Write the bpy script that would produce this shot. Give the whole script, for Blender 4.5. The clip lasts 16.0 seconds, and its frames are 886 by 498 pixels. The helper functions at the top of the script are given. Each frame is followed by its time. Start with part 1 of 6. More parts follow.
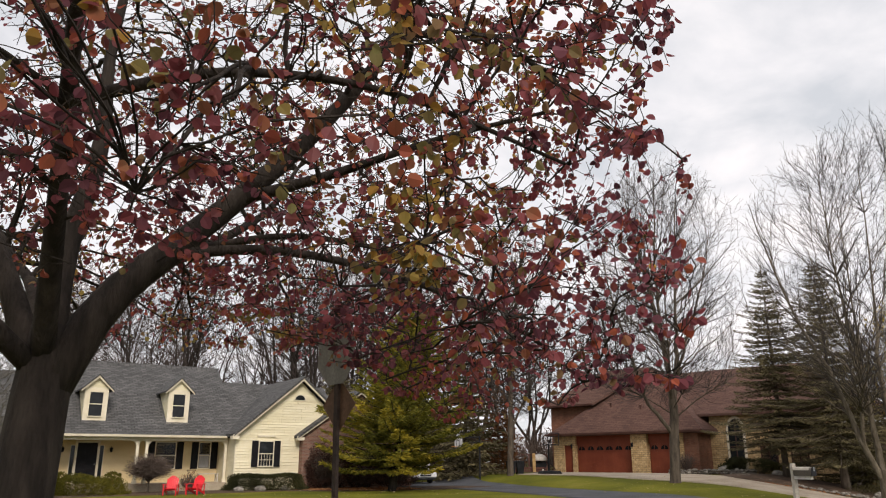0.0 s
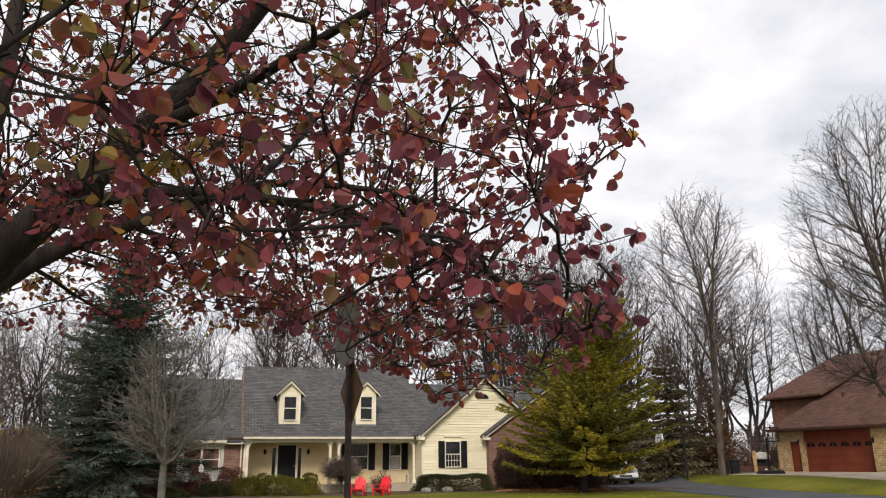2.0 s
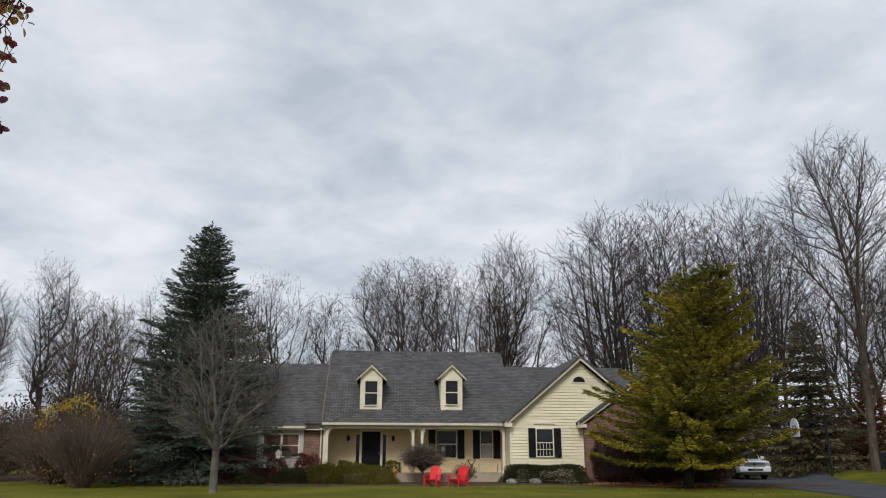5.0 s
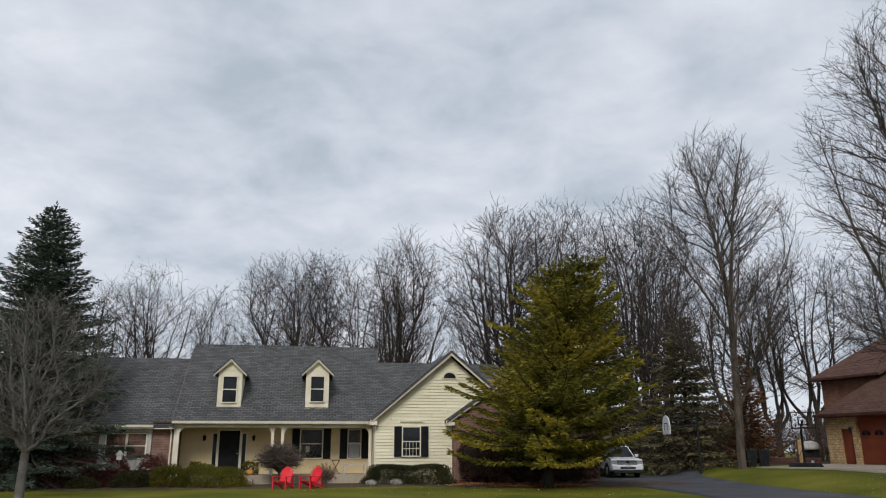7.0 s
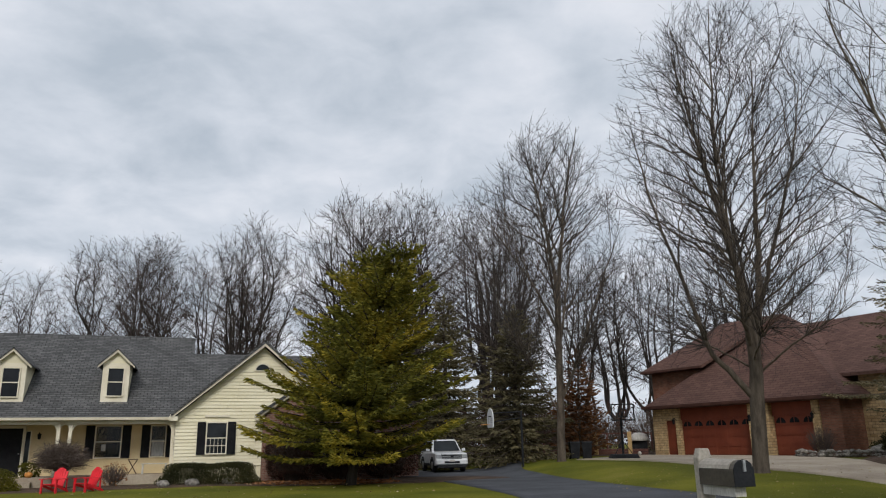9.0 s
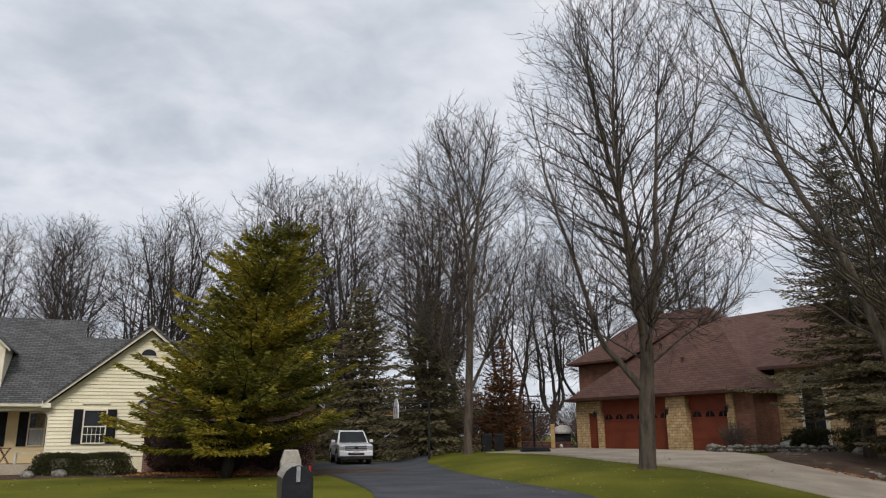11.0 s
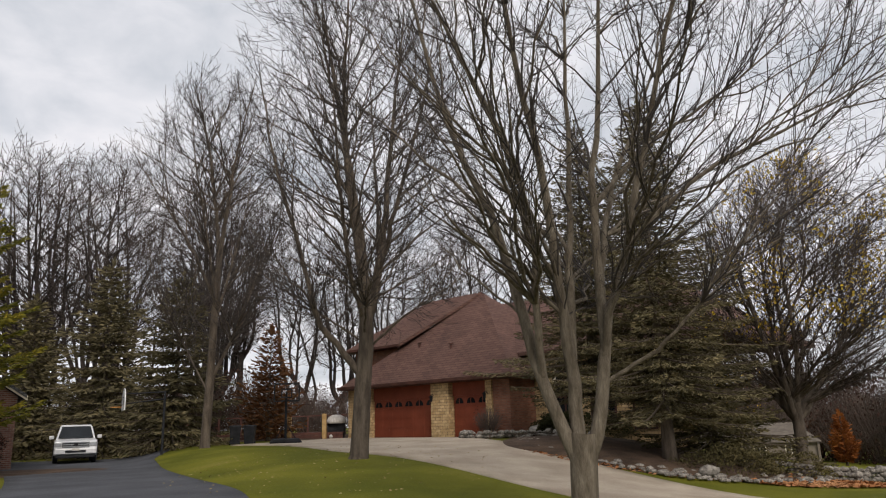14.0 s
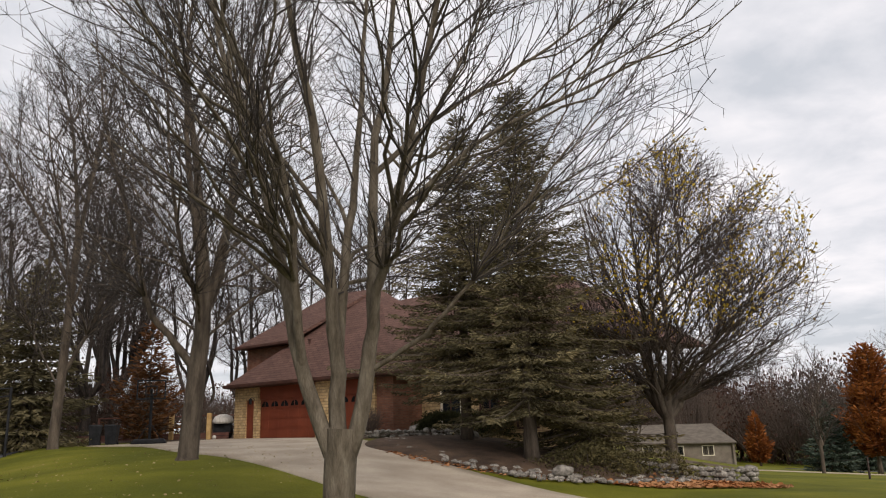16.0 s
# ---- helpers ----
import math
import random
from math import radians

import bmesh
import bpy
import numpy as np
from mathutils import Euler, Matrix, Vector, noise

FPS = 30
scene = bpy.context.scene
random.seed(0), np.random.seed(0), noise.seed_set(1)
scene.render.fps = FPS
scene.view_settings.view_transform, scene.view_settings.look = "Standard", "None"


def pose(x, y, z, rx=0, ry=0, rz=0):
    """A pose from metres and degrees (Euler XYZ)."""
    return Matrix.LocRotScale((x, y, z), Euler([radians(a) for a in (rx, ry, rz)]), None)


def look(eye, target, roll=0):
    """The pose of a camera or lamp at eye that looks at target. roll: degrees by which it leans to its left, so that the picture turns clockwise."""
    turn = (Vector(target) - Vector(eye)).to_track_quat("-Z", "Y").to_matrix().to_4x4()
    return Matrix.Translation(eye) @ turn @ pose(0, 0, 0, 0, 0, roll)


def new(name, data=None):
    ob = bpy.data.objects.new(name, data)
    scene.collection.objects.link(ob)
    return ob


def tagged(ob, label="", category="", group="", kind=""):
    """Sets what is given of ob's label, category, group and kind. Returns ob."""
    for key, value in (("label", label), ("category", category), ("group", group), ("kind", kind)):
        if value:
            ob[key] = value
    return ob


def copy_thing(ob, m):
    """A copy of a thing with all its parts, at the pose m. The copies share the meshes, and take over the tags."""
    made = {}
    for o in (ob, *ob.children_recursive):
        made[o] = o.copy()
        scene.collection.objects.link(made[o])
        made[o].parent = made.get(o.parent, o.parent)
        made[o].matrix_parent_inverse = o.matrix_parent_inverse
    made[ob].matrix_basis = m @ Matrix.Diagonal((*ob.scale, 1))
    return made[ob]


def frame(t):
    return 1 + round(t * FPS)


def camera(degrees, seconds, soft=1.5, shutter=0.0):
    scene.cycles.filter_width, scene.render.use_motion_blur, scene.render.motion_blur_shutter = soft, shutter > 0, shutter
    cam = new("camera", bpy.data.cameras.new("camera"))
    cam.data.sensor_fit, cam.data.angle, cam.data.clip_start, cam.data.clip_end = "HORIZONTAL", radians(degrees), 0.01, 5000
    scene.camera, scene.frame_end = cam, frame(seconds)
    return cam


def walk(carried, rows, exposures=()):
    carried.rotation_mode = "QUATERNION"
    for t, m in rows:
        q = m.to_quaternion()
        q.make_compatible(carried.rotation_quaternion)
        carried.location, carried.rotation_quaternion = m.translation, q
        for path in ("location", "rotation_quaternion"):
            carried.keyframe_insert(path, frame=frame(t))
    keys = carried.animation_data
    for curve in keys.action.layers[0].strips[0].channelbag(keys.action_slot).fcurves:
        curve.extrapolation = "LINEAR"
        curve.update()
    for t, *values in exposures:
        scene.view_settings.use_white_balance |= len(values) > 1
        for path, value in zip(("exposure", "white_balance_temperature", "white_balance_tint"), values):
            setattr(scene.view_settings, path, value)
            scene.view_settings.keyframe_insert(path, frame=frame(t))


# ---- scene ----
cam = camera(62.0, 16.0, soft=1.15)
PATH = [
    (0, (-0.065, -1.001, 1.492), (-0.073, 0.92, 2.046), -0.2),
    (0.5, (0.414, -0.501, 1.481), (0.277, 1.416, 2.033), 0.1),
    (1, (0.844, -0.007, 1.473), (0.573, 1.897, 2.023), -0.2),
    (1.5, (1.215, 0.545, 1.469), (0.811, 2.425, 2.02), -0.6),
    (2, (1.553, 1.147, 1.455), (0.999, 2.986, 2.014), -0.6),
    (2.5, (1.882, 1.839, 1.423), (1.195, 3.628, 1.992), -1.1),
    (3, (2.267, 2.554, 1.423), (1.453, 4.292, 1.983), -0.4),
    (3.5, (2.68, 3.306, 1.43), (1.754, 4.988, 1.99), 0.2),
    (5.8, (4.576, 6.952, 1.489), (3.635, 8.638, 2.011), 0.1),
    (6, (4.746, 7.252, 1.49), (3.825, 8.949, 2.014), 0.1),
    (6.5, (5.19, 7.961, 1.493), (4.336, 9.692, 2.019), 0.1),
    (7, (5.679, 8.633, 1.495), (4.91, 10.402, 2.024), -0.2),
    (7.5, (6.237, 9.291, 1.495), (5.547, 11.092, 2.025), -0.4),
    (8, (6.854, 9.955, 1.491), (6.235, 11.783, 2.014), -0.6),
    (8.5, (7.501, 10.63, 1.489), (6.953, 12.482, 2.008), -0.8),
    (9, (8.181, 11.261, 1.49), (7.69, 13.13, 2.003), -1.0),
    (9.2, (8.449, 11.494, 1.493), (7.973, 13.368, 2.002), -0.9),
    (11.3, (11.183, 13.814, 1.517), (10.78, 15.711, 2.005), -0.6),
    (11.5, (11.417, 14.025, 1.519), (11.042, 15.928, 2.009), -1.1),
    (12, (11.962, 14.533, 1.516), (11.663, 16.453, 1.992), -1.1),
    (12.5, (12.564, 15.006, 1.504), (12.352, 16.937, 1.978), -1.4),
    (13, (13.227, 15.451, 1.470), (13.095, 17.389, 1.948), -1.3),
    (13.5, (13.915, 15.867, 1.426), (13.858, 17.81, 1.895), -1.5),
    (14, (14.584, 16.25, 1.36), (14.586, 18.196, 1.819), -1.7),
    (14.5, (15.293, 16.636, 1.298), (15.329, 18.583, 1.754), -1.8),
    (15, (16.013, 17.025, 1.248), (16.084, 18.972, 1.699), -1.8),
    (15.5, (16.742, 17.397, 1.2), (16.858, 19.343, 1.649), -1.7),
    (16, (17.487, 17.725, 1.162), (17.637, 19.666, 1.622), -1.7),
]
walk(cam, [(t, look(eye, target, roll)) for t, eye, target, roll in PATH],
     [(0, 0.48, 7150, 15), (2.5, 0.54, 7000, 14), (3.7, 0.36, 6800, 13), (5.8, 0.0, 6350, 10), (9.2, 0.05, 6400, 10), (11.3, 0.15, 6600, 12), (12.5, 0.24, 6750, 13), (14, 0.29, 6900, 14), (16, 0.37, 7000, 15)])

# ---- world, sun and exposure ----
SUN_EL, SUN_AZ = 38.0, 164.0
world = bpy.data.worlds.new("overcast_sky")
scene.world = world
world.use_nodes = True
wn, wl = world.node_tree.nodes, world.node_tree.links
wn.clear()


def wnode(kind, **vals):
    nd = wn.new(kind)
    for k, v in vals.items():
        nd.inputs[k].default_value = v
    return nd


w_out, w_bg = wn.new("ShaderNodeOutputWorld"), wn.new("ShaderNodeBackground")
sky = wn.new("ShaderNodeTexSky")
sky.sky_type, sky.sun_disc = "NISHITA", False
sky.sun_elevation, sky.sun_rotation = radians(SUN_EL), radians(SUN_AZ)
w_tc, w_sep, w_add = wn.new("ShaderNodeTexCoord"), wn.new("ShaderNodeSeparateXYZ"), wn.new("ShaderNodeMath")
w_add.operation, w_add.inputs[1].default_value = "ADD", 0.22
w_dx, w_dy, w_cmb = wn.new("ShaderNodeMath"), wn.new("ShaderNodeMath"), wn.new("ShaderNodeCombineXYZ")
w_max = wn.new("ShaderNodeMath")
w_max.operation, w_max.inputs[1].default_value = "MAXIMUM", 0.0
w_dx.operation = w_dy.operation = "DIVIDE"
wl.new(w_tc.outputs["Generated"], w_sep.inputs[0])
wl.new(w_sep.outputs["Z"], w_max.inputs[0])
wl.new(w_max.outputs[0], w_add.inputs[0])
wl.new(w_sep.outputs["X"], w_dx.inputs[0]), wl.new(w_add.outputs[0], w_dx.inputs[1])
wl.new(w_sep.outputs["Y"], w_dy.inputs[0]), wl.new(w_add.outputs[0], w_dy.inputs[1])
wl.new(w_dx.outputs[0], w_cmb.inputs["X"]), wl.new(w_dy.outputs[0], w_cmb.inputs["Y"])
n_big = wnode("ShaderNodeTexNoise", Scale=1.35, Detail=5.0, Roughness=0.5, Distortion=0.15)
n_small = wnode("ShaderNodeTexNoise", Scale=4.2, Detail=6.0, Roughness=0.55, Distortion=0.25)
wl.new(w_cmb.outputs[0], n_big.inputs["Vector"]), wl.new(w_cmb.outputs[0], n_small.inputs["Vector"])
w_mixn = wn.new("ShaderNodeMix")
w_mixn.data_type, w_mixn.inputs[0].default_value = "FLOAT", 0.48
wl.new(n_big.outputs[0], w_mixn.inputs[2]), wl.new(n_small.outputs[0], w_mixn.inputs[3])
w_ramp = wn.new("ShaderNodeValToRGB")
els = w_ramp.color_ramp.elements
els[0].position, els[0].color = 0.37, (0.465, 0.52, 0.585, 1)
els[1].position, els[1].color = 0.63, (0.80, 0.815, 0.86, 1)
mid = els.new(0.5)
mid.color = (0.635, 0.675, 0.735, 1)
wl.new(w_mixn.outputs[0], w_ramp.inputs[0])
w_mul = wn.new("ShaderNodeMix")
w_mul.data_type, w_mul.blend_type, w_mul.inputs[0].default_value = "RGBA", "MIX", 0.96
w_scale = wn.new("ShaderNodeVectorMath")
w_scale.operation, w_scale.inputs["Scale"].default_value = "SCALE", 0.12
wl.new(sky.outputs[0], w_scale.inputs[0])
wl.new(w_scale.outputs[0], w_mul.inputs[6]), wl.new(w_ramp.outputs[0], w_mul.inputs[7])
wl.new(w_mul.outputs[2], w_bg.inputs[0])
w_bg.inputs[1].default_value = 1.0
wl.new(w_bg.outputs[0], w_out.inputs[0])

sun_data = bpy.data.lights.new("sun", "SUN")
sun_data.energy, sun_data.angle, sun_data.color = 1.75, radians(20), (1.0, 0.96, 0.9)
sun = new("sun", sun_data)
sun.matrix_world = look((0, 0, 40), (-40 * math.sin(radians(16)), 40 * math.cos(radians(16)), 40 - 40 * math.tan(radians(SUN_EL))))

# ---- materials ----
MATS = {}


def mat(name, c1, c2, scale=3.0, rough=0.8, bump=0.2, fine=40.0, metal=0.0, rnd=0.0, spec=0.3, c3=None, stretch=(1, 1, 1)):
    """Two-scale noise material: c1 and c2 mixed by coarse noise, grain and relief by fine noise."""
    if name in MATS:
        return MATS[name]
    m = bpy.data.materials.new(name)
    m.use_nodes = True
    nd, ln = m.node_tree.nodes, m.node_tree.links
    bs = nd["Principled BSDF"]
    tc, mp = nd.new("ShaderNodeTexCoord"), nd.new("ShaderNodeMapping")
    mp.inputs["Scale"].default_value = stretch
    ln.new(tc.outputs["Object"], mp.inputs[0])
    na, nb = nd.new("ShaderNodeTexNoise"), nd.new("ShaderNodeTexNoise")
    na.inputs["Scale"].default_value, na.inputs["Detail"].default_value = scale, 5
    nb.inputs["Scale"].default_value, nb.inputs["Detail"].default_value = fine, 4
    ln.new(mp.outputs[0], na.inputs["Vector"]), ln.new(mp.outputs[0], nb.inputs["Vector"])
    rp = nd.new("ShaderNodeValToRGB")
    e = rp.color_ramp.elements
    e[0].position, e[0].color = 0.36, (*c1, 1)
    e[1].position, e[1].color = 0.64, (*c2, 1)
    if c3:
        e.new(0.74).color = (*c3, 1)
    ln.new(na.outputs[0], rp.inputs[0])
    mx = nd.new("ShaderNodeMix")
    mx.data_type, mx.blend_type, mx.inputs[0].default_value = "RGBA", "OVERLAY", 0.45
    ln.new(rp.outputs[0], mx.inputs[6]), ln.new(nb.outputs[0], mx.inputs[7])
    col = mx.outputs[2]
    if rnd:
        oi, hs, mr = nd.new("ShaderNodeObjectInfo"), nd.new("ShaderNodeHueSaturation"), nd.new("ShaderNodeMapRange")
        mr.inputs[3].default_value, mr.inputs[4].default_value = 1 - rnd, 1 + rnd
        ln.new(oi.outputs["Random"], mr.inputs[0]), ln.new(mr.outputs[0], hs.inputs["Value"])
        ln.new(col, hs.inputs["Color"])
        col = hs.outputs[0]
    ln.new(col, bs.inputs["Base Color"])
    bs.inputs["Roughness"].default_value, bs.inputs["Metallic"].default_value = rough, metal
    bs.inputs["Specular IOR Level"].default_value = spec
    if bump:
        bp = nd.new("ShaderNodeBump")
        bp.inputs["Strength"].default_value, bp.inputs["Distance"].default_value = bump, 0.02
        ln.new(nb.outputs[0], bp.inputs["Height"]), ln.new(bp.outputs[0], bs.inputs["Normal"])
    MATS[name] = m
    return m


def courses(name, c1, c2, cm, bw, bh, mortar=0.01, rough=0.85, bump=0.5, offset=0.5, noise_mix=0.5, scale=1.2):
    """Bricks, shingles or stones in rows, by the mesh's metric UVs."""
    m = bpy.data.materials.new(name)
    m.use_nodes = True
    nd, ln = m.node_tree.nodes, m.node_tree.links
    bs = nd["Principled BSDF"]
    uv, br = nd.new("ShaderNodeTexCoord"), nd.new("ShaderNodeTexBrick")
    br.inputs["Scale"].default_value, br.offset = 1.0, offset
    br.inputs["Brick Width"].default_value, br.inputs["Row Height"].default_value = bw, bh
    br.inputs["Mortar Size"].default_value, br.inputs["Mortar Smooth"].default_value = mortar, 0.2
    br.inputs["Color1"].default_value, br.inputs["Color2"].default_value, br.inputs["Mortar"].default_value = (*c1, 1), (*c2, 1), (*cm, 1)
    ln.new(uv.outputs["UV"], br.inputs["Vector"])
    na = nd.new("ShaderNodeTexNoise")
    na.inputs["Scale"].default_value, na.inputs["Detail"].default_value = scale, 6
    ln.new(uv.outputs["UV"], na.inputs["Vector"])
    mx = nd.new("ShaderNodeMix")
    mx.data_type, mx.blend_type, mx.inputs[0].default_value = "RGBA", "OVERLAY", noise_mix
    ln.new(br.outputs["Color"], mx.inputs[6]), ln.new(na.outputs[0], mx.inputs[7])
    ln.new(mx.outputs[2], bs.inputs["Base Color"])
    bs.inputs["Roughness"].default_value, bs.inputs["Specular IOR Level"].default_value = rough, 0.25
    bp = nd.new("ShaderNodeBump")
    bp.invert = True
    bp.inputs["Strength"].default_value, bp.inputs["Distance"].default_value = bump, 0.02
    ln.new(br.outputs["Fac"], bp.inputs["Height"]), ln.new(bp.outputs[0], bs.inputs["Normal"])
    MATS[name] = m
    return m


def islands(name, stops, rough=0.6, spread=0.12, nscale=0.8, trans=0.25):
    """Leaves or needles: each island takes its own colour off a ramp, shifted by a coarse noise."""
    m = bpy.data.materials.new(name)
    m.use_nodes = True
    nd, ln = m.node_tree.nodes, m.node_tree.links
    bs = nd["Principled BSDF"]
    ge, tc, na = nd.new("ShaderNodeNewGeometry"), nd.new("ShaderNodeTexCoord"), nd.new("ShaderNodeTexNoise")
    na.inputs["Scale"].default_value, na.inputs["Detail"].default_value = nscale, 2
    ln.new(tc.outputs["Object"], na.inputs["Vector"])
    mx = nd.new("ShaderNodeMix")
    mx.data_type, mx.inputs[0].default_value = "FLOAT", spread
    mr = nd.new("ShaderNodeMapRange")
    mr.inputs[1].default_value, mr.inputs[2].default_value = 0.3, 0.7
    ln.new(na.outputs[0], mr.inputs[0])
    ln.new(mr.outputs[0], mx.inputs[2]), ln.new(ge.outputs["Random Per Island"], mx.inputs[3])
    rp = nd.new("ShaderNodeValToRGB")
    e = rp.color_ramp.elements
    e[0].position, e[0].color = stops[0][0], (*stops[0][1], 1)
    e[1].position, e[1].color = stops[-1][0], (*stops[-1][1], 1)
    for p, c in stops[1:-1]:
        e.new(p).color = (*c, 1)
    ln.new(mx.outputs[0], rp.inputs[0])
    ln.new(rp.outputs[0], bs.inputs["Base Color"])
    bs.inputs["Roughness"].default_value, bs.inputs["Specular IOR Level"].default_value = rough, 0.12
    if trans:
        tr, ms = nd.new("ShaderNodeBsdfTranslucent"), nd.new("ShaderNodeMixShader")
        ms.inputs[0].default_value = trans
        ln.new(rp.outputs[0], tr.inputs[0])
        ln.new(bs.outputs[0], ms.inputs[1]), ln.new(tr.outputs[0], ms.inputs[2])
        ln.new(ms.outputs[0], nd["Material Output"].inputs[0])
    MATS[name] = m
    return m


def glass(name, tint=(0.012, 0.014, 0.016), rough=0.04):
    """A window pane in front of a dark room: dark gloss."""
    m = mat(name, tint, tuple(1.6 * c for c in tint), 1.0, rough, 0.0, 3.0, spec=0.22)
    return m


grass_m = mat("lawn_grass", (0.080, 0.087, 0.009), (0.138, 0.134, 0.015), 0.35, 0.95, 0.9, 22.0, c3=(0.165, 0.15, 0.03), spec=0.1)
litter_m = mat("leaf_litter_soil", (0.045, 0.028, 0.018), (0.095, 0.06, 0.038), 1.5, 0.95, 0.9, 18.0)
asphalt_m = mat("asphalt", (0.045, 0.048, 0.055), (0.075, 0.078, 0.088), 0.6, 0.85, 0.35, 60.0)
concrete_m = mat("drive_concrete", (0.30, 0.245, 0.185), (0.42, 0.355, 0.275), 0.7, 0.85, 0.25, 30.0)
shingle_m = courses("grey_shingles", (0.068, 0.068, 0.069), (0.122, 0.121, 0.12), (0.024, 0.024, 0.024), 0.30, 0.14, 0.016, noise_mix=0.4, scale=0.9)
redroof_m = courses("brown_shingles", (0.088, 0.046, 0.036), (0.125, 0.067, 0.052), (0.045, 0.022, 0.017), 0.45, 0.19, 0.014, noise_mix=0.4, scale=0.6)
brick_m = courses("red_brick", (0.16, 0.066, 0.046), (0.25, 0.12, 0.086), (0.24, 0.20, 0.165), 0.21, 0.075, 0.011, noise_mix=0.5, scale=3)
stone_m = courses("tan_stone", (0.40, 0.265, 0.13), (0.54, 0.39, 0.21), (0.24, 0.17, 0.10), 0.34, 0.15, 0.014, noise_mix=0.7, scale=4)
brick2_m = courses("rust_brick", (0.19, 0.075, 0.045), (0.27, 0.12, 0.075), (0.17, 0.11, 0.08), 0.21, 0.075, 0.011, noise_mix=0.5, scale=2)
cream_m = mat("cream_siding", (0.70, 0.64, 0.45), (0.80, 0.74, 0.55), 1.2, 0.6, 0.12, 25.0, stretch=(0.4, 1, 3), rnd=0.04)
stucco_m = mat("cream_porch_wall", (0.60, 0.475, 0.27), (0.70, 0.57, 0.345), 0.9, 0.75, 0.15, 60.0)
trim_m = mat("cream_trim", (0.66, 0.60, 0.46), (0.76, 0.70, 0.56), 2.0, 0.55, 0.05, 30.0)
black_m = mat("black_paint", (0.010, 0.010, 0.012), (0.016, 0.016, 0.018), 4.0, 0.6, 0.05, 40.0, spec=0.12)
pane_m = glass("window_glass")
curtain_m = mat("pale_curtain", (0.30, 0.30, 0.30), (0.42, 0.42, 0.42), 3.0, 0.8, 0.1, 20.0, stretch=(8, 1, 1))
garage_m = mat("rust_red_door_paint", (0.16, 0.036, 0.018), (0.21, 0.052, 0.026), 1.0, 0.5, 0.08, 30.0)
brown_m = mat("dark_brown_trim", (0.055, 0.024, 0.018), (0.085, 0.038, 0.028), 2.0, 0.6, 0.08, 30.0)
bark_m = mat("grey_brown_bark", (0.058, 0.045, 0.034), (0.125, 0.1, 0.076), 2.0, 0.95, 0.9, 14.0, stretch=(3, 3, 0.6))
bark_pale_m = mat("pale_grey_bark", (0.075, 0.06, 0.042), (0.15, 0.126, 0.094), 3.0, 0.95, 1.0, 16.0, stretch=(3, 3, 0.8), c3=(0.20, 0.175, 0.135))
bark_dark_m = mat("dark_pear_bark", (0.018, 0.014, 0.012), (0.045, 0.036, 0.03), 3.0, 0.95, 1.0, 16.0, stretch=(3, 3, 0.6))
twig_m = mat("brown_twigs", (0.048, 0.037, 0.032), (0.082, 0.064, 0.056), 0.5, 0.9, 0.0, 10.0, rnd=0.18)
silver_m = mat("silver_grey_bark", (0.09, 0.082, 0.07), (0.155, 0.143, 0.125), 2.0, 0.9, 0.2, 14.0)
brush_m = mat("pale_brown_brush", (0.07, 0.052, 0.042), (0.125, 0.095, 0.078), 0.5, 0.9, 0.0, 10.0, rnd=0.18)
twig_grey_m = mat("grey_twigs", (0.036, 0.030, 0.027), (0.062, 0.053, 0.047), 0.5, 0.9, 0.0, 10.0, rnd=0.12)
red_m = mat("red_plastic", (0.62, 0.018, 0.028), (0.74, 0.03, 0.042), 3.0, 0.45, 0.03, 50.0)
carwhite_m = mat("white_car_paint", (0.62, 0.63, 0.64), (0.70, 0.71, 0.72), 1.0, 0.25, 0.0, 5.0, spec=0.5)
rubber_m = mat("black_rubber", (0.012, 0.012, 0.013), (0.025, 0.025, 0.026), 6.0, 0.85, 0.2, 40.0)
chrome_m = mat("grey_metal", (0.35, 0.36, 0.37), (0.48, 0.49, 0.50), 4.0, 0.3, 0.02, 40.0, metal=0.8)
plastic_m = mat("dark_grey_plastic", (0.014, 0.015, 0.017), (0.028, 0.029, 0.032), 3.0, 0.6, 0.05, 40.0, spec=0.12)
signback_m = mat("dull_sign_metal", (0.15, 0.145, 0.135), (0.22, 0.215, 0.20), 4.0, 0.6, 0.05, 30.0)
rustsign_m = mat("brown_sign_back", (0.10, 0.055, 0.035), (0.15, 0.085, 0.055), 5.0, 0.7, 0.1, 30.0)
polemetal_m = mat("rusty_post", (0.03, 0.022, 0.02), (0.06, 0.04, 0.033), 6.0, 0.8, 0.3, 40.0)
box_m = mat("worn_mailbox_paint", (0.045, 0.038, 0.03), (0.075, 0.064, 0.05), 4.0, 0.55, 0.15, 30.0)
boxtop_m = mat("faded_mailbox_top", (0.26, 0.235, 0.20), (0.36, 0.33, 0.28), 5.0, 0.6, 0.15, 30.0)
whitewood_m = mat("weathered_white_wood", (0.42, 0.40, 0.36), (0.58, 0.56, 0.52), 4.0, 0.75, 0.3, 30.0, stretch=(2, 2, 0.5))
rock_m = mat("field_stone", (0.11, 0.10, 0.086), (0.29, 0.265, 0.23), 2.5, 0.9, 0.6, 14.0, rnd=0.3)
deck_m = mat("red_brown_deck_wood", (0.085, 0.035, 0.028), (0.13, 0.06, 0.045), 2.0, 0.8, 0.2, 20.0, rnd=0.15)
lumber_m = mat("yellow_lumber", (0.40, 0.25, 0.10), (0.52, 0.35, 0.16), 3.0, 0.7, 0.2, 25.0)
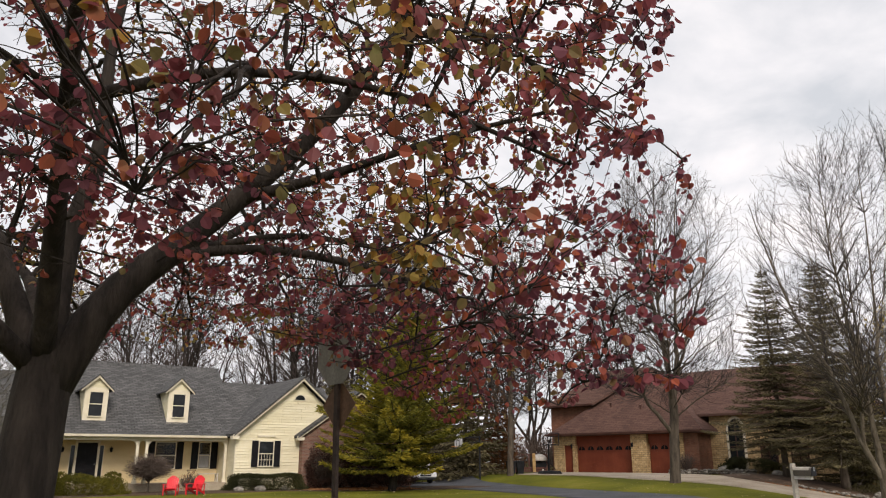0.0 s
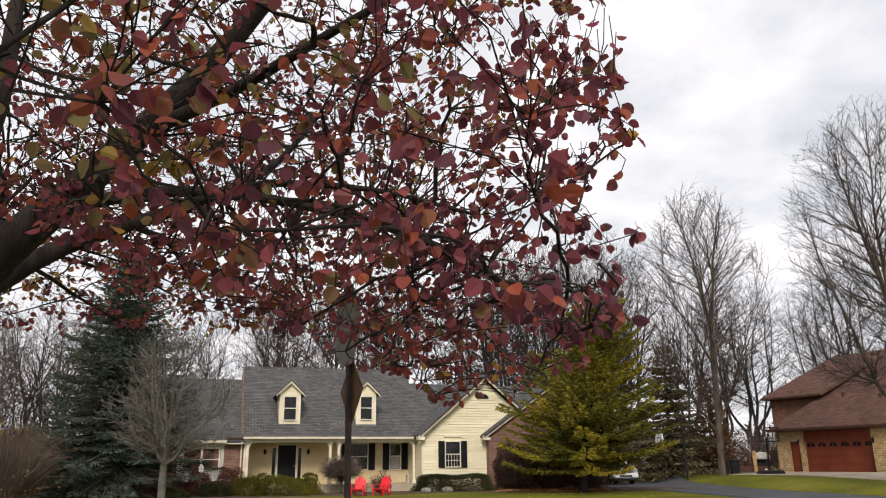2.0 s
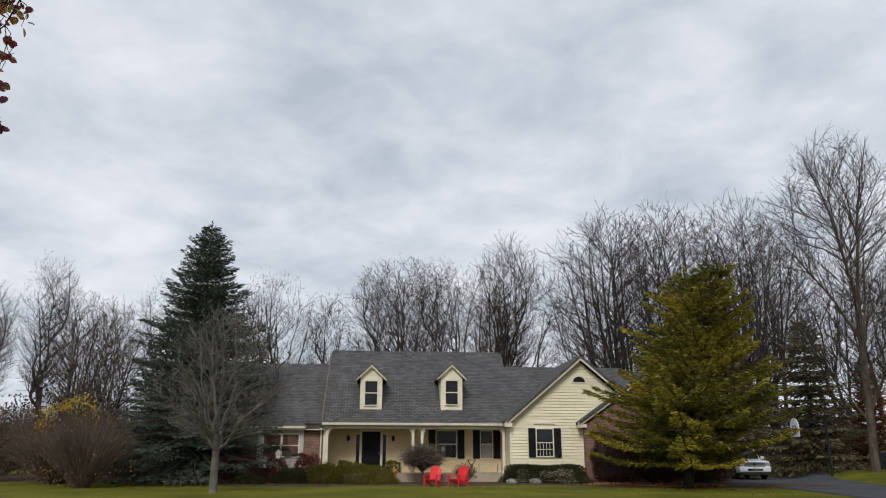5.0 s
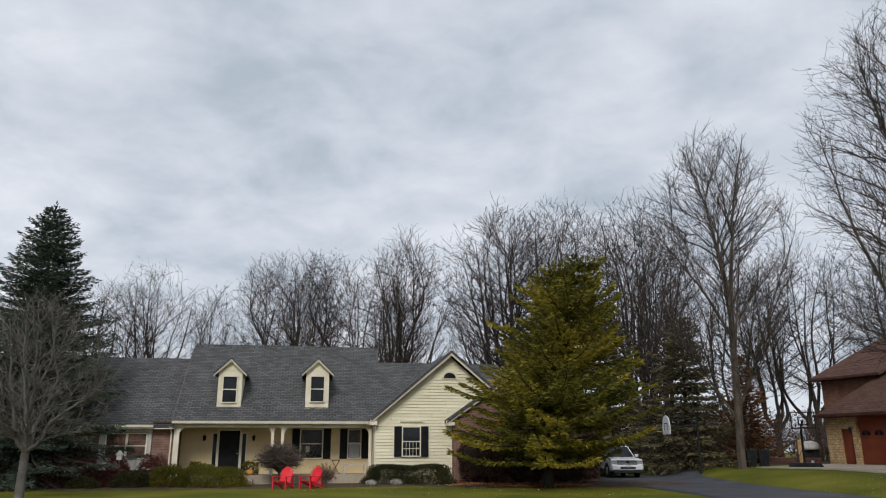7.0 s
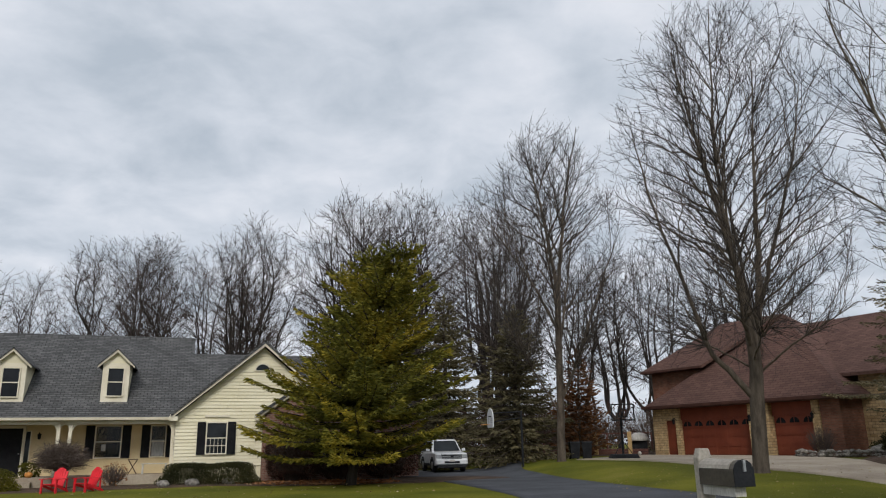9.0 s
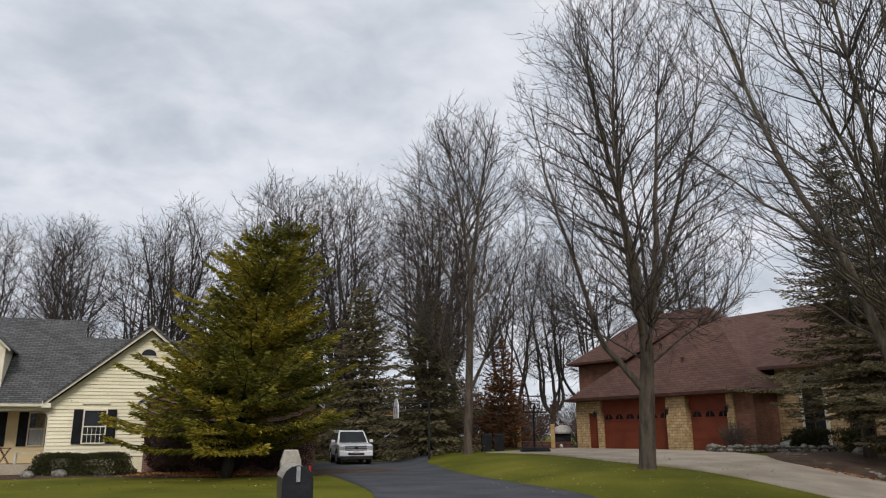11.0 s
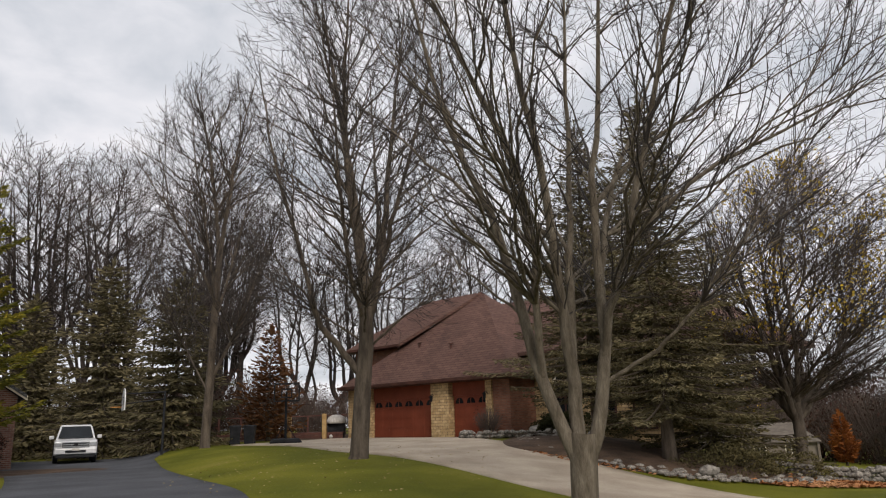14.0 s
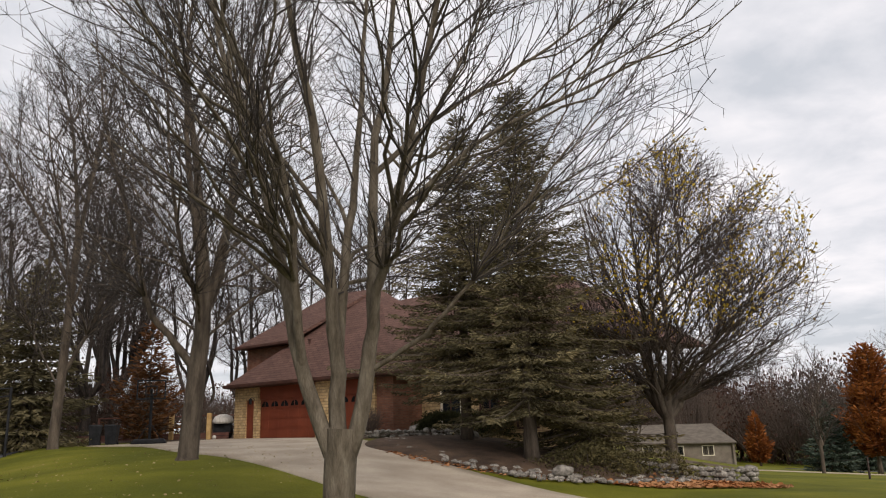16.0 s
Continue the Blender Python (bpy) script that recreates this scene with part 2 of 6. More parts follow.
tanroof_m = mat("faded_tan_shingles", (0.085, 0.072, 0.058), (0.13, 0.11, 0.088), 1.2, 0.95, 0.3, 14.0, stretch=(1, 1, 4))
dulltan_m = mat("dull_tan_siding", (0.14, 0.115, 0.09), (0.20, 0.17, 0.135), 1.0, 0.8, 0.1, 20.0)
orangepost_m = mat("orange_marker", (0.55, 0.22, 0.05), (0.66, 0.30, 0.08), 5.0, 0.6, 0.1, 30.0)
pear_leaf_m = islands("pear_leaves", [(0.14, (0.08, 0.032, 0.042)), (0.28, (0.19, 0.066, 0.085)), (0.39, (0.28, 0.07, 0.08)), (0.49, (0.22, 0.078, 0.082)), (0.58, (0.38, 0.092, 0.052)), (0.66, (0.22, 0.125, 0.066)), (0.75, (0.22, 0.2, 0.075)), (0.85, (0.42, 0.22, 0.045)), (0.95, (0.56, 0.41, 0.12))], 0.5, 0.42, 0.6, 0.42)
spruce_m = islands("blue_green_needles", [(0.0, (0.026, 0.038, 0.028)), (0.5, (0.054, 0.074, 0.054)), (1.0, (0.11, 0.135, 0.10))], 0.7, 0.5, 0.5, 0.1)
spruce_dk_m = islands("dark_needles", [(0.0, (0.055, 0.05, 0.032)), (0.5, (0.125, 0.108, 0.058)), (1.0, (0.215, 0.175, 0.092))], 0.7, 0.5, 0.5, 0.1)
cedar_m = islands("yellow_green_needles", [(0.1, (0.06, 0.064, 0.015)), (0.4, (0.14, 0.138, 0.024)), (0.62, (0.24, 0.205, 0.03)), (0.9, (0.44, 0.33, 0.035))], 0.7, 0.4, 0.45, 0.2)
olive_m = islands("olive_brown_needles", [(0.0, (0.045, 0.04, 0.02)), (0.5, (0.09, 0.078, 0.034)), (1.0, (0.15, 0.12, 0.055))], 0.7, 0.45, 0.5, 0.1)
rust_m = islands("rust_foliage", [(0.0, (0.07, 0.032, 0.016)), (0.5, (0.12, 0.055, 0.024)), (1.0, (0.19, 0.09, 0.036))], 0.8, 0.3, 0.5, 0.2)
orange_m = islands("orange_foliage", [(0.0, (0.13, 0.04, 0.014)), (0.5, (0.22, 0.07, 0.018)), (1.0, (0.33, 0.125, 0.03))], 0.8, 0.3, 0.5, 0.2)
yellow_leaf_m = islands("yellow_leaves", [(0.0, (0.22, 0.13, 0.02)), (0.5, (0.42, 0.29, 0.03)), (1.0, (0.55, 0.42, 0.06))], 0.7, 0.2, 0.5, 0.25)
boxwood_m = islands("boxwood_leaves", [(0.0, (0.04, 0.042, 0.008)), (0.5, (0.095, 0.09, 0.013)), (1.0, (0.175, 0.15, 0.02))], 0.7, 0.4, 0.9, 0.2)
yew_m = islands("dark_yew_leaves", [(0.0, (0.018, 0.021, 0.009)), (0.5, (0.044, 0.046, 0.018)), (1.0, (0.085, 0.078, 0.03))], 0.7, 0.4, 0.9, 0.1)
tan_m = islands("tan_dry_leaves", [(0.1, (0.07, 0.042, 0.026)), (0.5, (0.13, 0.08, 0.045)), (0.9, (0.21, 0.13, 0.06))], 0.8, 0.4, 0.8, 0.15)
barberry_m = islands("barberry_leaves", [(0.0, (0.05, 0.016, 0.014)), (0.5, (0.095, 0.032, 0.026)), (1.0, (0.15, 0.058, 0.045))], 0.8, 0.4, 0.8, 0.15)
winter_m = islands("brown_shrub_leaves", [(0.0, (0.035, 0.018, 0.014)), (0.5, (0.065, 0.034, 0.025)), (1.0, (0.11, 0.06, 0.042))], 0.8, 0.4, 0.8, 0.15)
fallen_m = islands("fallen_leaves", [(0.0, (0.20, 0.14, 0.06)), (0.6, (0.34, 0.27, 0.14)), (1.0, (0.5, 0.42, 0.26))], 0.8, 0.1, 0.5, 0.1)
rustfall_m = islands("rust_fallen_leaves", [(0.0, (0.16, 0.06, 0.025)), (0.5, (0.30, 0.12, 0.045)), (1.0, (0.44, 0.24, 0.12))], 0.8, 0.1, 0.5, 0.1)


# ---- mesh helpers ----
class Geo:
    """Gathers vertices and faces of one mesh; UVs are metres along each face."""

    def __init__(self):
        self.v, self.f = [], []

    def face(self, *pts):
        k = len(self.v)
        self.v.extend(tuple(p) for p in pts)
        self.f.append(tuple(range(k, k + len(pts))))
        return self

    def box(self, x0, x1, y0, y1, z0, z1):
        k = len(self.v)
        self.v += [(x0, y0, z0), (x1, y0, z0), (x1, y1, z0), (x0, y1, z0), (x0, y0, z1), (x1, y0, z1), (x1, y1, z1), (x0, y1, z1)]
        self.f += [tuple(k + i for i in q) for q in ((3, 2, 1, 0), (4, 5, 6, 7), (0, 1, 5, 4), (1, 2, 6, 5), (2, 3, 7, 6), (3, 0, 4, 7))]
        return self

    def prism(self, outline, axis, a, b):
        """A flat outline (p, q) pulled along an axis from a to b. axis 'y': (x, z); 'x': (y, z); 'z': (x, y)."""
        def at(p, q, s):
            return {"y": (p, s, q), "x": (s, p, q), "z": (p, q, s)}[axis]
        n, k = len(outline), len(self.v)
        self.v += [at(p, q, a) for p, q in outline] + [at(p, q, b) for p, q in outline]
        self.f += [tuple(range(k, k + n)), tuple(range(k + 2 * n - 1, k + n - 1, -1))]
        self.f += [(k + i, k + n + i, k + n + (i + 1) % n, k + (i + 1) % n) for i in range(n)]
        return self

    def tube(self, pts, radii, sides=5, cap=True):
        pts = [Vector(p) for p in pts]
        k, m = len(self.v), len(pts)
        ref = None
        for i, p in enumerate(pts):
            d = (pts[min(i + 1, m - 1)] - pts[max(i - 1, 0)])
            if d.length < 1e-9:
                d = Vector((0, 0, 1))
            d.normalize()
            if ref is None:
                ref = d.orthogonal().normalized()
            ref = (ref - d * ref.dot(d))
            ref = ref.normalized() if ref.length > 1e-6 else d.orthogonal().normalized()
            o = d.cross(ref)
            for j in range(sides):
                a = 2 * math.pi * j / sides
                q = p + radii[i] * (math.cos(a) * ref + math.sin(a) * o)
                self.v.append((q.x, q.y, q.z))
        for i in range(m - 1):
            for j in range(sides):
                a, b = k + i * sides + j, k + i * sides + (j + 1) % sides
                self.f.append((a, b, b + sides, a + sides))
        if cap:
            self.f.append(tuple(k + j for j in reversed(range(sides))))
            self.f.append(tuple(k + (m - 1) * sides + j for j in range(sides)))
        return self

    def ribbon(self, pts, widths):
        """A flat twig, turned by its own direction."""
        k, m = len(self.v), len(pts)
        d = pts[-1] - pts[0]
        o = d.cross(Vector((math.sin(61 * pts[0].x), math.cos(53 * pts[0].y), math.sin(37 * pts[-1].z + 1))))
        o = o.normalized() if o.length > 1e-6 else d.orthogonal().normalized()
        for p, w in zip(pts, widths):
            self.v += [tuple(p + o * w), tuple(p - o * w)]
        self.f += [(k + 2 * i, k + 2 * i + 1, k + 2 * i + 3, k + 2 * i + 2) for i in range(m - 1)]
        return self

    def lathe(self, profile, sides=16, at=(0, 0, 0)):
        """Profile of (radius, z) turned about z."""
        k, m = len(self.v), len(profile)
        for r, z in profile:
            for j in range(sides):
                a = 2 * math.pi * j / sides
                self.v.append((at[0] + r * math.cos(a), at[1] + r * math.sin(a), at[2] + z))
        for i in range(m - 1):
            for j in range(sides):
                a, b = k + i * sides + j, k + i * sides + (j + 1) % sides
                self.f.append((a, b, b + sides, a + sides))
        self.f.append(tuple(k + j for j in reversed(range(sides))))
        self.f.append(tuple(k + (m - 1) * sides + j for j in range(sides)))
        return self

    def mesh(self, name, material, smooth=False, uv=True):
        me = bpy.data.meshes.new(name)
        me.from_pydata(self.v, [], self.f)
        me.validate()
        me.materials.append(material)
        if uv:
            lay = me.uv_layers.new(name="metric")
            co = np.empty(len(me.vertices) * 3)
            me.vertices.foreach_get("co", co)
            co = co.reshape(-1, 3)
            uvs = np.empty((len(me.loops), 2))
            up = Vector((0, 0, 1))
            for p in me.polygons:
                t = up.cross(p.normal)
                t = t.normalized() if t.length > 1e-4 else Vector((1, 0, 0))
                if t.x < -1e-6 or (abs(t.x) <= 1e-6 and t.y < 0):
                    t = -t
                b = p.normal.cross(t)
                if b.z < 0:
                    b = -b
                for li, vi in zip(p.loop_indices, p.vertices):
                    uvs[li] = co[vi] @ np.array(t), co[vi] @ np.array(b)
            lay.data.foreach_set("uv", uvs.ravel())
        if smooth:
            me.polygons.foreach_set("use_smooth", [True] * len(me.polygons))
        return me


def part(name, geo, material, parent=None, label="", bevel=0.0, smooth=False, uv=True, m=None):
    """Links a Geo (or a ready mesh) as one object, under its thing."""
    me = geo if isinstance(geo, bpy.types.Mesh) else geo.mesh(name, material, smooth, uv)
    ob = new(name, me)
    if parent is not None:
        ob.parent = parent
    if m is not None:
        ob.matrix_basis = m
    if bevel:
        bv = ob.modifiers.new("bevel", "BEVEL")
        bv.width, bv.segments, bv.limit_method = bevel, 2, "ANGLE"
    if label:
        ob["label"] = label
    return ob


def thing(name, m, label, category, group="", kind=""):
    ob = new(name)
    ob.matrix_basis = m
    return tagged(ob, label, category, group, kind)


def smooth_step(v, a, b):
    q = min(1.0, max(0.0, (v - a) / (b - a)))
    return q * q * (3 - 2 * q)


def gz(x, y):
    """Height of the ground: a low rise to the houses, falling away towards the far side of the second drive."""
    z = 0.62 * smooth_step(y, 25, 50) * (0.14 + 0.86 * smooth_step(x + 0.56 * (y - 49), 0.2, 4.5))
    v = x - 0.5 * (y - 40)
    z -= 1.25 * smooth_step(v, 13.5, 27) * smooth_step(y, 20, 42)
    z -= 0.088 * min(75.0, max(0.0, (x - 24) * 0.75 + (y - 44) * 0.35)) * smooth_step(y, 25, 45)
    return z


def resample(pts, n):
    """n points along a polyline, smoothed as a Catmull-Rom curve."""
    P = [np.array(p, float) for p in pts]
    P = [2 * P[0] - P[1]] + P + [2 * P[-1] - P[-2]]
    out = []
    for i in range(n):
        s = i / (n - 1) * (len(P) - 3)
        k = min(int(s), len(P) - 4)
        u = s - k
        a, b, c, d = P[k:k + 4]
        out.append(0.5 * (2 * b + (c - a) * u + (2 * a - 5 * b + 4 * c - d) * u * u + (3 * b - a - 3 * c + d) * u ** 3))
    return out


# ---- ground, road and drives ----
def axis_steps(lo, hi, step, far):
    mid_part = list(np.arange(lo, hi + 0.01, step))
    out, d = [], step
    a, b = lo, hi
    left, right = [], []
    while b < far:
        d *= 1.35
        a, b = a - d, b + d
        left.append(a), right.append(b)
    return left[::-1] + mid_part + right


gx, gy = axis_steps(-40, 60, 1.0, 2500), axis_steps(-14, 80, 1.0, 2500)
g = Geo()
g.v = [(x, y, gz(x, y)) for y in gy for x in gx]
nx = len(gx)
g.f = [(j * nx + i, j * nx + i + 1, (j + 1) * nx + i + 1, (j + 1) * nx + i) for j in range(len(gy) - 1) for i in range(nx - 1)]
tagged(part("ground", g, grass_m, uv=False, smooth=True), "green autumn lawn that falls away gently beyond the drives", "lawn", kind="structure")


def strip(name, left, right, material, lift, n=40, across=6, label="", category="", crown=0.0):
    """A paved band between two edge lines, laid on the ground, with a thin edge."""
    L, R = resample(left, n), resample(right, n)
    geo = Geo()
    for a, b in zip(L, R):
        for j in range(across + 1):
            p = a + (b - a) * j / across
            geo.v.append((p[0], p[1], gz(p[0], p[1]) + lift + crown * math.sin(math.pi * j / across)))
    w = across + 1
    geo.f = [(i * w + j, i * w + j + 1, (i + 1) * w + j + 1, (i + 1) * w + j) for i in range(n - 1) for j in range(across)]
    ob = part(name, geo, material, uv=False, smooth=True)
    so = ob.modifiers.new("edge", "SOLIDIFY")
    so.thickness, so.offset = 0.12, -1 if geo_up(geo) else 1
    return tagged(ob, label, category, kind="structure")


def geo_up(geo):
    a, b, c = (Vector(geo.v[i]) for i in geo.f[0][:3])
    return (b - a).cross(c - a).z > 0


def bed(name, centre, radii, material, lift, label, category, turn=0.0, wob=0.12, seed=1, mound=0.0):
    """A planted bed: an uneven round patch on the ground."""
    rg = random.Random(seed)
    ph = [rg.uniform(0, 6.28) for _ in range(4)]
    geo, rings, seg = Geo(), 8, 48
    geo.v.append((centre[0], centre[1], gz(*centre) + lift + mound))
    for i in range(1, rings + 1):
        for j in range(seg):
            a = 2 * math.pi * j / seg
            q = 1 + wob * (math.sin(2 * a + ph[0]) + 0.6 * math.sin(3 * a + ph[1]) + 0.4 * math.sin(7 * a + ph[2]))
            lx, ly = radii[0] * q * math.cos(a) * i / rings, radii[1] * q * math.sin(a) * i / rings
            c, s = math.cos(radians(turn)), math.sin(radians(turn))
            x, y = centre[0] + lx * c - ly * s, centre[1] + lx * s + ly * c
            geo.v.append((x, y, gz(x, y) + (lift if i < rings else -0.05) + mound * (1 - (i / rings) ** 2)))
    geo.f = [(0, 1 + j, 1 + (j + 1) % seg) for j in range(seg)]
    for i in range(rings - 1):
        geo.f += [(1 + i * seg + j, 1 + (i + 1) * seg + j, 1 + (i + 1) * seg + (j + 1) % seg, 1 + i * seg + (j + 1) % seg) for j in range(seg)]
    return tagged(part(name, geo, material, uv=False, smooth=True), label, category, kind="structure")


road_line = [(-9, -14), (-4, -6.5), (0, -1), (2.7, 3.3), (5.2, 8), (8.2, 11.3), (11.4, 14), (17.5, 17.7), (26, 22), (40, 27), (60, 31)]
road_l, road_r = [], []
for i, p in enumerate(road_line):
    a, b = road_line[max(i - 1, 0)], road_line[min(i + 1, len(road_line) - 1)]
    d = Vector((b[0] - a[0], b[1] - a[1])).normalized()
    road_l.append((p[0] - 2.3 * d.y, p[1] + 2.3 * d.x)), road_r.append((p[0] + 4.2 * d.y, p[1] - 4.2 * d.x))
strip("road", road_l, road_r, asphalt_m, 0.03, 70, 6, "grey asphalt street in front of the lawns", "road", 0.04)
strip("driveway", [(-6.5, 53), (-4.2, 47.5), (-2.6, 44.6), (-0.4, 42.0), (4.3, 33.6), (6.2, 27), (7.0, 20.5), (5.6, 15.2)],
      [(1.5, 53), (2.2, 48.6), (3.4, 45.6), (5.2, 41.6), (7.6, 37.2), (10.2, 32.6), (12.4, 26.0), (14.2, 20.2)], asphalt_m, 0.035, 50, 8,
      "dark asphalt driveway with worn patches", "driveway")
strip("concrete_drive", [(4.6, 51.2), (7.6, 48.4), (10.6, 43.0), (12.2, 40.8), (13.8, 38.2), (16.0, 35.0), (18.2, 31.4), (19.6, 26.5), (19.2, 22.2)],
      [(8.0, 62.5), (13.0, 56.8), (15.4, 53.2), (16.2, 48.6), (17.1, 44.4), (18.6, 41.0), (21.0, 37.4), (23.8, 31.4), (26.5, 25.0)], concrete_m, 0.04, 50, 8,
      "pale tan concrete drive curving up to the garage", "driveway")
bed("house_bed", (-14.6, 36.4), (9.6, 1.9), litter_m, 0.03, "brown mulch bed along the front of the house", "flower bed", 34, 0.06, 3)
bed("tree_bed", (-3.4, 41.6), (6.2, 2.7), litter_m, 0.045, "brown leaf-strewn soil under the evergreen", "flower bed", 20, 0.08, 4)
bed("stone_bed", (21.8, 44.6), (5.6, 5.6), litter_m, 0.05, "brown mulch bed ringed with field stones", "flower bed", 25, 0.05, 5, 0.25)
bed("garage_bed", (18.0, 51.6), (2.8, 2.0), litter_m, 0.05, "small raised bed ringed with stones", "flower bed", -44, 0.05, 6, 0.25)
bed("woodland_floor", (-14, 76), (62, 21), litter_m, 0.06, "brown leaf litter under the bare woods", "woodland floor", 12, 0.04, 7)
bed("brown_verge", (-33, 44), (14, 17), litter_m, 0.05, "brown leaf litter beside the spruce", "woodland floor", 0, 0.08, 8)


# ---- house with the grey roof ----
house = thing("house", Matrix.Translation((-10.664, 40.422, 0)) @ Matrix.Rotation(radians(34), 4, "Z"),
              "cream one-and-a-half storey house with grey shingle roof and two dormers", "house")
EZ, EN, SL = 2.9, 0.95, 0.80


def roof_z(n):
    return EZ + SL * (n - EN)


def slab(p0, p1, p2, p3, t=0.14):
    """A sloped roof slab: the four corners of its top and a thickness straight down."""
    geo = Geo()
    top = [Vector(p) for p in (p0, p1, p2, p3)]
    if (top[1] - top[0]).cross(top[2] - top[0]).z < 0:
        top.reverse()
    low = [p - Vector((0, 0, t)) for p in top]
    geo.face(*top)
    geo.face(*reversed(low))
    for i in range(4):
        j = (i + 1) % 4
        geo.face(top[i], low[i], low[j], top[j])
    return geo


def window(parent, u0, u1, n, z0, z1, cols=1, rows=2, frame_w=0.06, kind="window", shut=0.0, trim_mat=None, panel=None, muntin=0):
    """A sash window set into a wall that faces -n: frame, bars and panes."""
    tm = trim_mat or trim_m
    fr = Geo()
    fr.box(u0 - frame_w, u0, n - 0.05, n + 0.06, z0 - frame_w, z1 + frame_w).box(u1, u1 + frame_w, n - 0.05, n + 0.06, z0 - frame_w, z1 + frame_w)
    fr.box(u0, u1, n - 0.05, n + 0.06, z1, z1 + frame_w).box(u0, u1, n - 0.07, n + 0.06, z0 - frame_w, z0)
    w = part(kind, fr, tm, parent)
    for i in range(1, cols):
        x = u0 + (u1 - u0) * i / cols
        part("mullion", Geo().box(x - 0.03, x + 0.03, n - 0.04, n + 0.05, z0, z1), tm, w)
    for i in range(1, rows):
        z = z0 + (z1 - z0) * i / rows
        part("meeting_rail", Geo().box(u0, u1, n - 0.035, n + 0.045, z - 0.022, z + 0.022), tm, w)
    part("pane", Geo().box(u0, u1, n + 0.0, n + 0.02, z0, z1), pane_m, w)
    for i in range(1, muntin):
        x = u0 + (u1 - u0) * i / muntin
        part("muntin", Geo().box(x - 0.008, x + 0.008, n - 0.012, n, z0, (z0 + z1) / 2 if rows > 1 else z1), tm, w)
    if muntin:
        part("muntin", Geo().box(u0, u1, n - 0.012, n, z0 + (z1 - z0) * 0.24, z0 + (z1 - z0) * 0.26), tm, w)
    if panel:
        part("curtain", Geo().box(u0 + 0.03, u1 - 0.03, n - 0.004, n - 0.001, z0 + 0.02, z0 + (z1 - z0) * panel), curtain_m, w)
    if shut:
        for a, b in ((u0 - frame_w - shut, u0 - frame_w - 0.01), (u1 + frame_w + 0.01, u1 + frame_w + shut)):
            sh = Geo().box(a, b, n - 0.045, n - 0.005, z0 - frame_w, z1 + frame_w)
            s = part("shutter", sh, black_m, parent)
            k = int((z1 - z0) / 0.09)
            lv = Geo()
            for q in range(k):
                z = z0 + 0.02 + q * 0.09
                lv.box(a + 0.045, b - 0.045, n - 0.058, n - 0.045, z, z + 0.055)
            part("louvres", lv, black_m, s)
    return w


# walls
GB = -0.25
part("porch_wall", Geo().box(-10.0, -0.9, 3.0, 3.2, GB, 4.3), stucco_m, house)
gw = Geo().prism([(-0.9, GB), (6.28, GB), (6.28, 2.9), (2.69, 5.95), (-0.9, 2.9)], "y", 0.02, 0.2)
gw.box(-0.9, -0.72, 0.2, 8.0, GB, 2.9).box(6.1, 6.28, 0.2, 8.0, GB, 2.9)
part("gable_wall", gw, cream_m, house)
part("wing_wall", Geo().box(-16.5, -10.02, 1.42, 1.62, GB, 2.75).box(-16.5, -16.3, 1.62, 11.0, GB, 4.5), brick_m, house)
part("rear_wall", Geo().box(-16.5, 6.28, 10.8, 11.0, GB, 3.2), cream_m, house)
part("end_wall", Geo().prism([(1.4, GB), (11.0, GB), (11.0, 3.2), (6.2, 6.9), (1.4, 3.1)], "x", -10.22, -10.02), brick_m, house)
part("upper_end_wall", Geo().prism([(3.2, 3.0), (9.2, 3.0), (6.2, 6.95)], "x", -0.5, -0.34), cream_m, house)
bw = Geo().prism([(2.75, GB), (9.9, GB), (9.9, 2.85), (6.3, 5.35), (2.75, 2.85)], "y", -0.45, -0.25)
bw.box(2.75, 2.95, -0.25, 0.02, GB, 2.85).box(9.7, 9.9, -0.25, 7.0, GB, 2.85)
part("brick_gable_wall", bw, brick_m, house)
part("porch_floor", Geo().box(-10.0, -0.9, 1.12, 3.0, GB, 0.46).box(-9.0, -6.4, 0.75, 1.12, GB, 0.28), concrete_m, house)
part("porch_ceiling", Geo().box(-9.95, -0.92, 1.2, 3.0, 2.66, 2.72), trim_m, house)

# roofs
part("main_roof", slab((-10.1, EN, EZ), (-0.3, EN, EZ), (-0.3, 6.2, roof_z(6.2)), (-10.1, 6.2, roof_z(6.2))), shingle_m, house, "weathered grey asphalt shingles")
part("drip_edge", slab((-10.16, EN - 0.01, EZ + 0.012), (-10.1, EN - 0.01, EZ + 0.012), (-10.1, 6.2, roof_z(6.2) + 0.012), (-10.16, 6.2, roof_z(6.2) + 0.012), 0.34), shingle_m, house)
part("rear_roof", slab((-10.1, 11.45, EZ), (-0.3, 11.45, EZ), (-0.3, 6.2, roof_z(6.2)), (-10.1, 6.2, roof_z(6.2))), shingle_m, house)
part("lower_roof", slab((-0.3, EN, EZ), (6.4, EN, EZ), (6.4, 5.1, roof_z(5.1) - 0.02), (-0.3, 5.1, roof_z(5.1) - 0.02)), shingle_m, house)
part("lower_roof_rear", slab((-0.3, 9.25, EZ), (6.4, 9.25, EZ), (6.4, 5.1, roof_z(5.1) - 0.02), (-0.3, 5.1, roof_z(5.1) - 0.02)), shingle_m, house)
part("wing_roof", slab((-16.9, EN + 0.05, 2.72), (-10.1, EN + 0.05, 2.72), (-10.1, 5.6, 6.28), (-16.9, 5.6, 6.28)), shingle_m, house)
part("wing_roof_rear", slab((-16.9, 10.2, 2.72), (-10.1, 10.2, 2.72), (-10.1, 5.6, 6.28), (-16.9, 5.6, 6.28)), shingle_m, house)
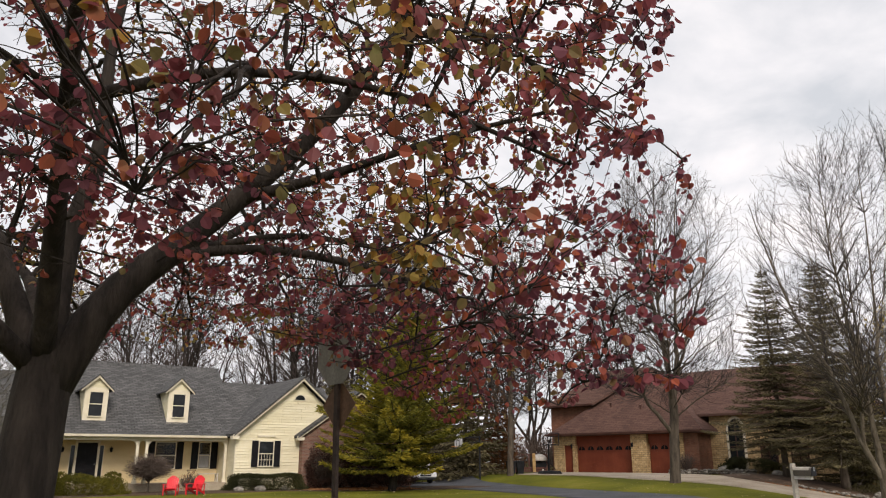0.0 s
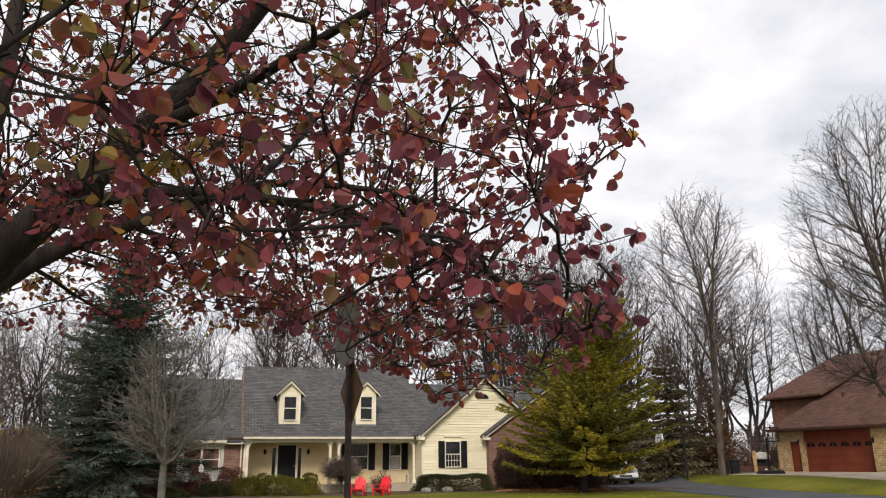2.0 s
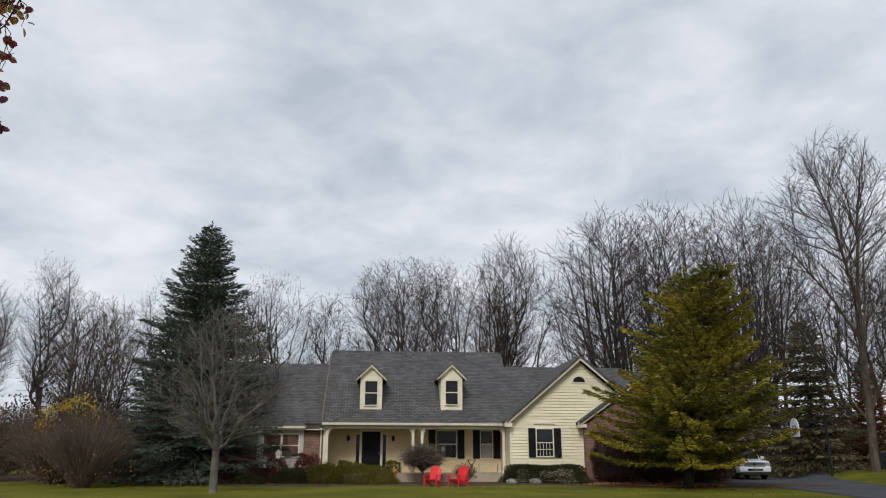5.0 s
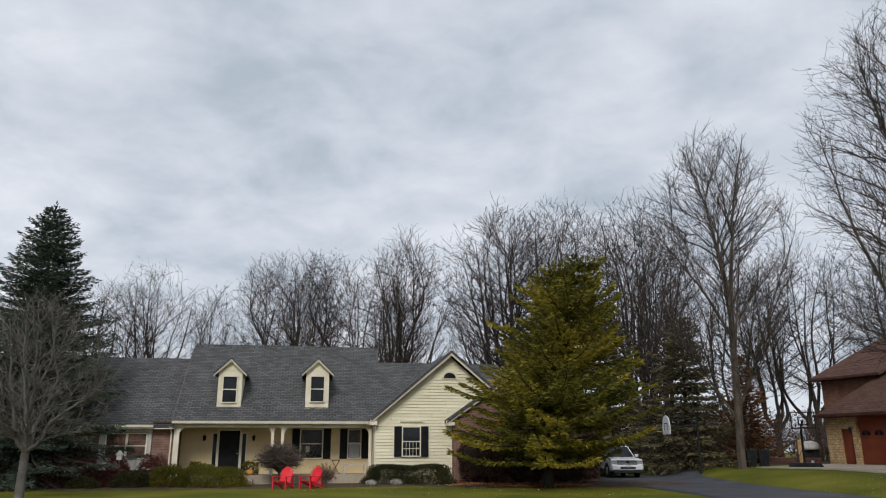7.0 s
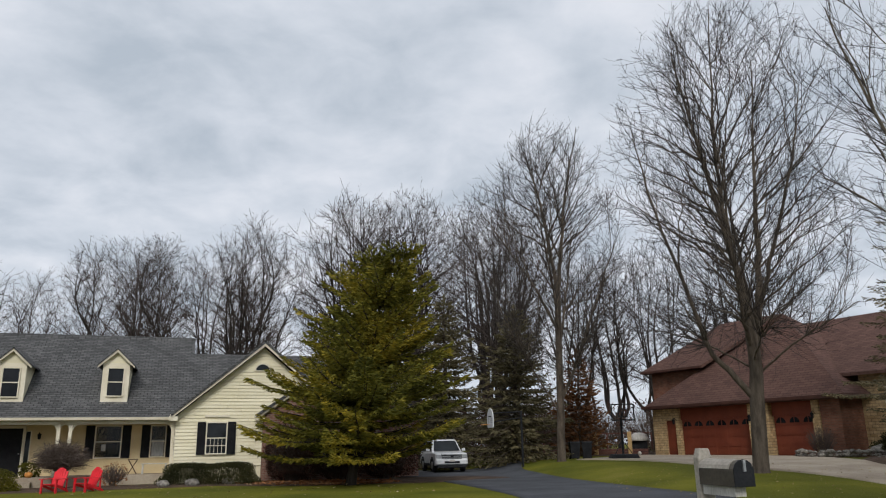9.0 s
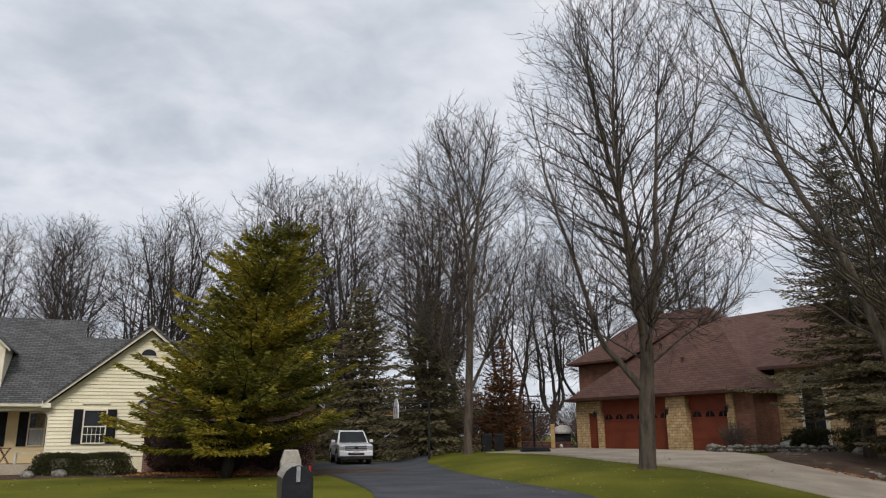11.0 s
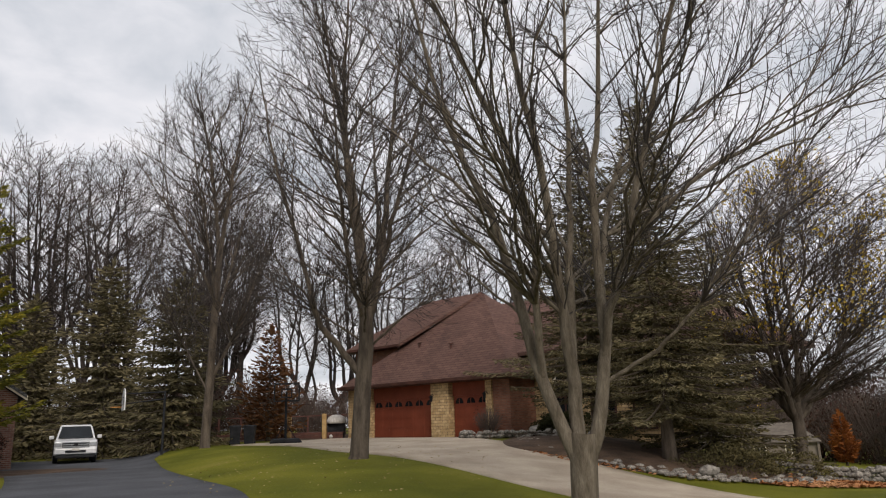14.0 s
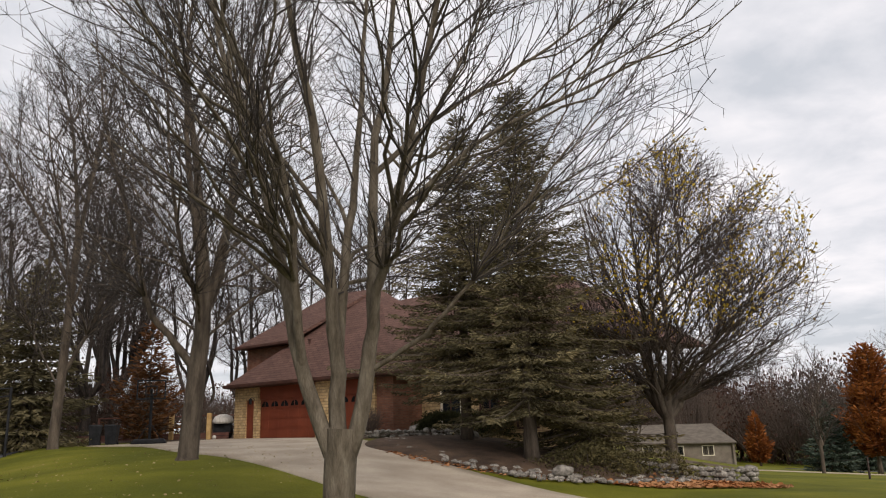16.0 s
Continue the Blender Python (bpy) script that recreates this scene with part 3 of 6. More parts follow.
for s in (-1, 1):
    part("gable_roof", slab((2.69 + s * 3.83, -0.44, 2.98), (2.69 + s * 3.83, 8.2, 2.98), (2.69, 8.2, 6.22), (2.69, -0.44, 6.22)), shingle_m, house)
    part("rake_board", Geo().prism([(2.69 + s * 3.86, 2.72), (2.69 + s * 3.86, 2.93), (2.69, 6.16), (2.69, 5.96)], "y", -0.4, -0.32), trim_m, house)
    part("brick_wing_roof", slab((6.3 + s * 3.9, -0.68, 2.92), (6.3 + s * 3.9, 7.2, 2.92), (6.3, 7.2, 5.62), (6.3, -0.68, 5.62)), shingle_m, house)
    part("rake_board", Geo().prism([(6.3 + s * 3.93, 2.68), (6.3 + s * 3.93, 2.87), (6.3, 5.56), (6.3, 5.36)], "y", -0.64, -0.56), trim_m, house)
part("eave_return", Geo().box(-1.2, -0.85, -0.38, 0.1, 2.68, 2.86), trim_m, house)
part("eave_return", Geo().box(2.42, 2.78, -0.62, -0.2, 2.66, 2.82), trim_m, house)
part("gutter", Geo().prism([(EN - 0.12, 2.88), (EN - 0.1, 2.77), (EN, 2.75), (EN, 2.88)], "x", -10.15, -1.1), trim_m, house, "cream metal gutter")
part("gutter", Geo().prism([(EN - 0.07, 2.70), (EN - 0.05, 2.59), (EN + 0.05, 2.57), (EN + 0.05, 2.70)], "x", -16.9, -10.95), trim_m, house, "cream metal gutter")
part("fascia", Geo().box(-11.0, -10.16, EN + 0.02, EN + 0.1, 2.78, 2.86), brown_m, house)
part("soffit", Geo().box(-16.9, -10.05, EN + 0.06, 1.45, 2.52, 2.56), trim_m, house)
part("header_beam", Geo().box(-10.1, -0.95, 1.16, 1.42, 2.6, 2.76), trim_m, house)
part("ridge_cap", Geo().prism([(6.05, roof_z(6.05) + 0.0), (6.2, roof_z(6.2) + 0.05), (6.35, roof_z(6.05) + 0.0)], "x", -10.12, -0.28), shingle_m, house)
part("corner_board", Geo().box(-0.93, -0.78, -0.012, 0.06, GB, 2.9), trim_m, house)
part("corner_board", Geo().box(-10.08, -9.98, 1.3, 1.44, GB, 2.6), trim_m, house)
part("downspout", Geo().tube([(-10.2, 1.0, 2.6), (-10.2, 1.34, 2.35), (-10.2, 1.36, 0.1)], [0.04] * 3, 6), trim_m, house)

# porch posts with curved brackets
for u, left, right in ((-9.9, 0, 1), (-5.62, 1, 1), (-5.16, 1, 1), (-1.02, 1, 0)):
    po = part("porch_post", Geo().box(u - 0.07, u + 0.07, 1.22, 1.36, 0.46, 2.6), trim_m, house, bevel=0.012)
    part("post_base", Geo().box(u - 0.1, u + 0.1, 1.19, 1.39, 0.46, 0.62), trim_m, po)
    for s, on in ((-1, left), (1, right)):
        if on:
            reach = 0.19 if (u, s) in ((-5.62, 1), (-5.16, -1)) else 0.32
            arc = [(u + s * (0.07 + reach * (1 - math.cos(a))), 2.6 - reach * (1 - math.sin(a))) for a in np.linspace(0, math.pi / 2, 7)]
            part("bracket", Geo().prism(arc + [(u + s * 0.07, 2.6)], "y", 1.24, 1.34), trim_m, po)

# front door, lamps and porch windows
door = part("front_door", Geo().box(-8.2, -7.24, 2.93, 3.02, 0.46, 2.5), black_m, house, "black panelled front door")
for a, b in ((-8.08, -7.78), (-7.66, -7.36)):
    for c, d in ((0.6, 1.2), (1.3, 2.35)):
        part("door_panel", Geo().box(a, b, 2.91, 2.93, c, d), black_m, door, bevel=0.008)
part("door_knob", Geo().lathe([(0.0, -0.03), (0.03, -0.02), (0.03, 0.02), (0.0, 0.03)], 8, (-7.32, 2.88, 1.42)), chrome_m, door, "brass door knob")
part("door_frame", Geo().box(-8.3, -8.2, 2.9, 3.02, 0.46, 2.6).box(-7.24, -7.14, 2.9, 3.02, 0.46, 2.6).box(-8.3, -7.14, 2.9, 3.02, 2.5, 2.6), trim_m, house)
for a, b in ((-8.5, -8.32), (-7.12, -6.94)):
    sl = part("sidelight", Geo().box(a, b, 2.96, 3.02, 0.7, 2.36), pane_m, house)
    part("sidelight_frame", Geo().box(a - 0.03, a, 2.94, 3.02, 0.6, 2.4).box(b, b + 0.03, 2.94, 3.02, 0.6, 2.4).box(a, b, 2.94, 3.02, 2.36, 2.4), trim_m, sl)
for u in (-8.9, -6.58):
    lamp = part("porch_lamp", Geo().lathe([(0.0, -0.13), (0.06, -0.1), (0.075, 0.06), (0.1, 0.08), (0.0, 0.16)], 8, (u, 2.86, 2.14)), black_m, house)
    part("lamp_bracket", Geo().tube([(u, 3.0, 2.2), (u, 2.86, 2.32), (u, 2.86, 2.28)], [0.015] * 3, 6), black_m, lamp)
window(house, -4.3, -3.26, 3.0, 1.2, 2.55, 1, 2, 0.05, shut=0.38)
window(house, -1.95, -1.36, 3.0, 1.2, 2.55, 1, 2, 0.05, shut=0.38, panel=0.55)
part("window_notice", Geo().box(-4.05, -3.86, 2.975, 2.985, 1.48, 1.76), whitewood_m, house, "white paper notice in the window")
window(house, 0.4, 1.2, -0.05, 1.3, 2.58, 1, 2, 0.05, shut=0.36, muntin=5)
part("window_head", Geo().box(0.28, 1.32, -0.09, 0.02, 2.84, 2.92), trim_m, house)
# bay window of the wing
window(house, -13.0, -12.18, 1.42, 1.25, 2.3, 1, 2, 0.07)
window(house, -12.08, -11.3, 1.42, 1.25, 2.3, 1, 2, 0.07)
part("bay_panel", Geo().box(-13.3, -11.05, 1.33, 1.44, 0.72, 1.16).box(-13.3, -13.09, 1.33, 1.44, 1.16, 2.52).box(-11.21, -11.05, 1.33, 1.44, 1.16, 2.52).box(-13.09, -11.21, 1.33, 1.44, 2.39, 2.52), whitewood_m, house, "grey-white window surround")
# half-round gable window
hr = [(2.65 + 0.3 * math.cos(a), 4.9 + 0.27 * math.sin(a)) for a in np.linspace(0, math.pi, 13)]
hw = part("half_round_window", Geo().prism(hr, "y", -0.065, 0.03), pane_m, house)
ho = [(2.65 + 0.38 * math.cos(a), 4.85 + 0.39 * math.sin(a)) for a in np.linspace(0, math.pi, 13)]
part("window_surround", Geo().prism(ho, "y", -0.055, 0.03), trim_m, hw)


def dormer(uc, zb):
    w = 0.56
    zb -= 0.3
    d = part("dormer", Geo().box(uc - w, uc + w, 1.8, 1.9, zb, zb + 1.88), trim_m, house, "white dormer with a pitched roof")
    sides = Geo()
    back = EN + (zb + 1.88 - EZ) / SL
    for s in (-1, 1):
        a = uc + s * w
        sides.prism([(1.9, zb - 0.1), (1.9, zb + 1.88), (back + 0.25, zb + 1.88)], "x", a - 0.05 * (s > 0), a + 0.05 * (s < 0))
    ch = part("cheek", sides, cream_m, d)
    for s in (-1, 1):
        lap = Geo()
        for q in range(9):
            z, a = zb + 0.3 + 0.17 * q, uc + s * (w + 0.008)
            n1 = EN + (z - EZ) / SL
            if n1 > 2.0:
                lap.box(min(a, a - s * 0.02), max(a, a - s * 0.02), 1.92, n1, z, z + 0.13)
        part("clapboard", lap, cream_m, ch)
    part("pediment", Geo().prism([(uc - w, zb + 1.88), (uc + w, zb + 1.88), (uc, zb + 2.40)], "y", 1.8, 1.9), cream_m, d)
    for s in (-1, 1):
        part("dormer_roof", slab((uc + s * 0.78, 1.56, zb + 1.80), (uc + s * 0.78, 4.9, zb + 1.80), (uc, 4.9, zb + 2.56), (uc, 1.56, zb + 2.56), 0.07), shingle_m, d)
        part("dormer_rake", Geo().prism([(uc + s * 0.77, zb + 1.65), (uc + s * 0.77, zb + 1.77), (uc, zb + 2.50), (uc, zb + 2.37)], "y", 1.6, 1.68), trim_m, d)
    window(d, uc - 0.31, uc + 0.31, 1.78, zb + 0.44, zb + 1.64, 1, 2, 0.045)
    part("sill", Geo().box(uc - w - 0.03, uc + w + 0.03, 1.72, 1.82, zb - 0.02, zb + 0.1), trim_m, d)


dormer(-7.78, 3.66)
dormer(-3.62, 3.72)
for u, n, z in ((-5.3, 5.2, 0), (0.6, 4.2, 0)):
    part("roof_vent", Geo().lathe([(0.06, 0.0), (0.06, 0.25), (0.09, 0.25), (0.09, 0.3), (0.02, 0.32)], 8, (u, n + 2.2, roof_z(5.2) - 0.5)), plastic_m, house)


# ---- house with the brown roof ----
lodge = thing("house", Matrix.Translation((10.327, 59.911, 0)) @ Matrix.Rotation(radians(-44), 4, "Z"),
              "brick and stone house with brown shingle roof and red garage doors", "house")
FZ, LE = 0.58, 3.5
part("header_wall", Geo().box(-0.25, 5.0, 0.12, 0.4, 2.72, 3.45).box(6.25, 8.75, 0.12, 0.4, 2.72, 3.45), garage_m, lodge, "rust-red boarded wall above the garage doors")
part("stone_wall", Geo().box(-2.3, -1.25, 0.0, 0.4, 0.2, 3.45).box(-1.25, -0.42, 0.0, 0.4, 2.72, 3.45).box(-0.42, -0.12, -0.06, 0.4, 0.2, 3.45), stone_m, lodge)
part("stone_pier", Geo().box(4.95, 6.25, -0.22, 0.4, 0.2, 3.45), stone_m, lodge)
part("stone_pier", Geo().box(8.72, 9.12, -0.12, 0.4, 0.2, 3.45), stone_m, lodge)
part("brick_wall", Geo().box(9.12, 10.2, 0.0, 0.4, -0.2, 3.45).box(9.8, 10.2, 0.4, 6.0, -0.2, 3.45), brick2_m, lodge)
part("side_wall", Geo().box(-2.3, -1.9, 0.4, 9.5, 0.1, 3.45), stone_m, lodge)
part("entry_wall", Geo().box(10.2, 18.5, 2.0, 2.4, -0.8, 4.75), stone_m, lodge)
arch = [(12.1 + 0.5 * math.cos(a), 3.5 + 0.85 * math.sin(a)) for a in np.linspace(0, math.pi, 13)] + [(11.6, 0.9), (12.6, 0.9)]
aw = part("arched_window", Geo().prism(arch, "y", 1.92, 1.98), pane_m, lodge)
arch2 = [(12.1 + 0.68 * math.cos(a), 3.5 + 1.05 * math.sin(a)) for a in np.linspace(0, math.pi, 13)] + [(11.42, 0.7), (12.78, 0.7)]
part("arch_surround", Geo().prism(arch2, "y", 1.96, 2.0), trim_m, aw)
part("mullion", Geo().box(12.07, 12.13, 1.88, 1.92, 0.9, 4.3).box(11.6, 12.6, 1.88, 1.92, 2.4, 2.46), brown_m, aw)
window(lodge, 13.8, 14.8, 2.0, 0.9, 2.4, 2, 2, 0.07, trim_mat=brown_m)
window(lodge, 15.8, 16.8, 2.0, 0.9, 2.4, 2, 2, 0.07, trim_mat=brown_m)


def garage_door(u0, u1, n, z0, z1, arches):
    gd = part("garage_door", Geo().box(u0, u1, n, n + 0.06, z0, z1), garage_m, lodge, "rust-red sectional garage door with arched lights")
    h = (z1 - z0) / 4
    for r in range(4):
        part("door_section", Geo().box(u0 + 0.02, u1 - 0.02, n - 0.03, n, z0 + r * h + 0.012, z0 + (r + 1) * h - 0.012), garage_m, gd)
        if r < 3:
            for c in range(arches):
                w = (u1 - u0) / arches
                part("raised_panel", Geo().box(u0 + c * w + 0.1, u0 + (c + 1) * w - 0.1, n - 0.042, n - 0.03, z0 + r * h + 0.1, z0 + (r + 1) * h - 0.1), garage_m, gd)
    for c in range(arches):
        w = (u1 - u0) / arches
        x, r0 = u0 + (c + 0.5) * w, w * 0.36
        pts = [(x + r0 * math.cos(a), z1 - h * 0.78 + h * 0.55 * math.sin(a)) for a in np.linspace(0, math.pi, 9)]
        ar = part("arched_light", Geo().prism(pts, "y", n - 0.045, n - 0.028), pane_m, gd)
        part("spoke", Geo().box(x - 0.02, x + 0.02, n - 0.055, n - 0.045, z1 - h * 0.78, z1 - h * 0.25), garage_m, ar)


garage_door(-0.1, 4.94, 0.2, FZ, 2.74, 6)
garage_door(6.28, 8.7, 0.2, FZ, 2.74, 3)
sd = part("side_door", Geo().box(-1.24, -0.43, 0.1, 0.2, FZ + 0.08, 2.7), garage_m, lodge, "rust-red side door")
for c, d in ((0.8, 1.5), (1.65, 2.5)):
    part("door_panel", Geo().box(-1.1, -0.57, 0.08, 0.1, c, d), garage_m, sd)
part("threshold", Geo().box(-1.3, -0.4, -0.1, 0.1, FZ - 0.1, FZ + 0.07), concrete_m, lodge)
for u in (-0.27, 5.15, 8.9):
    la = part("wall_lantern", Geo().lathe([(0.0, -0.16), (0.07, -0.1), (0.09, 0.1), (0.12, 0.13), (0.0, 0.22)], 6, (u, -0.4, 2.6)), black_m, lodge)
    part("lantern_bracket", Geo().tube([(u, -0.1, 2.7), (u, -0.3, 2.85), (u, -0.4, 2.8)], [0.02] * 3, 6), black_m, la)


def hip(u0, u1, n0, n1, z0, ru0, ru1, rn, rz, names):
    a, b, c, d = (u0, n0, z0), (u1, n0, z0), (u1, n1, z0), (u0, n1, z0)
    e, f = (ru0, rn, rz), (ru1, rn, rz)
    for nm, pts in zip(names, ((a, b, f, e), (c, d, e, f), (d, a, e, e), (b, c, f, f))):
        geo = Geo()
        pts = list(dict.fromkeys(pts))
        P = [Vector(p) for p in pts]
        if (P[1] - P[0]).cross(P[2] - P[0]).z < 0:
            P.reverse()
        low = [p - Vector((0, 0, 0.16)) for p in P]
        geo.face(*P), geo.face(*reversed(low))
        for i in range(len(P)):
            j = (i + 1) % len(P)
            geo.face(P[i], low[i], low[j], P[j])
        part(nm, geo, redroof_m, lodge)


hip(-2.4, 10.8, -0.55, 10.2, 3.62, 4.6, 4.8, 4.6, 8.85, ("garage_roof", "garage_roof_rear", "hip_end", "hip_end"))
hip(2.0, 20.5, 1.5, 12.5, 4.75, 2.6, 15.5, 7.0, 8.5, ("entry_roof", "entry_roof_rear", "hip_end", "hip_end"))
part("gutter", Geo().prism([(-0.68, 3.6), (-0.66, 3.45), (-0.5, 3.42), (-0.5, 3.6)], "x", -2.6, 10.85), brown_m, lodge, "dark brown gutter")
part("gutter", Geo().box(-2.62, -2.5, -0.6, 1.7, 3.44, 3.58), brown_m, lodge)
part("soffit", Geo().box(-2.5, 10.75, -0.5, 0.15, 3.4, 3.46).box(-2.5, -2.2, 0.15, 1.7, 3.4, 3.46), brown_m, lodge)
ld = part("side_wing", Geo().box(-3.7, 0.6, 1.75, 8.0, 0.0, 5.92), brick2_m, lodge, "brick side wing with deep dark eaves")
part("wing_roof", slab((-4.1, 1.2, 6.02), (0.95, 1.2, 6.02), (4.7, 4.6, 8.95), (0.1, 4.6, 8.95), 0.18), redroof_m, ld)
part("wing_hip", slab((-4.1, 1.2, 6.02), (-4.1, 8.6, 6.02), (0.12, 4.7, 8.95), (0.1, 4.6, 8.95), 0.18), redroof_m, ld)
part("wing_soffit", Geo().box(-4.05, 0.55, 1.22, 1.75, 5.84, 5.9).box(-4.05, -3.7, 1.75, 8.4, 5.84, 5.9), brown_m, ld)
part("wing_gutter", Geo().box(-4.15, 0.9, 1.1, 1.2, 5.86, 6.0), brown_m, ld, "dark brown gutter")
for u, n in ((2.4, 1.5), (5.2, 1.2)):
    z = 3.62 + (8.85 - 3.62) * (n + 0.55) / 5.15
    part("roof_vent", Geo().lathe([(0.07, -0.1), (0.07, 0.2), (0.13, 0.2), (0.13, 0.26), (0.02, 0.3)], 8, (u, n, z)), brown_m, lodge)


# ---- trees ----
def vase(rng, fork, n, H, R, trunk_r, flare=0.62):
    """Trunk and main stems of a tree that forks low into n rising stems."""
    limbs = [([(0, 0, -0.3), (rng.gauss(0, 0.02), rng.gauss(0, 0.02), 0.4), (rng.gauss(0, 0.05), rng.gauss(0, 0.05), fork * 0.6), (0, 0, fork * 1.08)], trunk_r, trunk_r * 0.8)]
    for i in range(n):
        a, q = 2.4 * i + rng.uniform(-0.3, 0.3), flare * (0.15 + 0.85 * ((i * 0.618) % 1.0))
        top = H * (0.97 - 0.32 * q * q) * rng.uniform(0.92, 1.0)
        c, d = math.cos(a), math.sin(a)
        pts = [(c * R * q * f + rng.gauss(0, 0.022) * H * (f > 0), d * R * q * f + rng.gauss(0, 0.022) * H * (f > 0), fork * 0.8 + (top - fork * 0.8) * g) for f, g in ((0, 0), (0.16, 0.1), (0.42, 0.32), (0.74, 0.64), (1.0, 1.0))]
        limbs.append((pts, trunk_r * rng.uniform(0.42, 0.6), 0.014))
    return limbs


def grow(rng, limbs, env, off=(0.0, 0.0), n1=70, n2=500, n3=4000, n4=2, twig=0.8, r_twig=0.005, fine=3, rise=0.03, wide=0.8, clear=0.0):
    """A leafless tree: branches reach from the given limbs into a crown, (height, radius) pairs of env, and bear twigs."""
    thick, thin, bear = [], [], []
    pos, tan, rad = [], [], []
    zs, rs = [e[0] for e in env], [e[1] for e in env]
    ph = [rng.uniform(0, 6.283) for _ in range(4)]

    def shell(z, a):
        return float(np.interp(z, zs, rs)) * (1 + 0.10 * math.sin(3 * a + ph[0] + 0.3 * z) + 0.08 * math.sin(5 * a + ph[1] - 0.5 * z))

    def note(pts, rads, first):
        for i in range(first, len(pts)):
            d = pts[min(i + 1, len(pts) - 1)] - pts[max(i - 1, 0)]
            if pts[i].z > clear:
                pos.append(tuple(pts[i])), tan.append(tuple(d.normalized())), rad.append(rads[i])

    for k, (pts, r0, r1) in enumerate(limbs):
        P = [Vector(p) for p in resample(pts, 18)]
        R = [r0 + (r1 - r0) * (i / 17) ** (1.25 if k else 0.9) for i in range(18)]
        if k == 0:
            R[0], R[1], R[2] = r0 * 2.1, r0 * 1.6, r0 * 1.15
        else:
            P = [p if i < 3 else p + Vector((rng.gauss(0, 0.02), rng.gauss(0, 0.02), 0)) for i, p in enumerate(P)]
            note(P, R, 4)
        thick.append((P, R, 10 if r0 > 0.1 else 7))
        if k:
            bear.append((P, R, 0.45))

    def target(qlo, qhi):
        while True:
            z, a = rng.uniform(zs[0], zs[-1]), rng.uniform(0, 6.283)
            r = shell(z, a)
            if rng.random() < r / max(rs):
                q = math.sqrt(rng.uniform(qlo * qlo, qhi * qhi)) * r
                return Vector((off[0] + q * math.cos(a), off[1] + q * math.sin(a), z))

    nrg = np.random.RandomState(rng.randrange(10 ** 6))
    for count, qlo, qhi, steps, sides, out, r1, want_l in ((n1, 0.55, 1.0, 8, 5, thick, 0.008, 0.22 * zs[-1]), (n2, 0.25, 1.0, 5, 4 if fine > 2 else 3, thin, 0.005, 0.1 * zs[-1])):
        A, T = np.array(pos), np.array(tan)
        r_at = list(rad)
        out_v = A[:, :2] - np.array(off)
        out_v = out_v / (np.sqrt((out_v ** 2).sum(1)) + 0.3)[:, None]
        for _ in range(count):
            g_ = target(qlo, qhi)
            gap = np.array(g_) - A
            d = np.sqrt((gap ** 2).sum(1)) + 1e-6
            ang = np.arccos(np.clip((gap * T).sum(1) / d, -1, 1))
            cost = np.abs(d - want_l) / want_l + 2.0 * np.maximum(0, ang - wide) + 1.5 * np.maximum(0, wide - 0.3 - ang) + np.where(gap[:, 2] < 0.3 * d, 0.8, 0.0) + nrg.uniform(0, 0.55, len(d)) + 0.9 * np.maximum(0, -(gap[:, :2] * out_v).sum(1) / d)
            k = int(cost.argmin())
            L = float(d[k])
            if L > 2.2 * want_l or L < 0.25:
                continue
            p0, gv = Vector(A[k]), Vector(gap[k])
            c1 = p0 + gv * 0.42 + Vector(T[k]) * L * 0.1 + Vector((gv.x, gv.y, 0)) * 0.05 - Vector((0, 0, rise * L))
            c1 += Vector((rng.gauss(0, 0.04), rng.gauss(0, 0.04), rng.gauss(0, 0.03))) * L
            ra = max(r1 * 1.3, min(r_at[k] * 0.6, 0.006 + 0.0095 * L))
            pts, rads = [], []
            for i in range(steps + 1):
                u = i / steps
                j = 0.012 * L * (0 < i < steps)
                pts.append(p0 * (1 - u) ** 2 + c1 * 2 * u * (1 - u) + g_ * u * u + Vector((rng.gauss(0, j), rng.gauss(0, j), rng.gauss(0, j))))
                rads.append(ra + (r1 - ra) * u)
            out.append((pts, rads, sides))
            bear.append((pts, rads, 0.2))
            note(pts, rads, 2)
    span = [sum((b - a).length for a, b in zip(p, p[1:])) * (1 - f) for p, _, f in bear]
    total = sum(span)
    for (pts, rads, f0), sp in zip(bear, span):
        n = len(pts) - 1
        want = n3 * sp / total
        count = int(want) + (rng.random() < want - int(want))
        for c in range(count):
            u = (f0 + (1 - f0) * (c + rng.random()) / count) * n
            k = min(int(u), n - 1)
            p, ax = pts[k].lerp(pts[k + 1], u - k), (pts[k + 1] - pts[k]).normalized()
            sd = ax.orthogonal()
            sd.rotate(Matrix.Rotation(rng.uniform(0, 6.283), 3, ax))
            ang = radians(rng.uniform(18, 48))
            d = (ax * math.cos(ang) + sd * math.sin(ang)).normalized()
            L = twig * rng.uniform(0.5, 1.25)
            m = p + d * L * 0.5
            e = p + d * L * 0.95 + Vector((0, 0, 0.13 * L))
            w = math.hypot(e.x - off[0], e.y - off[1])
            if w > 1.1 * shell(min(e.z, zs[-1]), math.atan2(e.y - off[1], e.x - off[0])) + 0.25:
                e = p.lerp(e, 0.45)
                m = p.lerp(e, 0.5)
            thin.append(([p, m, e], [r_twig, r_twig * 0.8, r_twig * 0.5], fine))
            for _ in range(n4):
                q0 = p.lerp(m, rng.random()) if rng.random() < 0.5 else m.lerp(e, rng.random())
                dv = d + Vector((rng.gauss(0, 0.6), rng.gauss(0, 0.6), rng.gauss(0.25, 0.5)))
                q1 = q0 + dv.normalized() * L * rng.uniform(0.3, 0.6)
                thin.append(([q0, q1], [r_twig * 0.75, r_twig * 0.45], 2))
    return thick, thin


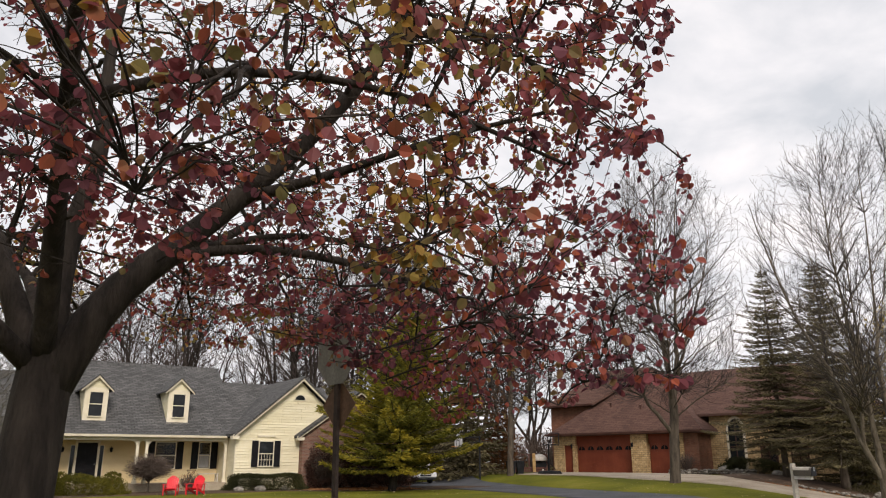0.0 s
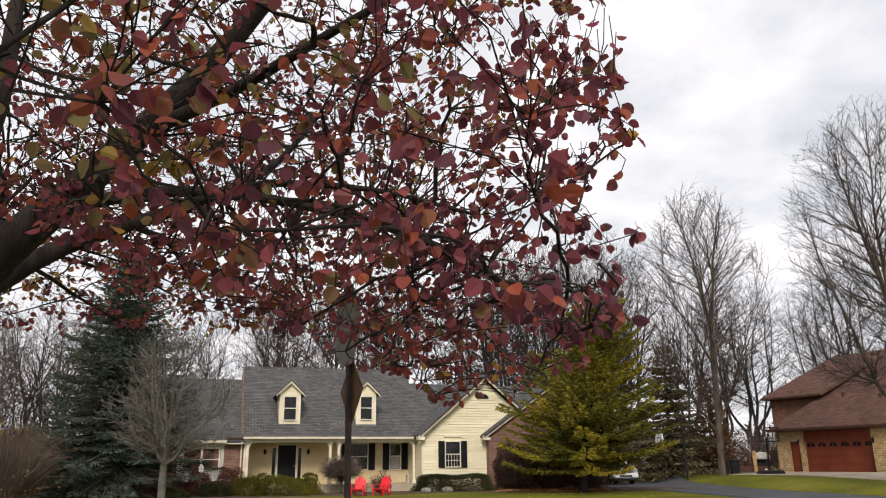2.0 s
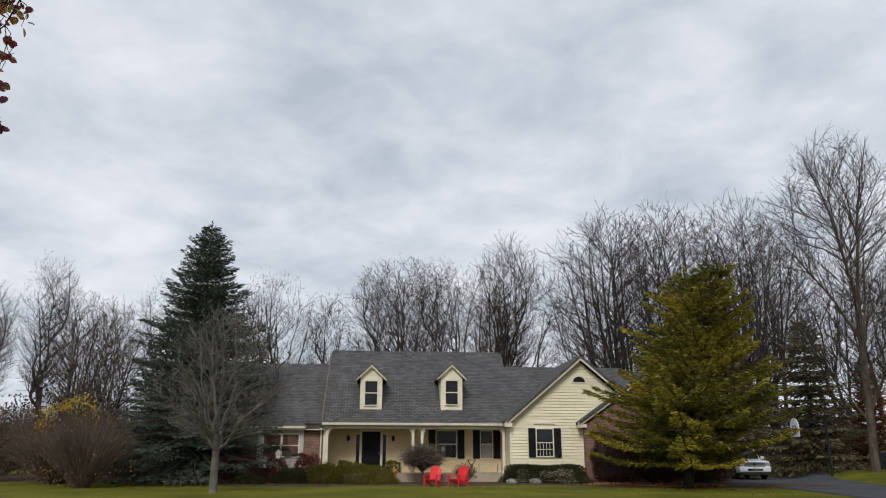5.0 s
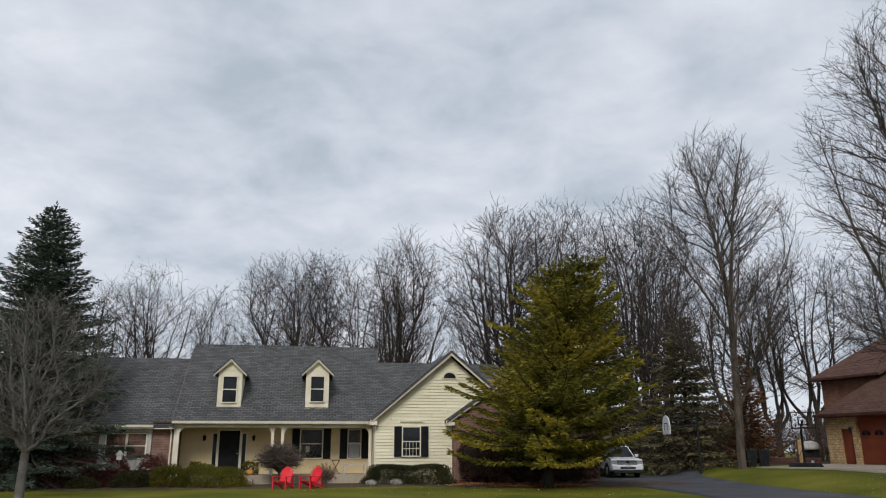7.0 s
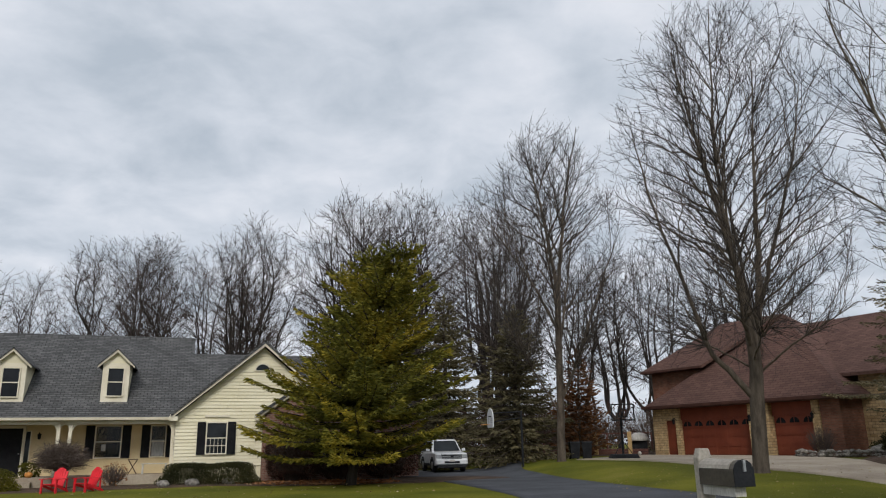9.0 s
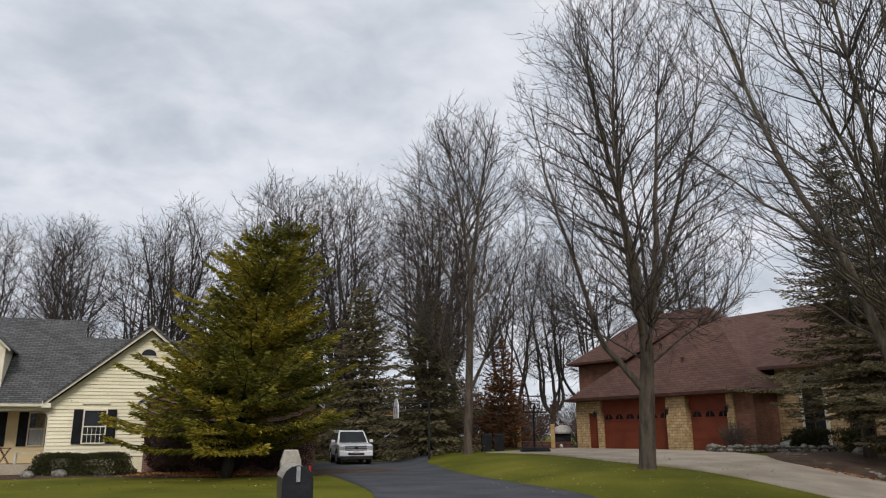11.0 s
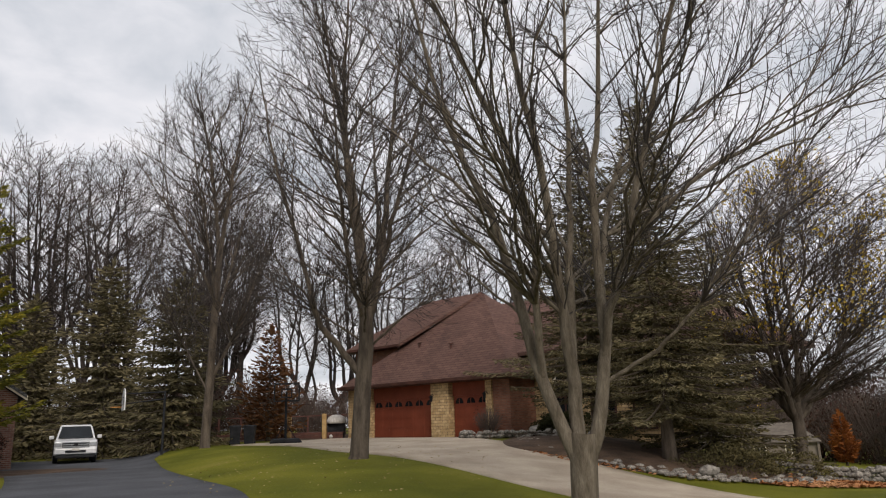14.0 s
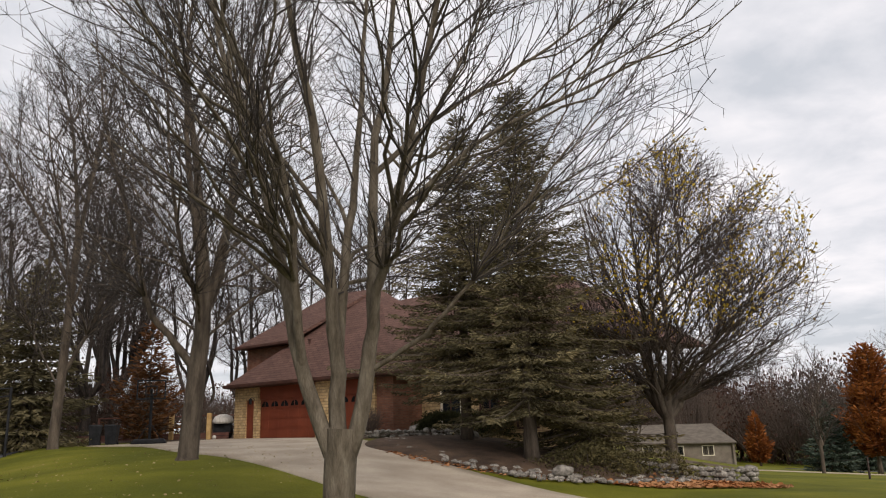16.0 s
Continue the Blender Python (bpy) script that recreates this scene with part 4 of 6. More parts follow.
def tubes(lines, widen=1.0):
    geo = Geo()
    for pts, rad, sides in lines:
        if sides == 2:
            geo.ribbon(pts, [r * widen * 1.25 for r in rad])
        else:
            geo.tube(pts, [r * widen for r in rad], sides, cap=False)
    return geo


def bare_tree(name, at, label, seed, bark, twig_mat, limbs=None, H=15.0, R=4.0, fork=2.5, stems=5, trunk_r=0.25, flare=0.62, env=None, turn=0.0, group="", leaf_mat=None, leaf_n=0, **kw):
    rng = random.Random(seed)
    env = env or [(fork * 1.15, 0.25 * R), (0.38 * H, 0.72 * R), (0.6 * H, R), (0.8 * H, 0.86 * R), (0.93 * H, 0.5 * R), (H, 0.12 * R)]
    thick, thin = grow(rng, limbs or vase(rng, fork, stems, H, R, trunk_r, flare), env, **kw)
    t = thing(name, Matrix.Translation((at[0], at[1], gz(*at))) @ Matrix.Rotation(turn, 4, "Z"), label, "tree", group)
    part("trunk", tubes(thick), bark, t, smooth=True, uv=False)
    part("crown", tubes(thin), twig_mat, t, uv=False)
    if leaf_mat:
        geo = Geo()
        high = [ln for ln in thin if ln[0][-1].z > env[-1][0] * 0.42 and noise.noise(ln[0][-1] * 0.5) > 0.02]
        for _ in range(leaf_n):
            pts = rng.choice(high)[0]
            leaf(geo, pts[-1].lerp(pts[-2], rng.random()), Vector((rng.gauss(0, 1), rng.gauss(0, 1), -0.6)), Vector((rng.gauss(0, 1), rng.gauss(0, 1), 1)), 0.085 * rng.uniform(0.7, 1.25))
        tagged(part("foliage", geo, leaf_mat, t, "sparse yellow leaves", uv=False), kind="stuff")
    return t


def spray(geo, p, d, L, w, rng):
    """A needled twig: two narrow crossed blades with a ragged edge."""
    d = d.normalized()
    s = d.orthogonal().normalized()
    s.rotate(Matrix.Rotation(rng.uniform(0, 3.14), 3, d))
    k = len(geo.v)
    m1, m2, e = p + d * L * 0.35, p + d * L * 0.7, p + d * L
    o = s * w
    geo.v += [tuple(p), tuple(m1 + o), tuple(m1 - o), tuple(m2 + o * 0.8), tuple(m2 - o * 0.8), tuple(e)]
    geo.f += [(k, k + 2, k + 1), (k + 1, k + 2, k + 4, k + 3), (k + 3, k + 4, k + 5)]


def conifer(name, at, label, seed, H, R, needles, trunk_r=0.2, low=0.05, whorls=30, per=9, droop=0.25, ragged=0.12, fill=26, size=0.34, gap=0.0, power=0.9, bark=None, group="", tilt=(0.0, 0.0), twin=0.0, vary=(0.72, 1.12)):
    rng = random.Random(seed)
    t = thing(name, Matrix.Translation((at[0], at[1], gz(*at))), label, "tree", group)
    wood, fol = Geo(), Geo()
    lean = Vector((tilt[0] + rng.gauss(0, 0.015), tilt[1] + rng.gauss(0, 0.015), 1))
    wood.tube([Vector((0, 0, -0.3)) + lean * (H * i / 8) for i in range(9)], [trunk_r * (1.25 if i == 0 else 1 - i / 8.4) for i in range(9)], 8)
    limbs = Geo()
    for i in range(whorls):
        s = low + (0.985 - low) * (i + rng.uniform(-0.3, 0.3)) / whorls
        s = min(0.985, max(low, s))
        z = H * s
        bump = 1 + ragged * math.sin(i * 2.4 + seed) + ragged * 0.8 * rng.uniform(-1, 1)
        reach = R * (1 - s) ** power * bump * (0.65 + 0.35 * min(1, (s - low) / 0.12 + 0.35)) + 0.12
        fork = Vector((0.93, 0.37, 0)) * twin * (1 if i % 2 else -1) * max(0.0, (s - 0.72) / 0.28)
        nb = max(4, int(per * (0.55 + 0.45 * reach / R)))
        a0 = rng.uniform(0, 6.28)
        for b in range(nb):
            if rng.random() < gap:
                continue
            a = a0 + 6.283 * b / nb + rng.uniform(-0.2, 0.2)
            L = reach * rng.uniform(*vary)
            rise = (0.35 * s - droop * (1 - s)) + rng.uniform(-0.08, 0.08)
            pts = []
            for k in range(6):
                q = k / 5
                zz = L * (rise * q - droop * 0.55 * q * q + 0.22 * q ** 3)
                pts.append(lean * z + fork + Vector((math.cos(a) * L * q, math.sin(a) * L * q, zz)))
            limbs.tube(pts, [max(0.006, (0.012 + 0.012 * L) * (1 - 0.85 * q / 5)) for q in range(6)], 4, cap=False)
            n = max(6, int(fill * L / 1.5))
            for k in range(n):
                q = 0.02 + 0.98 * (k + rng.random()) / n
                idx = min(4, int(q * 5))
                p = pts[idx].lerp(pts[idx + 1], q * 5 - idx)
                ax = (pts[idx + 1] - pts[idx]).normalized()
                side = Vector((-math.sin(a), math.cos(a), 0)) * (1 if k % 2 else -1)
                wide = (1 - q) * 0.28 * L + 0.12
                d = ax * rng.uniform(0.35, 1.0) + side * rng.uniform(0.25, 1.0) + Vector((0, 0, rng.uniform(-0.55, 0.22)))
                off = side * wide * rng.random() + Vector((0, 0, -0.12 * rng.random() * min(1.0, L)))
                spray(fol, p + off, d, size * rng.uniform(0.6, 1.25), size * 0.115 * rng.uniform(0.7, 1.3), rng)
    for k in range(24):
        spray(fol, lean * (H * (0.93 + 0.07 * rng.random())) + Vector((0.93, 0.37, 0)) * twin * rng.choice((-1, 1)), Vector((rng.gauss(0, 0.5), rng.gauss(0, 0.5), 1)), size, size * 0.15, rng)
    part("trunk", wood, bark or bark_m, t, smooth=True, uv=False)
    tagged(part("branch", limbs, bark or bark_m, t, uv=False), kind="stuff")
    part("crown", fol, needles, t, uv=False)
    return t


LEAF = [(0, 0), (0.36, 0.22), (0.47, 0.55), (0.32, 0.86), (0, 1.08), (-0.32, 0.86), (-0.47, 0.55), (-0.36, 0.22)]


def small_leaf(geo, p, d, nrm, L):
    """A small leaf seen from afar: a folded diamond."""
    d = d.normalized()
    s = d.cross(nrm)
    s = s.normalized() if s.length > 1e-4 else d.orthogonal()
    k = len(geo.v)
    m = p + d * L * 0.55
    geo.v += [tuple(p), tuple(m + s * L * 0.42), tuple(p + d * L * 1.1 - s.cross(d) * L * 0.2), tuple(m - s * L * 0.42)]
    geo.f += [(k, k + 1, k + 2), (k, k + 2, k + 3)]


def leaf(geo, p, d, nrm, L, fold=0.25):
    d = d.normalized()
    s = d.cross(nrm)
    s = s.normalized() if s.length > 1e-4 else d.orthogonal()
    up = s.cross(d)
    k = len(geo.v)
    for x, y in LEAF:
        q = p + L * (s * x + d * y + up * (abs(x) * fold - 0.18 * y * y))
        geo.v.append((q.x, q.y, q.z))
    geo.f += [(k, k + 1, k + 2), (k, k + 2, k + 3, k + 4), (k, k + 4, k + 5, k + 6), (k, k + 6, k + 7)]


# the red-leaved tree by the street
def pear_tree():
    rng = random.Random(11)
    bx, by = -3.22, 4.62
    t = thing("pear_tree", Matrix.Translation((bx, by, gz(bx, by))), "street tree with dark bark and burgundy and olive autumn leaves", "tree")
    limbs = [
        ([(0.0, 0.0, -0.2), (0.02, 0.0, 0.4), (0.06, 0.02, 1.3), (0.05, 0.1, 2.0), (0.03, 0.2, 2.5)], 0.25, 0.2),
        ([(0.05, 0.1, 1.95), (0.4, 0.25, 2.75), (0.85, 0.4, 3.25), (1.35, 0.5, 3.75), (1.95, 0.6, 4.4), (2.6, 0.65, 5.3), (2.9, 0.7, 6.2)], 0.18, 0.035),
        ([(0.03, 0.15, 2.2), (-0.05, 0.35, 3.2), (0.1, 0.4, 4.2), (0.05, 0.45, 5.2), (0.2, 0.5, 6.9)], 0.13, 0.03),
        ([(0.0, 0.1, 2.1), (-0.35, 0.1, 2.9), (-0.75, 0.1, 3.6), (-1.3, 0.0, 4.7), (-1.6, 0.0, 6.0)], 0.12, 0.03),
        ([(0.02, 0.1, 2.2), (0.3, -0.5, 3.1), (0.7, -1.3, 3.8), (1.1, -2.1, 4.4), (1.4, -2.8, 5.2)], 0.10, 0.025),
        ([(0.0, 0.15, 2.3), (0.2, 1.0, 3.1), (0.6, 1.9, 3.7), (1.0, 2.8, 4.4), (1.2, 3.4, 5.2)], 0.10, 0.025),
        ([(-0.02, 0.1, 2.2), (-0.6, 0.9, 3.0), (-1.4, 1.8, 3.6), (-2.2, 2.6, 4.3)], 0.09, 0.02),
        ([(-0.02, 0.05, 2.2), (-0.6, -0.8, 3.0), (-1.2, -1.7, 3.7), (-1.8, -2.6, 4.4)], 0.09, 0.02),
        ([(1.35, 0.5, 3.72), (2.2, 0.45, 3.95), (3.1, 0.3, 4.2), (4.0, 0.1, 4.35)], 0.06, 0.015),
        ([(0.85, 0.4, 3.2), (1.7, 0.5, 3.25), (2.7, 0.6, 3.05), (3.7, 0.5, 2.6), (4.25, 0.35, 2.1)], 0.055, 0.012),
        ([(0.7, -1.3, 3.75), (1.7, -1.3, 3.95), (2.8, -1.2, 3.85), (4.0, -0.9, 3.45)], 0.05, 0.012),
        ([(0.6, 1.9, 3.7), (1.6, 1.7, 3.75), (2.7, 1.5, 3.5), (3.6, 1.2, 3.1)], 0.05, 0.012),
    ]
    wood, twg = Geo(), Geo()
    nodes, nrad = [], []
    for pts, r0, r1 in limbs:
        P = [Vector(p) for p in resample(pts, 16)]
        R = [r0 + (r1 - r0) * (i / 15) ** 0.8 for i in range(16)]
        wood.tube(P, R, 9)
        for p, r in zip(P[4:], R[4:]):
            nodes.append(p), nrad.append(r)

    def target():
        q = math.sqrt(rng.uniform(0.04, 1.0))
        a = rng.uniform(0, 6.283)
        road = max(0.0, math.cos(a - 0.15)) ** 3
        r = q * (4.85 - 0.55 * min(1.0, max(0.0, math.sin(a) + 0.25) / 0.8))
        lo = 3.2 - 0.45 * max(0.0, -math.sin(a)) - (0.4 + 1.5 * road) * q ** 1.1 + (1.2 - 1.2 * road) * max(0.0, q - 0.86) / 0.14
        lo = max(1.92, lo)
        hi = 8.2 - (2.7 - 0.4 * road) * q * q
        return Vector((r * math.cos(a), r * math.sin(a), lo + (hi - lo) * rng.random() ** 1.15))

    twig_ends = []
    for count, r0, r1, steps, sides, geo, grow in ((210, 0.03, 0.009, 7, 5, wood, True), (1300, 0.011, 0.005, 5, 4, twg, True), (12000, 0.0055, 0.0025, 3, 3, twg, False)):
        arr = np.array([tuple(n) for n in nodes])
        fresh = []
        for _ in range(count):
            g_ = target()
            dv = arr - np.array(g_)
            cost = np.sqrt((dv ** 2).sum(1)) + np.where(arr[:, 2] > g_.z + 0.3, 0.7, 0.0)
            k = int(cost.argmin())
            p0 = Vector(arr[k])
            gap_v = g_ - p0
            if gap_v.length > 2.6 and not grow:
                continue
            out = Vector((p0.x, p0.y, 0.6)).normalized()
            c1 = p0 + gap_v * 0.4 + out * gap_v.length * 0.14 + Vector((rng.gauss(0, 0.06), rng.gauss(0, 0.06), 0.1 * gap_v.length))
            pts = []
            for i in range(steps + 1):
                u = i / steps
                q = p0 * (1 - u) ** 2 + c1 * 2 * u * (1 - u) + g_ * u * u
                pts.append(q + Vector((rng.gauss(0, 0.018), rng.gauss(0, 0.018), rng.gauss(0, 0.018))) * (0 < i < steps))
            ra = min(r0, max(r1 * 1.2, nrad[k] * 0.7))
            geo.tube(pts, [ra + (r1 - ra) * i / steps for i in range(steps + 1)], sides, cap=False)
            if grow:
                fresh += [(p, ra + (r1 - ra) * i / steps) for i, p in enumerate(pts) if i > 1]
            else:
                twig_ends.append(pts)
        nodes += [p for p, _ in fresh]
        nrad += [r for _, r in fresh]
    part("trunk", wood, bark_dark_m, t, smooth=True, uv=False)
    tagged(part("twig", twg, bark_dark_m, t, uv=False), kind="stuff")
    crown = Geo()
    for pts in twig_ends:
        out_q = math.hypot(pts[-1].x, pts[-1].y) / 5.6
        n = rng.choice((3, 4, 5, 7)) if out_q > 0.6 or pts[-1].z < 3.0 else rng.choice((1, 1, 2, 3))
        for i in range(n):
            u = rng.uniform(0.25, 1.0) * (len(pts) - 1)
            k = min(int(u), len(pts) - 2)
            p = pts[k].lerp(pts[k + 1], u - k)
            d = Vector((rng.gauss(0, 0.6), rng.gauss(0, 0.6), rng.uniform(-1.3, 0.1)))
            leaf(crown, p + d.normalized() * 0.02, d, Vector((rng.gauss(0, 1), rng.gauss(0, 1), rng.gauss(0, 1))), rng.uniform(0.040, 0.066))
    tagged(part("foliage", crown, pear_leaf_m, t, "burgundy, rust and olive leaves", uv=False), kind="stuff")


pear_tree()

# bare trees of the front lawns
bare_tree("bare_tree", (4.07, 49.2), "tall slender leafless maple at the edge of the drive", 21, bark_m, twig_grey_m, [
    ([(0, 0, -0.3), (0, 0, 0.4), (0.1, 0, 3.0), (0.2, 0, 6.8), (0.3, 0, 8.9)], 0.24, 0.14),
    ([(0.28, 0, 8.2), (0.0, 0.2, 10.5), (-0.6, 0.3, 14.2), (-1.5, 0.4, 17.4)], 0.11, 0.014),
    ([(0.3, 0, 8.5), (0.6, 0, 11.0), (1.0, 0, 14.0), (1.8, -0.2, 17.4)], 0.11, 0.014),
    ([(0.18, 0, 6.4), (-0.9, -0.2, 8.8), (-2.4, -0.3, 11.2), (-3.9, -0.4, 13.6)], 0.08, 0.012),
    ([(0.1, 0, 2.8), (1.0, 0.1, 4.8), (2.2, 0.2, 8.0), (3.6, 0.2, 11.5)], 0.09, 0.012),
    ([(0.2, 0, 5.4), (0.5, 0.9, 7.8), (0.9, 1.9, 11.0), (1.0, 2.5, 14.0)], 0.07, 0.012),
    ([(0.2, 0, 5.9), (0.2, -1.0, 8.2), (-0.2, -2.0, 11.5), (-0.4, -2.6, 14.5)], 0.07, 0.012),
    ([(0.05, 0, 2.3), (-1.2, 0.2, 4.5), (-2.6, 0.3, 7.2), (-3.2, 0.3, 9.5)], 0.05, 0.01)],
    env=[(3.4, 1.2), (5.5, 2.8), (7.5, 3.7), (11.0, 4.3), (14.0, 4.2), (16.0, 3.0), (17.9, 1.3)], n1=100, n2=650, n3=3600, n4=1, twig=0.85, r_twig=0.008, fine=2, clear=4.5)
bare_tree("bare_tree", (11.75, 39.45), "tall leafless maple with upswept limbs on the lawn", 33, bark_m, twig_grey_m, [
    ([(0.1, 0, -0.3), (0.15, 0, 0.4), (0.28, 0, 2.6), (0.37, 0, 3.7), (0.3, 0, 5.6)], 0.31, 0.2),
    ([(0.25, 0, 2.4), (-0.4, -0.1, 3.3), (-1.16, -0.2, 4.4), (-1.9, -0.3, 7.2), (-2.7, -0.4, 10.0), (-3.2, -0.4, 13.0)], 0.12, 0.014),
    ([(0.35, 0, 4.5), (0.2, 0.1, 6.6), (-0.25, 0.3, 9.6), (-0.8, 0.5, 13.0), (-1.3, 0.6, 16.5)], 0.17, 0.016),
    ([(0.3, 0, 5.2), (0.1, -0.3, 6.8), (-0.15, -0.6, 9.0), (-0.2, -0.9, 12.5), (0.1, -1.2, 17.2)], 0.13, 0.014),
    ([(0.36, 0, 4.1), (0.75, 0.2, 5.8), (1.0, 0.4, 8.0), (1.25, 0.6, 11.0), (1.7, 0.8, 15.8)], 0.16, 0.016),
    ([(0.7, 0.2, 5.5), (1.3, -0.4, 7.5), (2.2, -1.0, 10.5), (2.8, -1.4, 13.5)], 0.09, 0.012),
    ([(0.35, 0, 3.8), (0.6, 0.9, 5.2), (0.6, 1.9, 7.5), (0.4, 2.6, 11.0), (0.2, 3.0, 14.5)], 0.1, 0.012),
    ([(0.3, 0, 4.2), (0.0, -1.0, 5.5), (-0.2, -2.0, 8.0), (-0.4, -2.7, 12.0)], 0.09, 0.012),
    ([(0.4, 0, 3.3), (1.5, -0.3, 4.2), (2.8, -0.5, 5.0), (3.8, -0.6, 5.6)], 0.045, 0.01),
    ([(0.3, 0, 3.5), (-1.0, 0.3, 4.4), (-2.4, 0.6, 5.0), (-3.3, 0.8, 5.2)], 0.04, 0.01),
    ([(0.3, 0, 3.7), (0.5, -1.3, 4.5), (0.8, -2.6, 5.1)], 0.04, 0.01)],
    env=[(3.8, 2.4), (5.0, 3.9), (8.0, 4.5), (11.0, 4.5), (14.5, 4.3), (16.5, 3.0), (18.1, 1.6)], off=(0.25, 0), n1=130, n2=920, n3=4800, n4=2, twig=0.8, r_twig=0.006, fine=2, clear=4.4)
bare_tree("bare_tree", (16.68, 28.72), "large leafless maple with several pale stems from a low fork", 45, bark_pale_m, twig_grey_m, [
    ([(0.08, 0, -0.3), (0.08, 0, 0.3), (0.1, 0, 0.9), (0.13, 0, 1.4)], 0.225, 0.235),
    ([(0.02, 0, 0.95), (-0.2, 0.04, 1.5), (-0.46, 0.1, 2.25), (-0.8, 0.3, 3.62), (-1.12, 0.5, 5.08), (-1.53, 0.8, 6.2), (-2.1, 1.2, 8.0), (-2.6, 1.6, 10.5), (-3.0, 1.9, 12.8)], 0.125, 0.014),
    ([(-0.46, 0.1, 2.3), (-0.56, -0.15, 3.3), (-0.62, -0.6, 4.6), (-1.0, -1.1, 6.0), (-2.0, -1.7, 7.9), (-2.7, -2.1, 9.6)], 0.075, 0.012),
    ([(0.08, 0.03, 1.0), (0.03, 0.1, 2.0), (0.0, 0.1, 2.8), (-0.1, 0.05, 4.1), (-0.3, -0.1, 5.9), (-0.62, -0.3, 7.3), (-0.9, -0.5, 9.6), (-1.1, -0.7, 12.8)], 0.13, 0.014),
    ([(0.03, 0.1, 2.1), (0.12, 0.35, 3.7), (0.22, 0.6, 4.8), (0.35, 0.8, 6.5), (0.5, 1.1, 9.2), (0.6, 1.3, 13.2)], 0.09, 0.012),
    ([(0.18, 0, 0.95), (0.36, -0.06, 1.45), (0.52, -0.1, 2.3), (0.56, -0.1, 3.0), (0.55, 0, 4.1), (0.62, 0.1, 5.7), (0.85, 0.2, 7.2), (1.1, 0.3, 10.0), (1.3, 0.4, 13.8)], 0.13, 0.014),
    ([(0.54, -0.1, 2.4), (0.64, -0.3, 3.3), (0.88, -0.6, 4.2), (1.2, -1.0, 5.7), (1.55, -1.4, 7.2), (2.1, -1.9, 9.5), (2.5, -2.3, 11.8)], 0.085, 0.012),
    ([(0.56, -0.05, 3.2), (0.8, 0.5, 4.6), (1.3, 1.2, 6.2), (2.2, 1.9, 8.0), (3.0, 2.4, 10.4)], 0.07, 0.012),
    ([(0.52, -0.1, 2.2), (1.24, -0.4, 2.62), (1.7, -0.7, 3.05), (2.5, -1.1, 4.1), (3.4, -1.6, 5.2)], 0.042, 0.01),
    ([(0.95, -0.65, 4.4), (2.2, -0.8, 5.5), (3.8, -0.9, 6.3), (5.9, -0.9, 7.4)], 0.045, 0.01),
    ([(0.62, 0.1, 5.3), (1.8, 0.7, 6.6), (3.6, 1.0, 7.9), (5.4, 1.1, 9.4)], 0.05, 0.01)],
    env=[(3.6, 1.8), (4.6, 3.4), (5.6, 4.7), (6.6, 5.3), (8.3, 5.5), (10.7, 5.3), (13.0, 4.6), (15.0, 2.8), (16.0, 1.0)], off=(1.1, -0.2), n1=105, n2=1100, n3=5400, n4=2, twig=0.7, r_twig=0.0048, fine=3, clear=3.3, wide=0.7)
bare_tree("bare_tree", (27.25, 43.75), "round-headed bare tree with a few last yellow leaves", 57, bark_m, twig_m, H=12.2, R=4.9, fork=2.4, stems=10, trunk_r=0.24, flare=0.85,
          env=[(3.2, 2.0), (4.6, 4.2), (6.6, 5.0), (8.3, 4.6), (10.0, 3.4), (11.5, 1.7), (12.3, 0.6)], off=(0.85, -0.3), n1=170, n2=1200, n3=7500, n4=2, twig=0.75, r_twig=0.007, fine=2, leaf_mat=yellow_leaf_m, leaf_n=5000)
bare_tree("bare_tree", (-17.6, 26.7), "small pale grey leafless ornamental tree before the spruce", 64, silver_m, silver_m, H=7.0, R=2.7, fork=1.9, stems=8, trunk_r=0.16, flare=1.0,
          env=[(2.0, 1.6), (3.2, 2.7), (4.6, 2.6), (6.0, 1.7), (7.0, 0.6)], n1=70, n2=380, n3=1700, n4=2, twig=0.5, r_twig=0.008, fine=2, rise=-0.03, wide=1.0)
for i, (x, y, h) in enumerate(((-33.5, 31.5, 9.5), (-37.0, 36.0, 11.0), (-30.5, 36.5, 10.5), (-40.0, 29.0, 10.0))):
    bare_tree("bare_tree", (x, y), "slim pale-barked leafless tree at the wood's edge", 70 + i, bark_pale_m, twig_m, H=h, R=2.6, fork=h * 0.32, stems=4, trunk_r=0.13, flare=0.8, group="pale trees at the wood's edge",
              n1=50, n2=240, n3=1100, n4=1, twig=0.7, r_twig=0.009, fine=2, wide=1.0)


# evergreens
conifer("spruce", (22.0, 41.9), "tall dark spruce with bare lower limbs among stones", 3, 13.4, 4.1, spruce_dk_m, 0.24, 0.13, 44, 11, 0.3, 0.16, 125, 0.17, 0.1, power=0.8, vary=(0.6, 1.15))
conifer("spruce", (20.3, 45.3), "second tall dark spruce beside the drive", 4, 13.3, 4.7, spruce_dk_m, 0.22, 0.16, 40, 10, 0.3, 0.16, 120, 0.17, 0.08, power=0.95, vary=(0.6, 1.15))
conifer("spruce", (24.4, 44.2), "low spreading olive evergreen beside the spruces", 9, 5.0, 3.0, olive_m, 0.16, 0.03, 22, 10, 0.3, 0.2, 90, 0.18, power=0.7)
conifer("spruce", (-24.6, 32.2), "blue-green spruce at the end of the house", 6, 12.9, 4.8, spruce_m, 0.22, 0.04, 56, 11, 0.3, 0.08, 110, 0.21, power=0.78, vary=(0.72, 1.12))
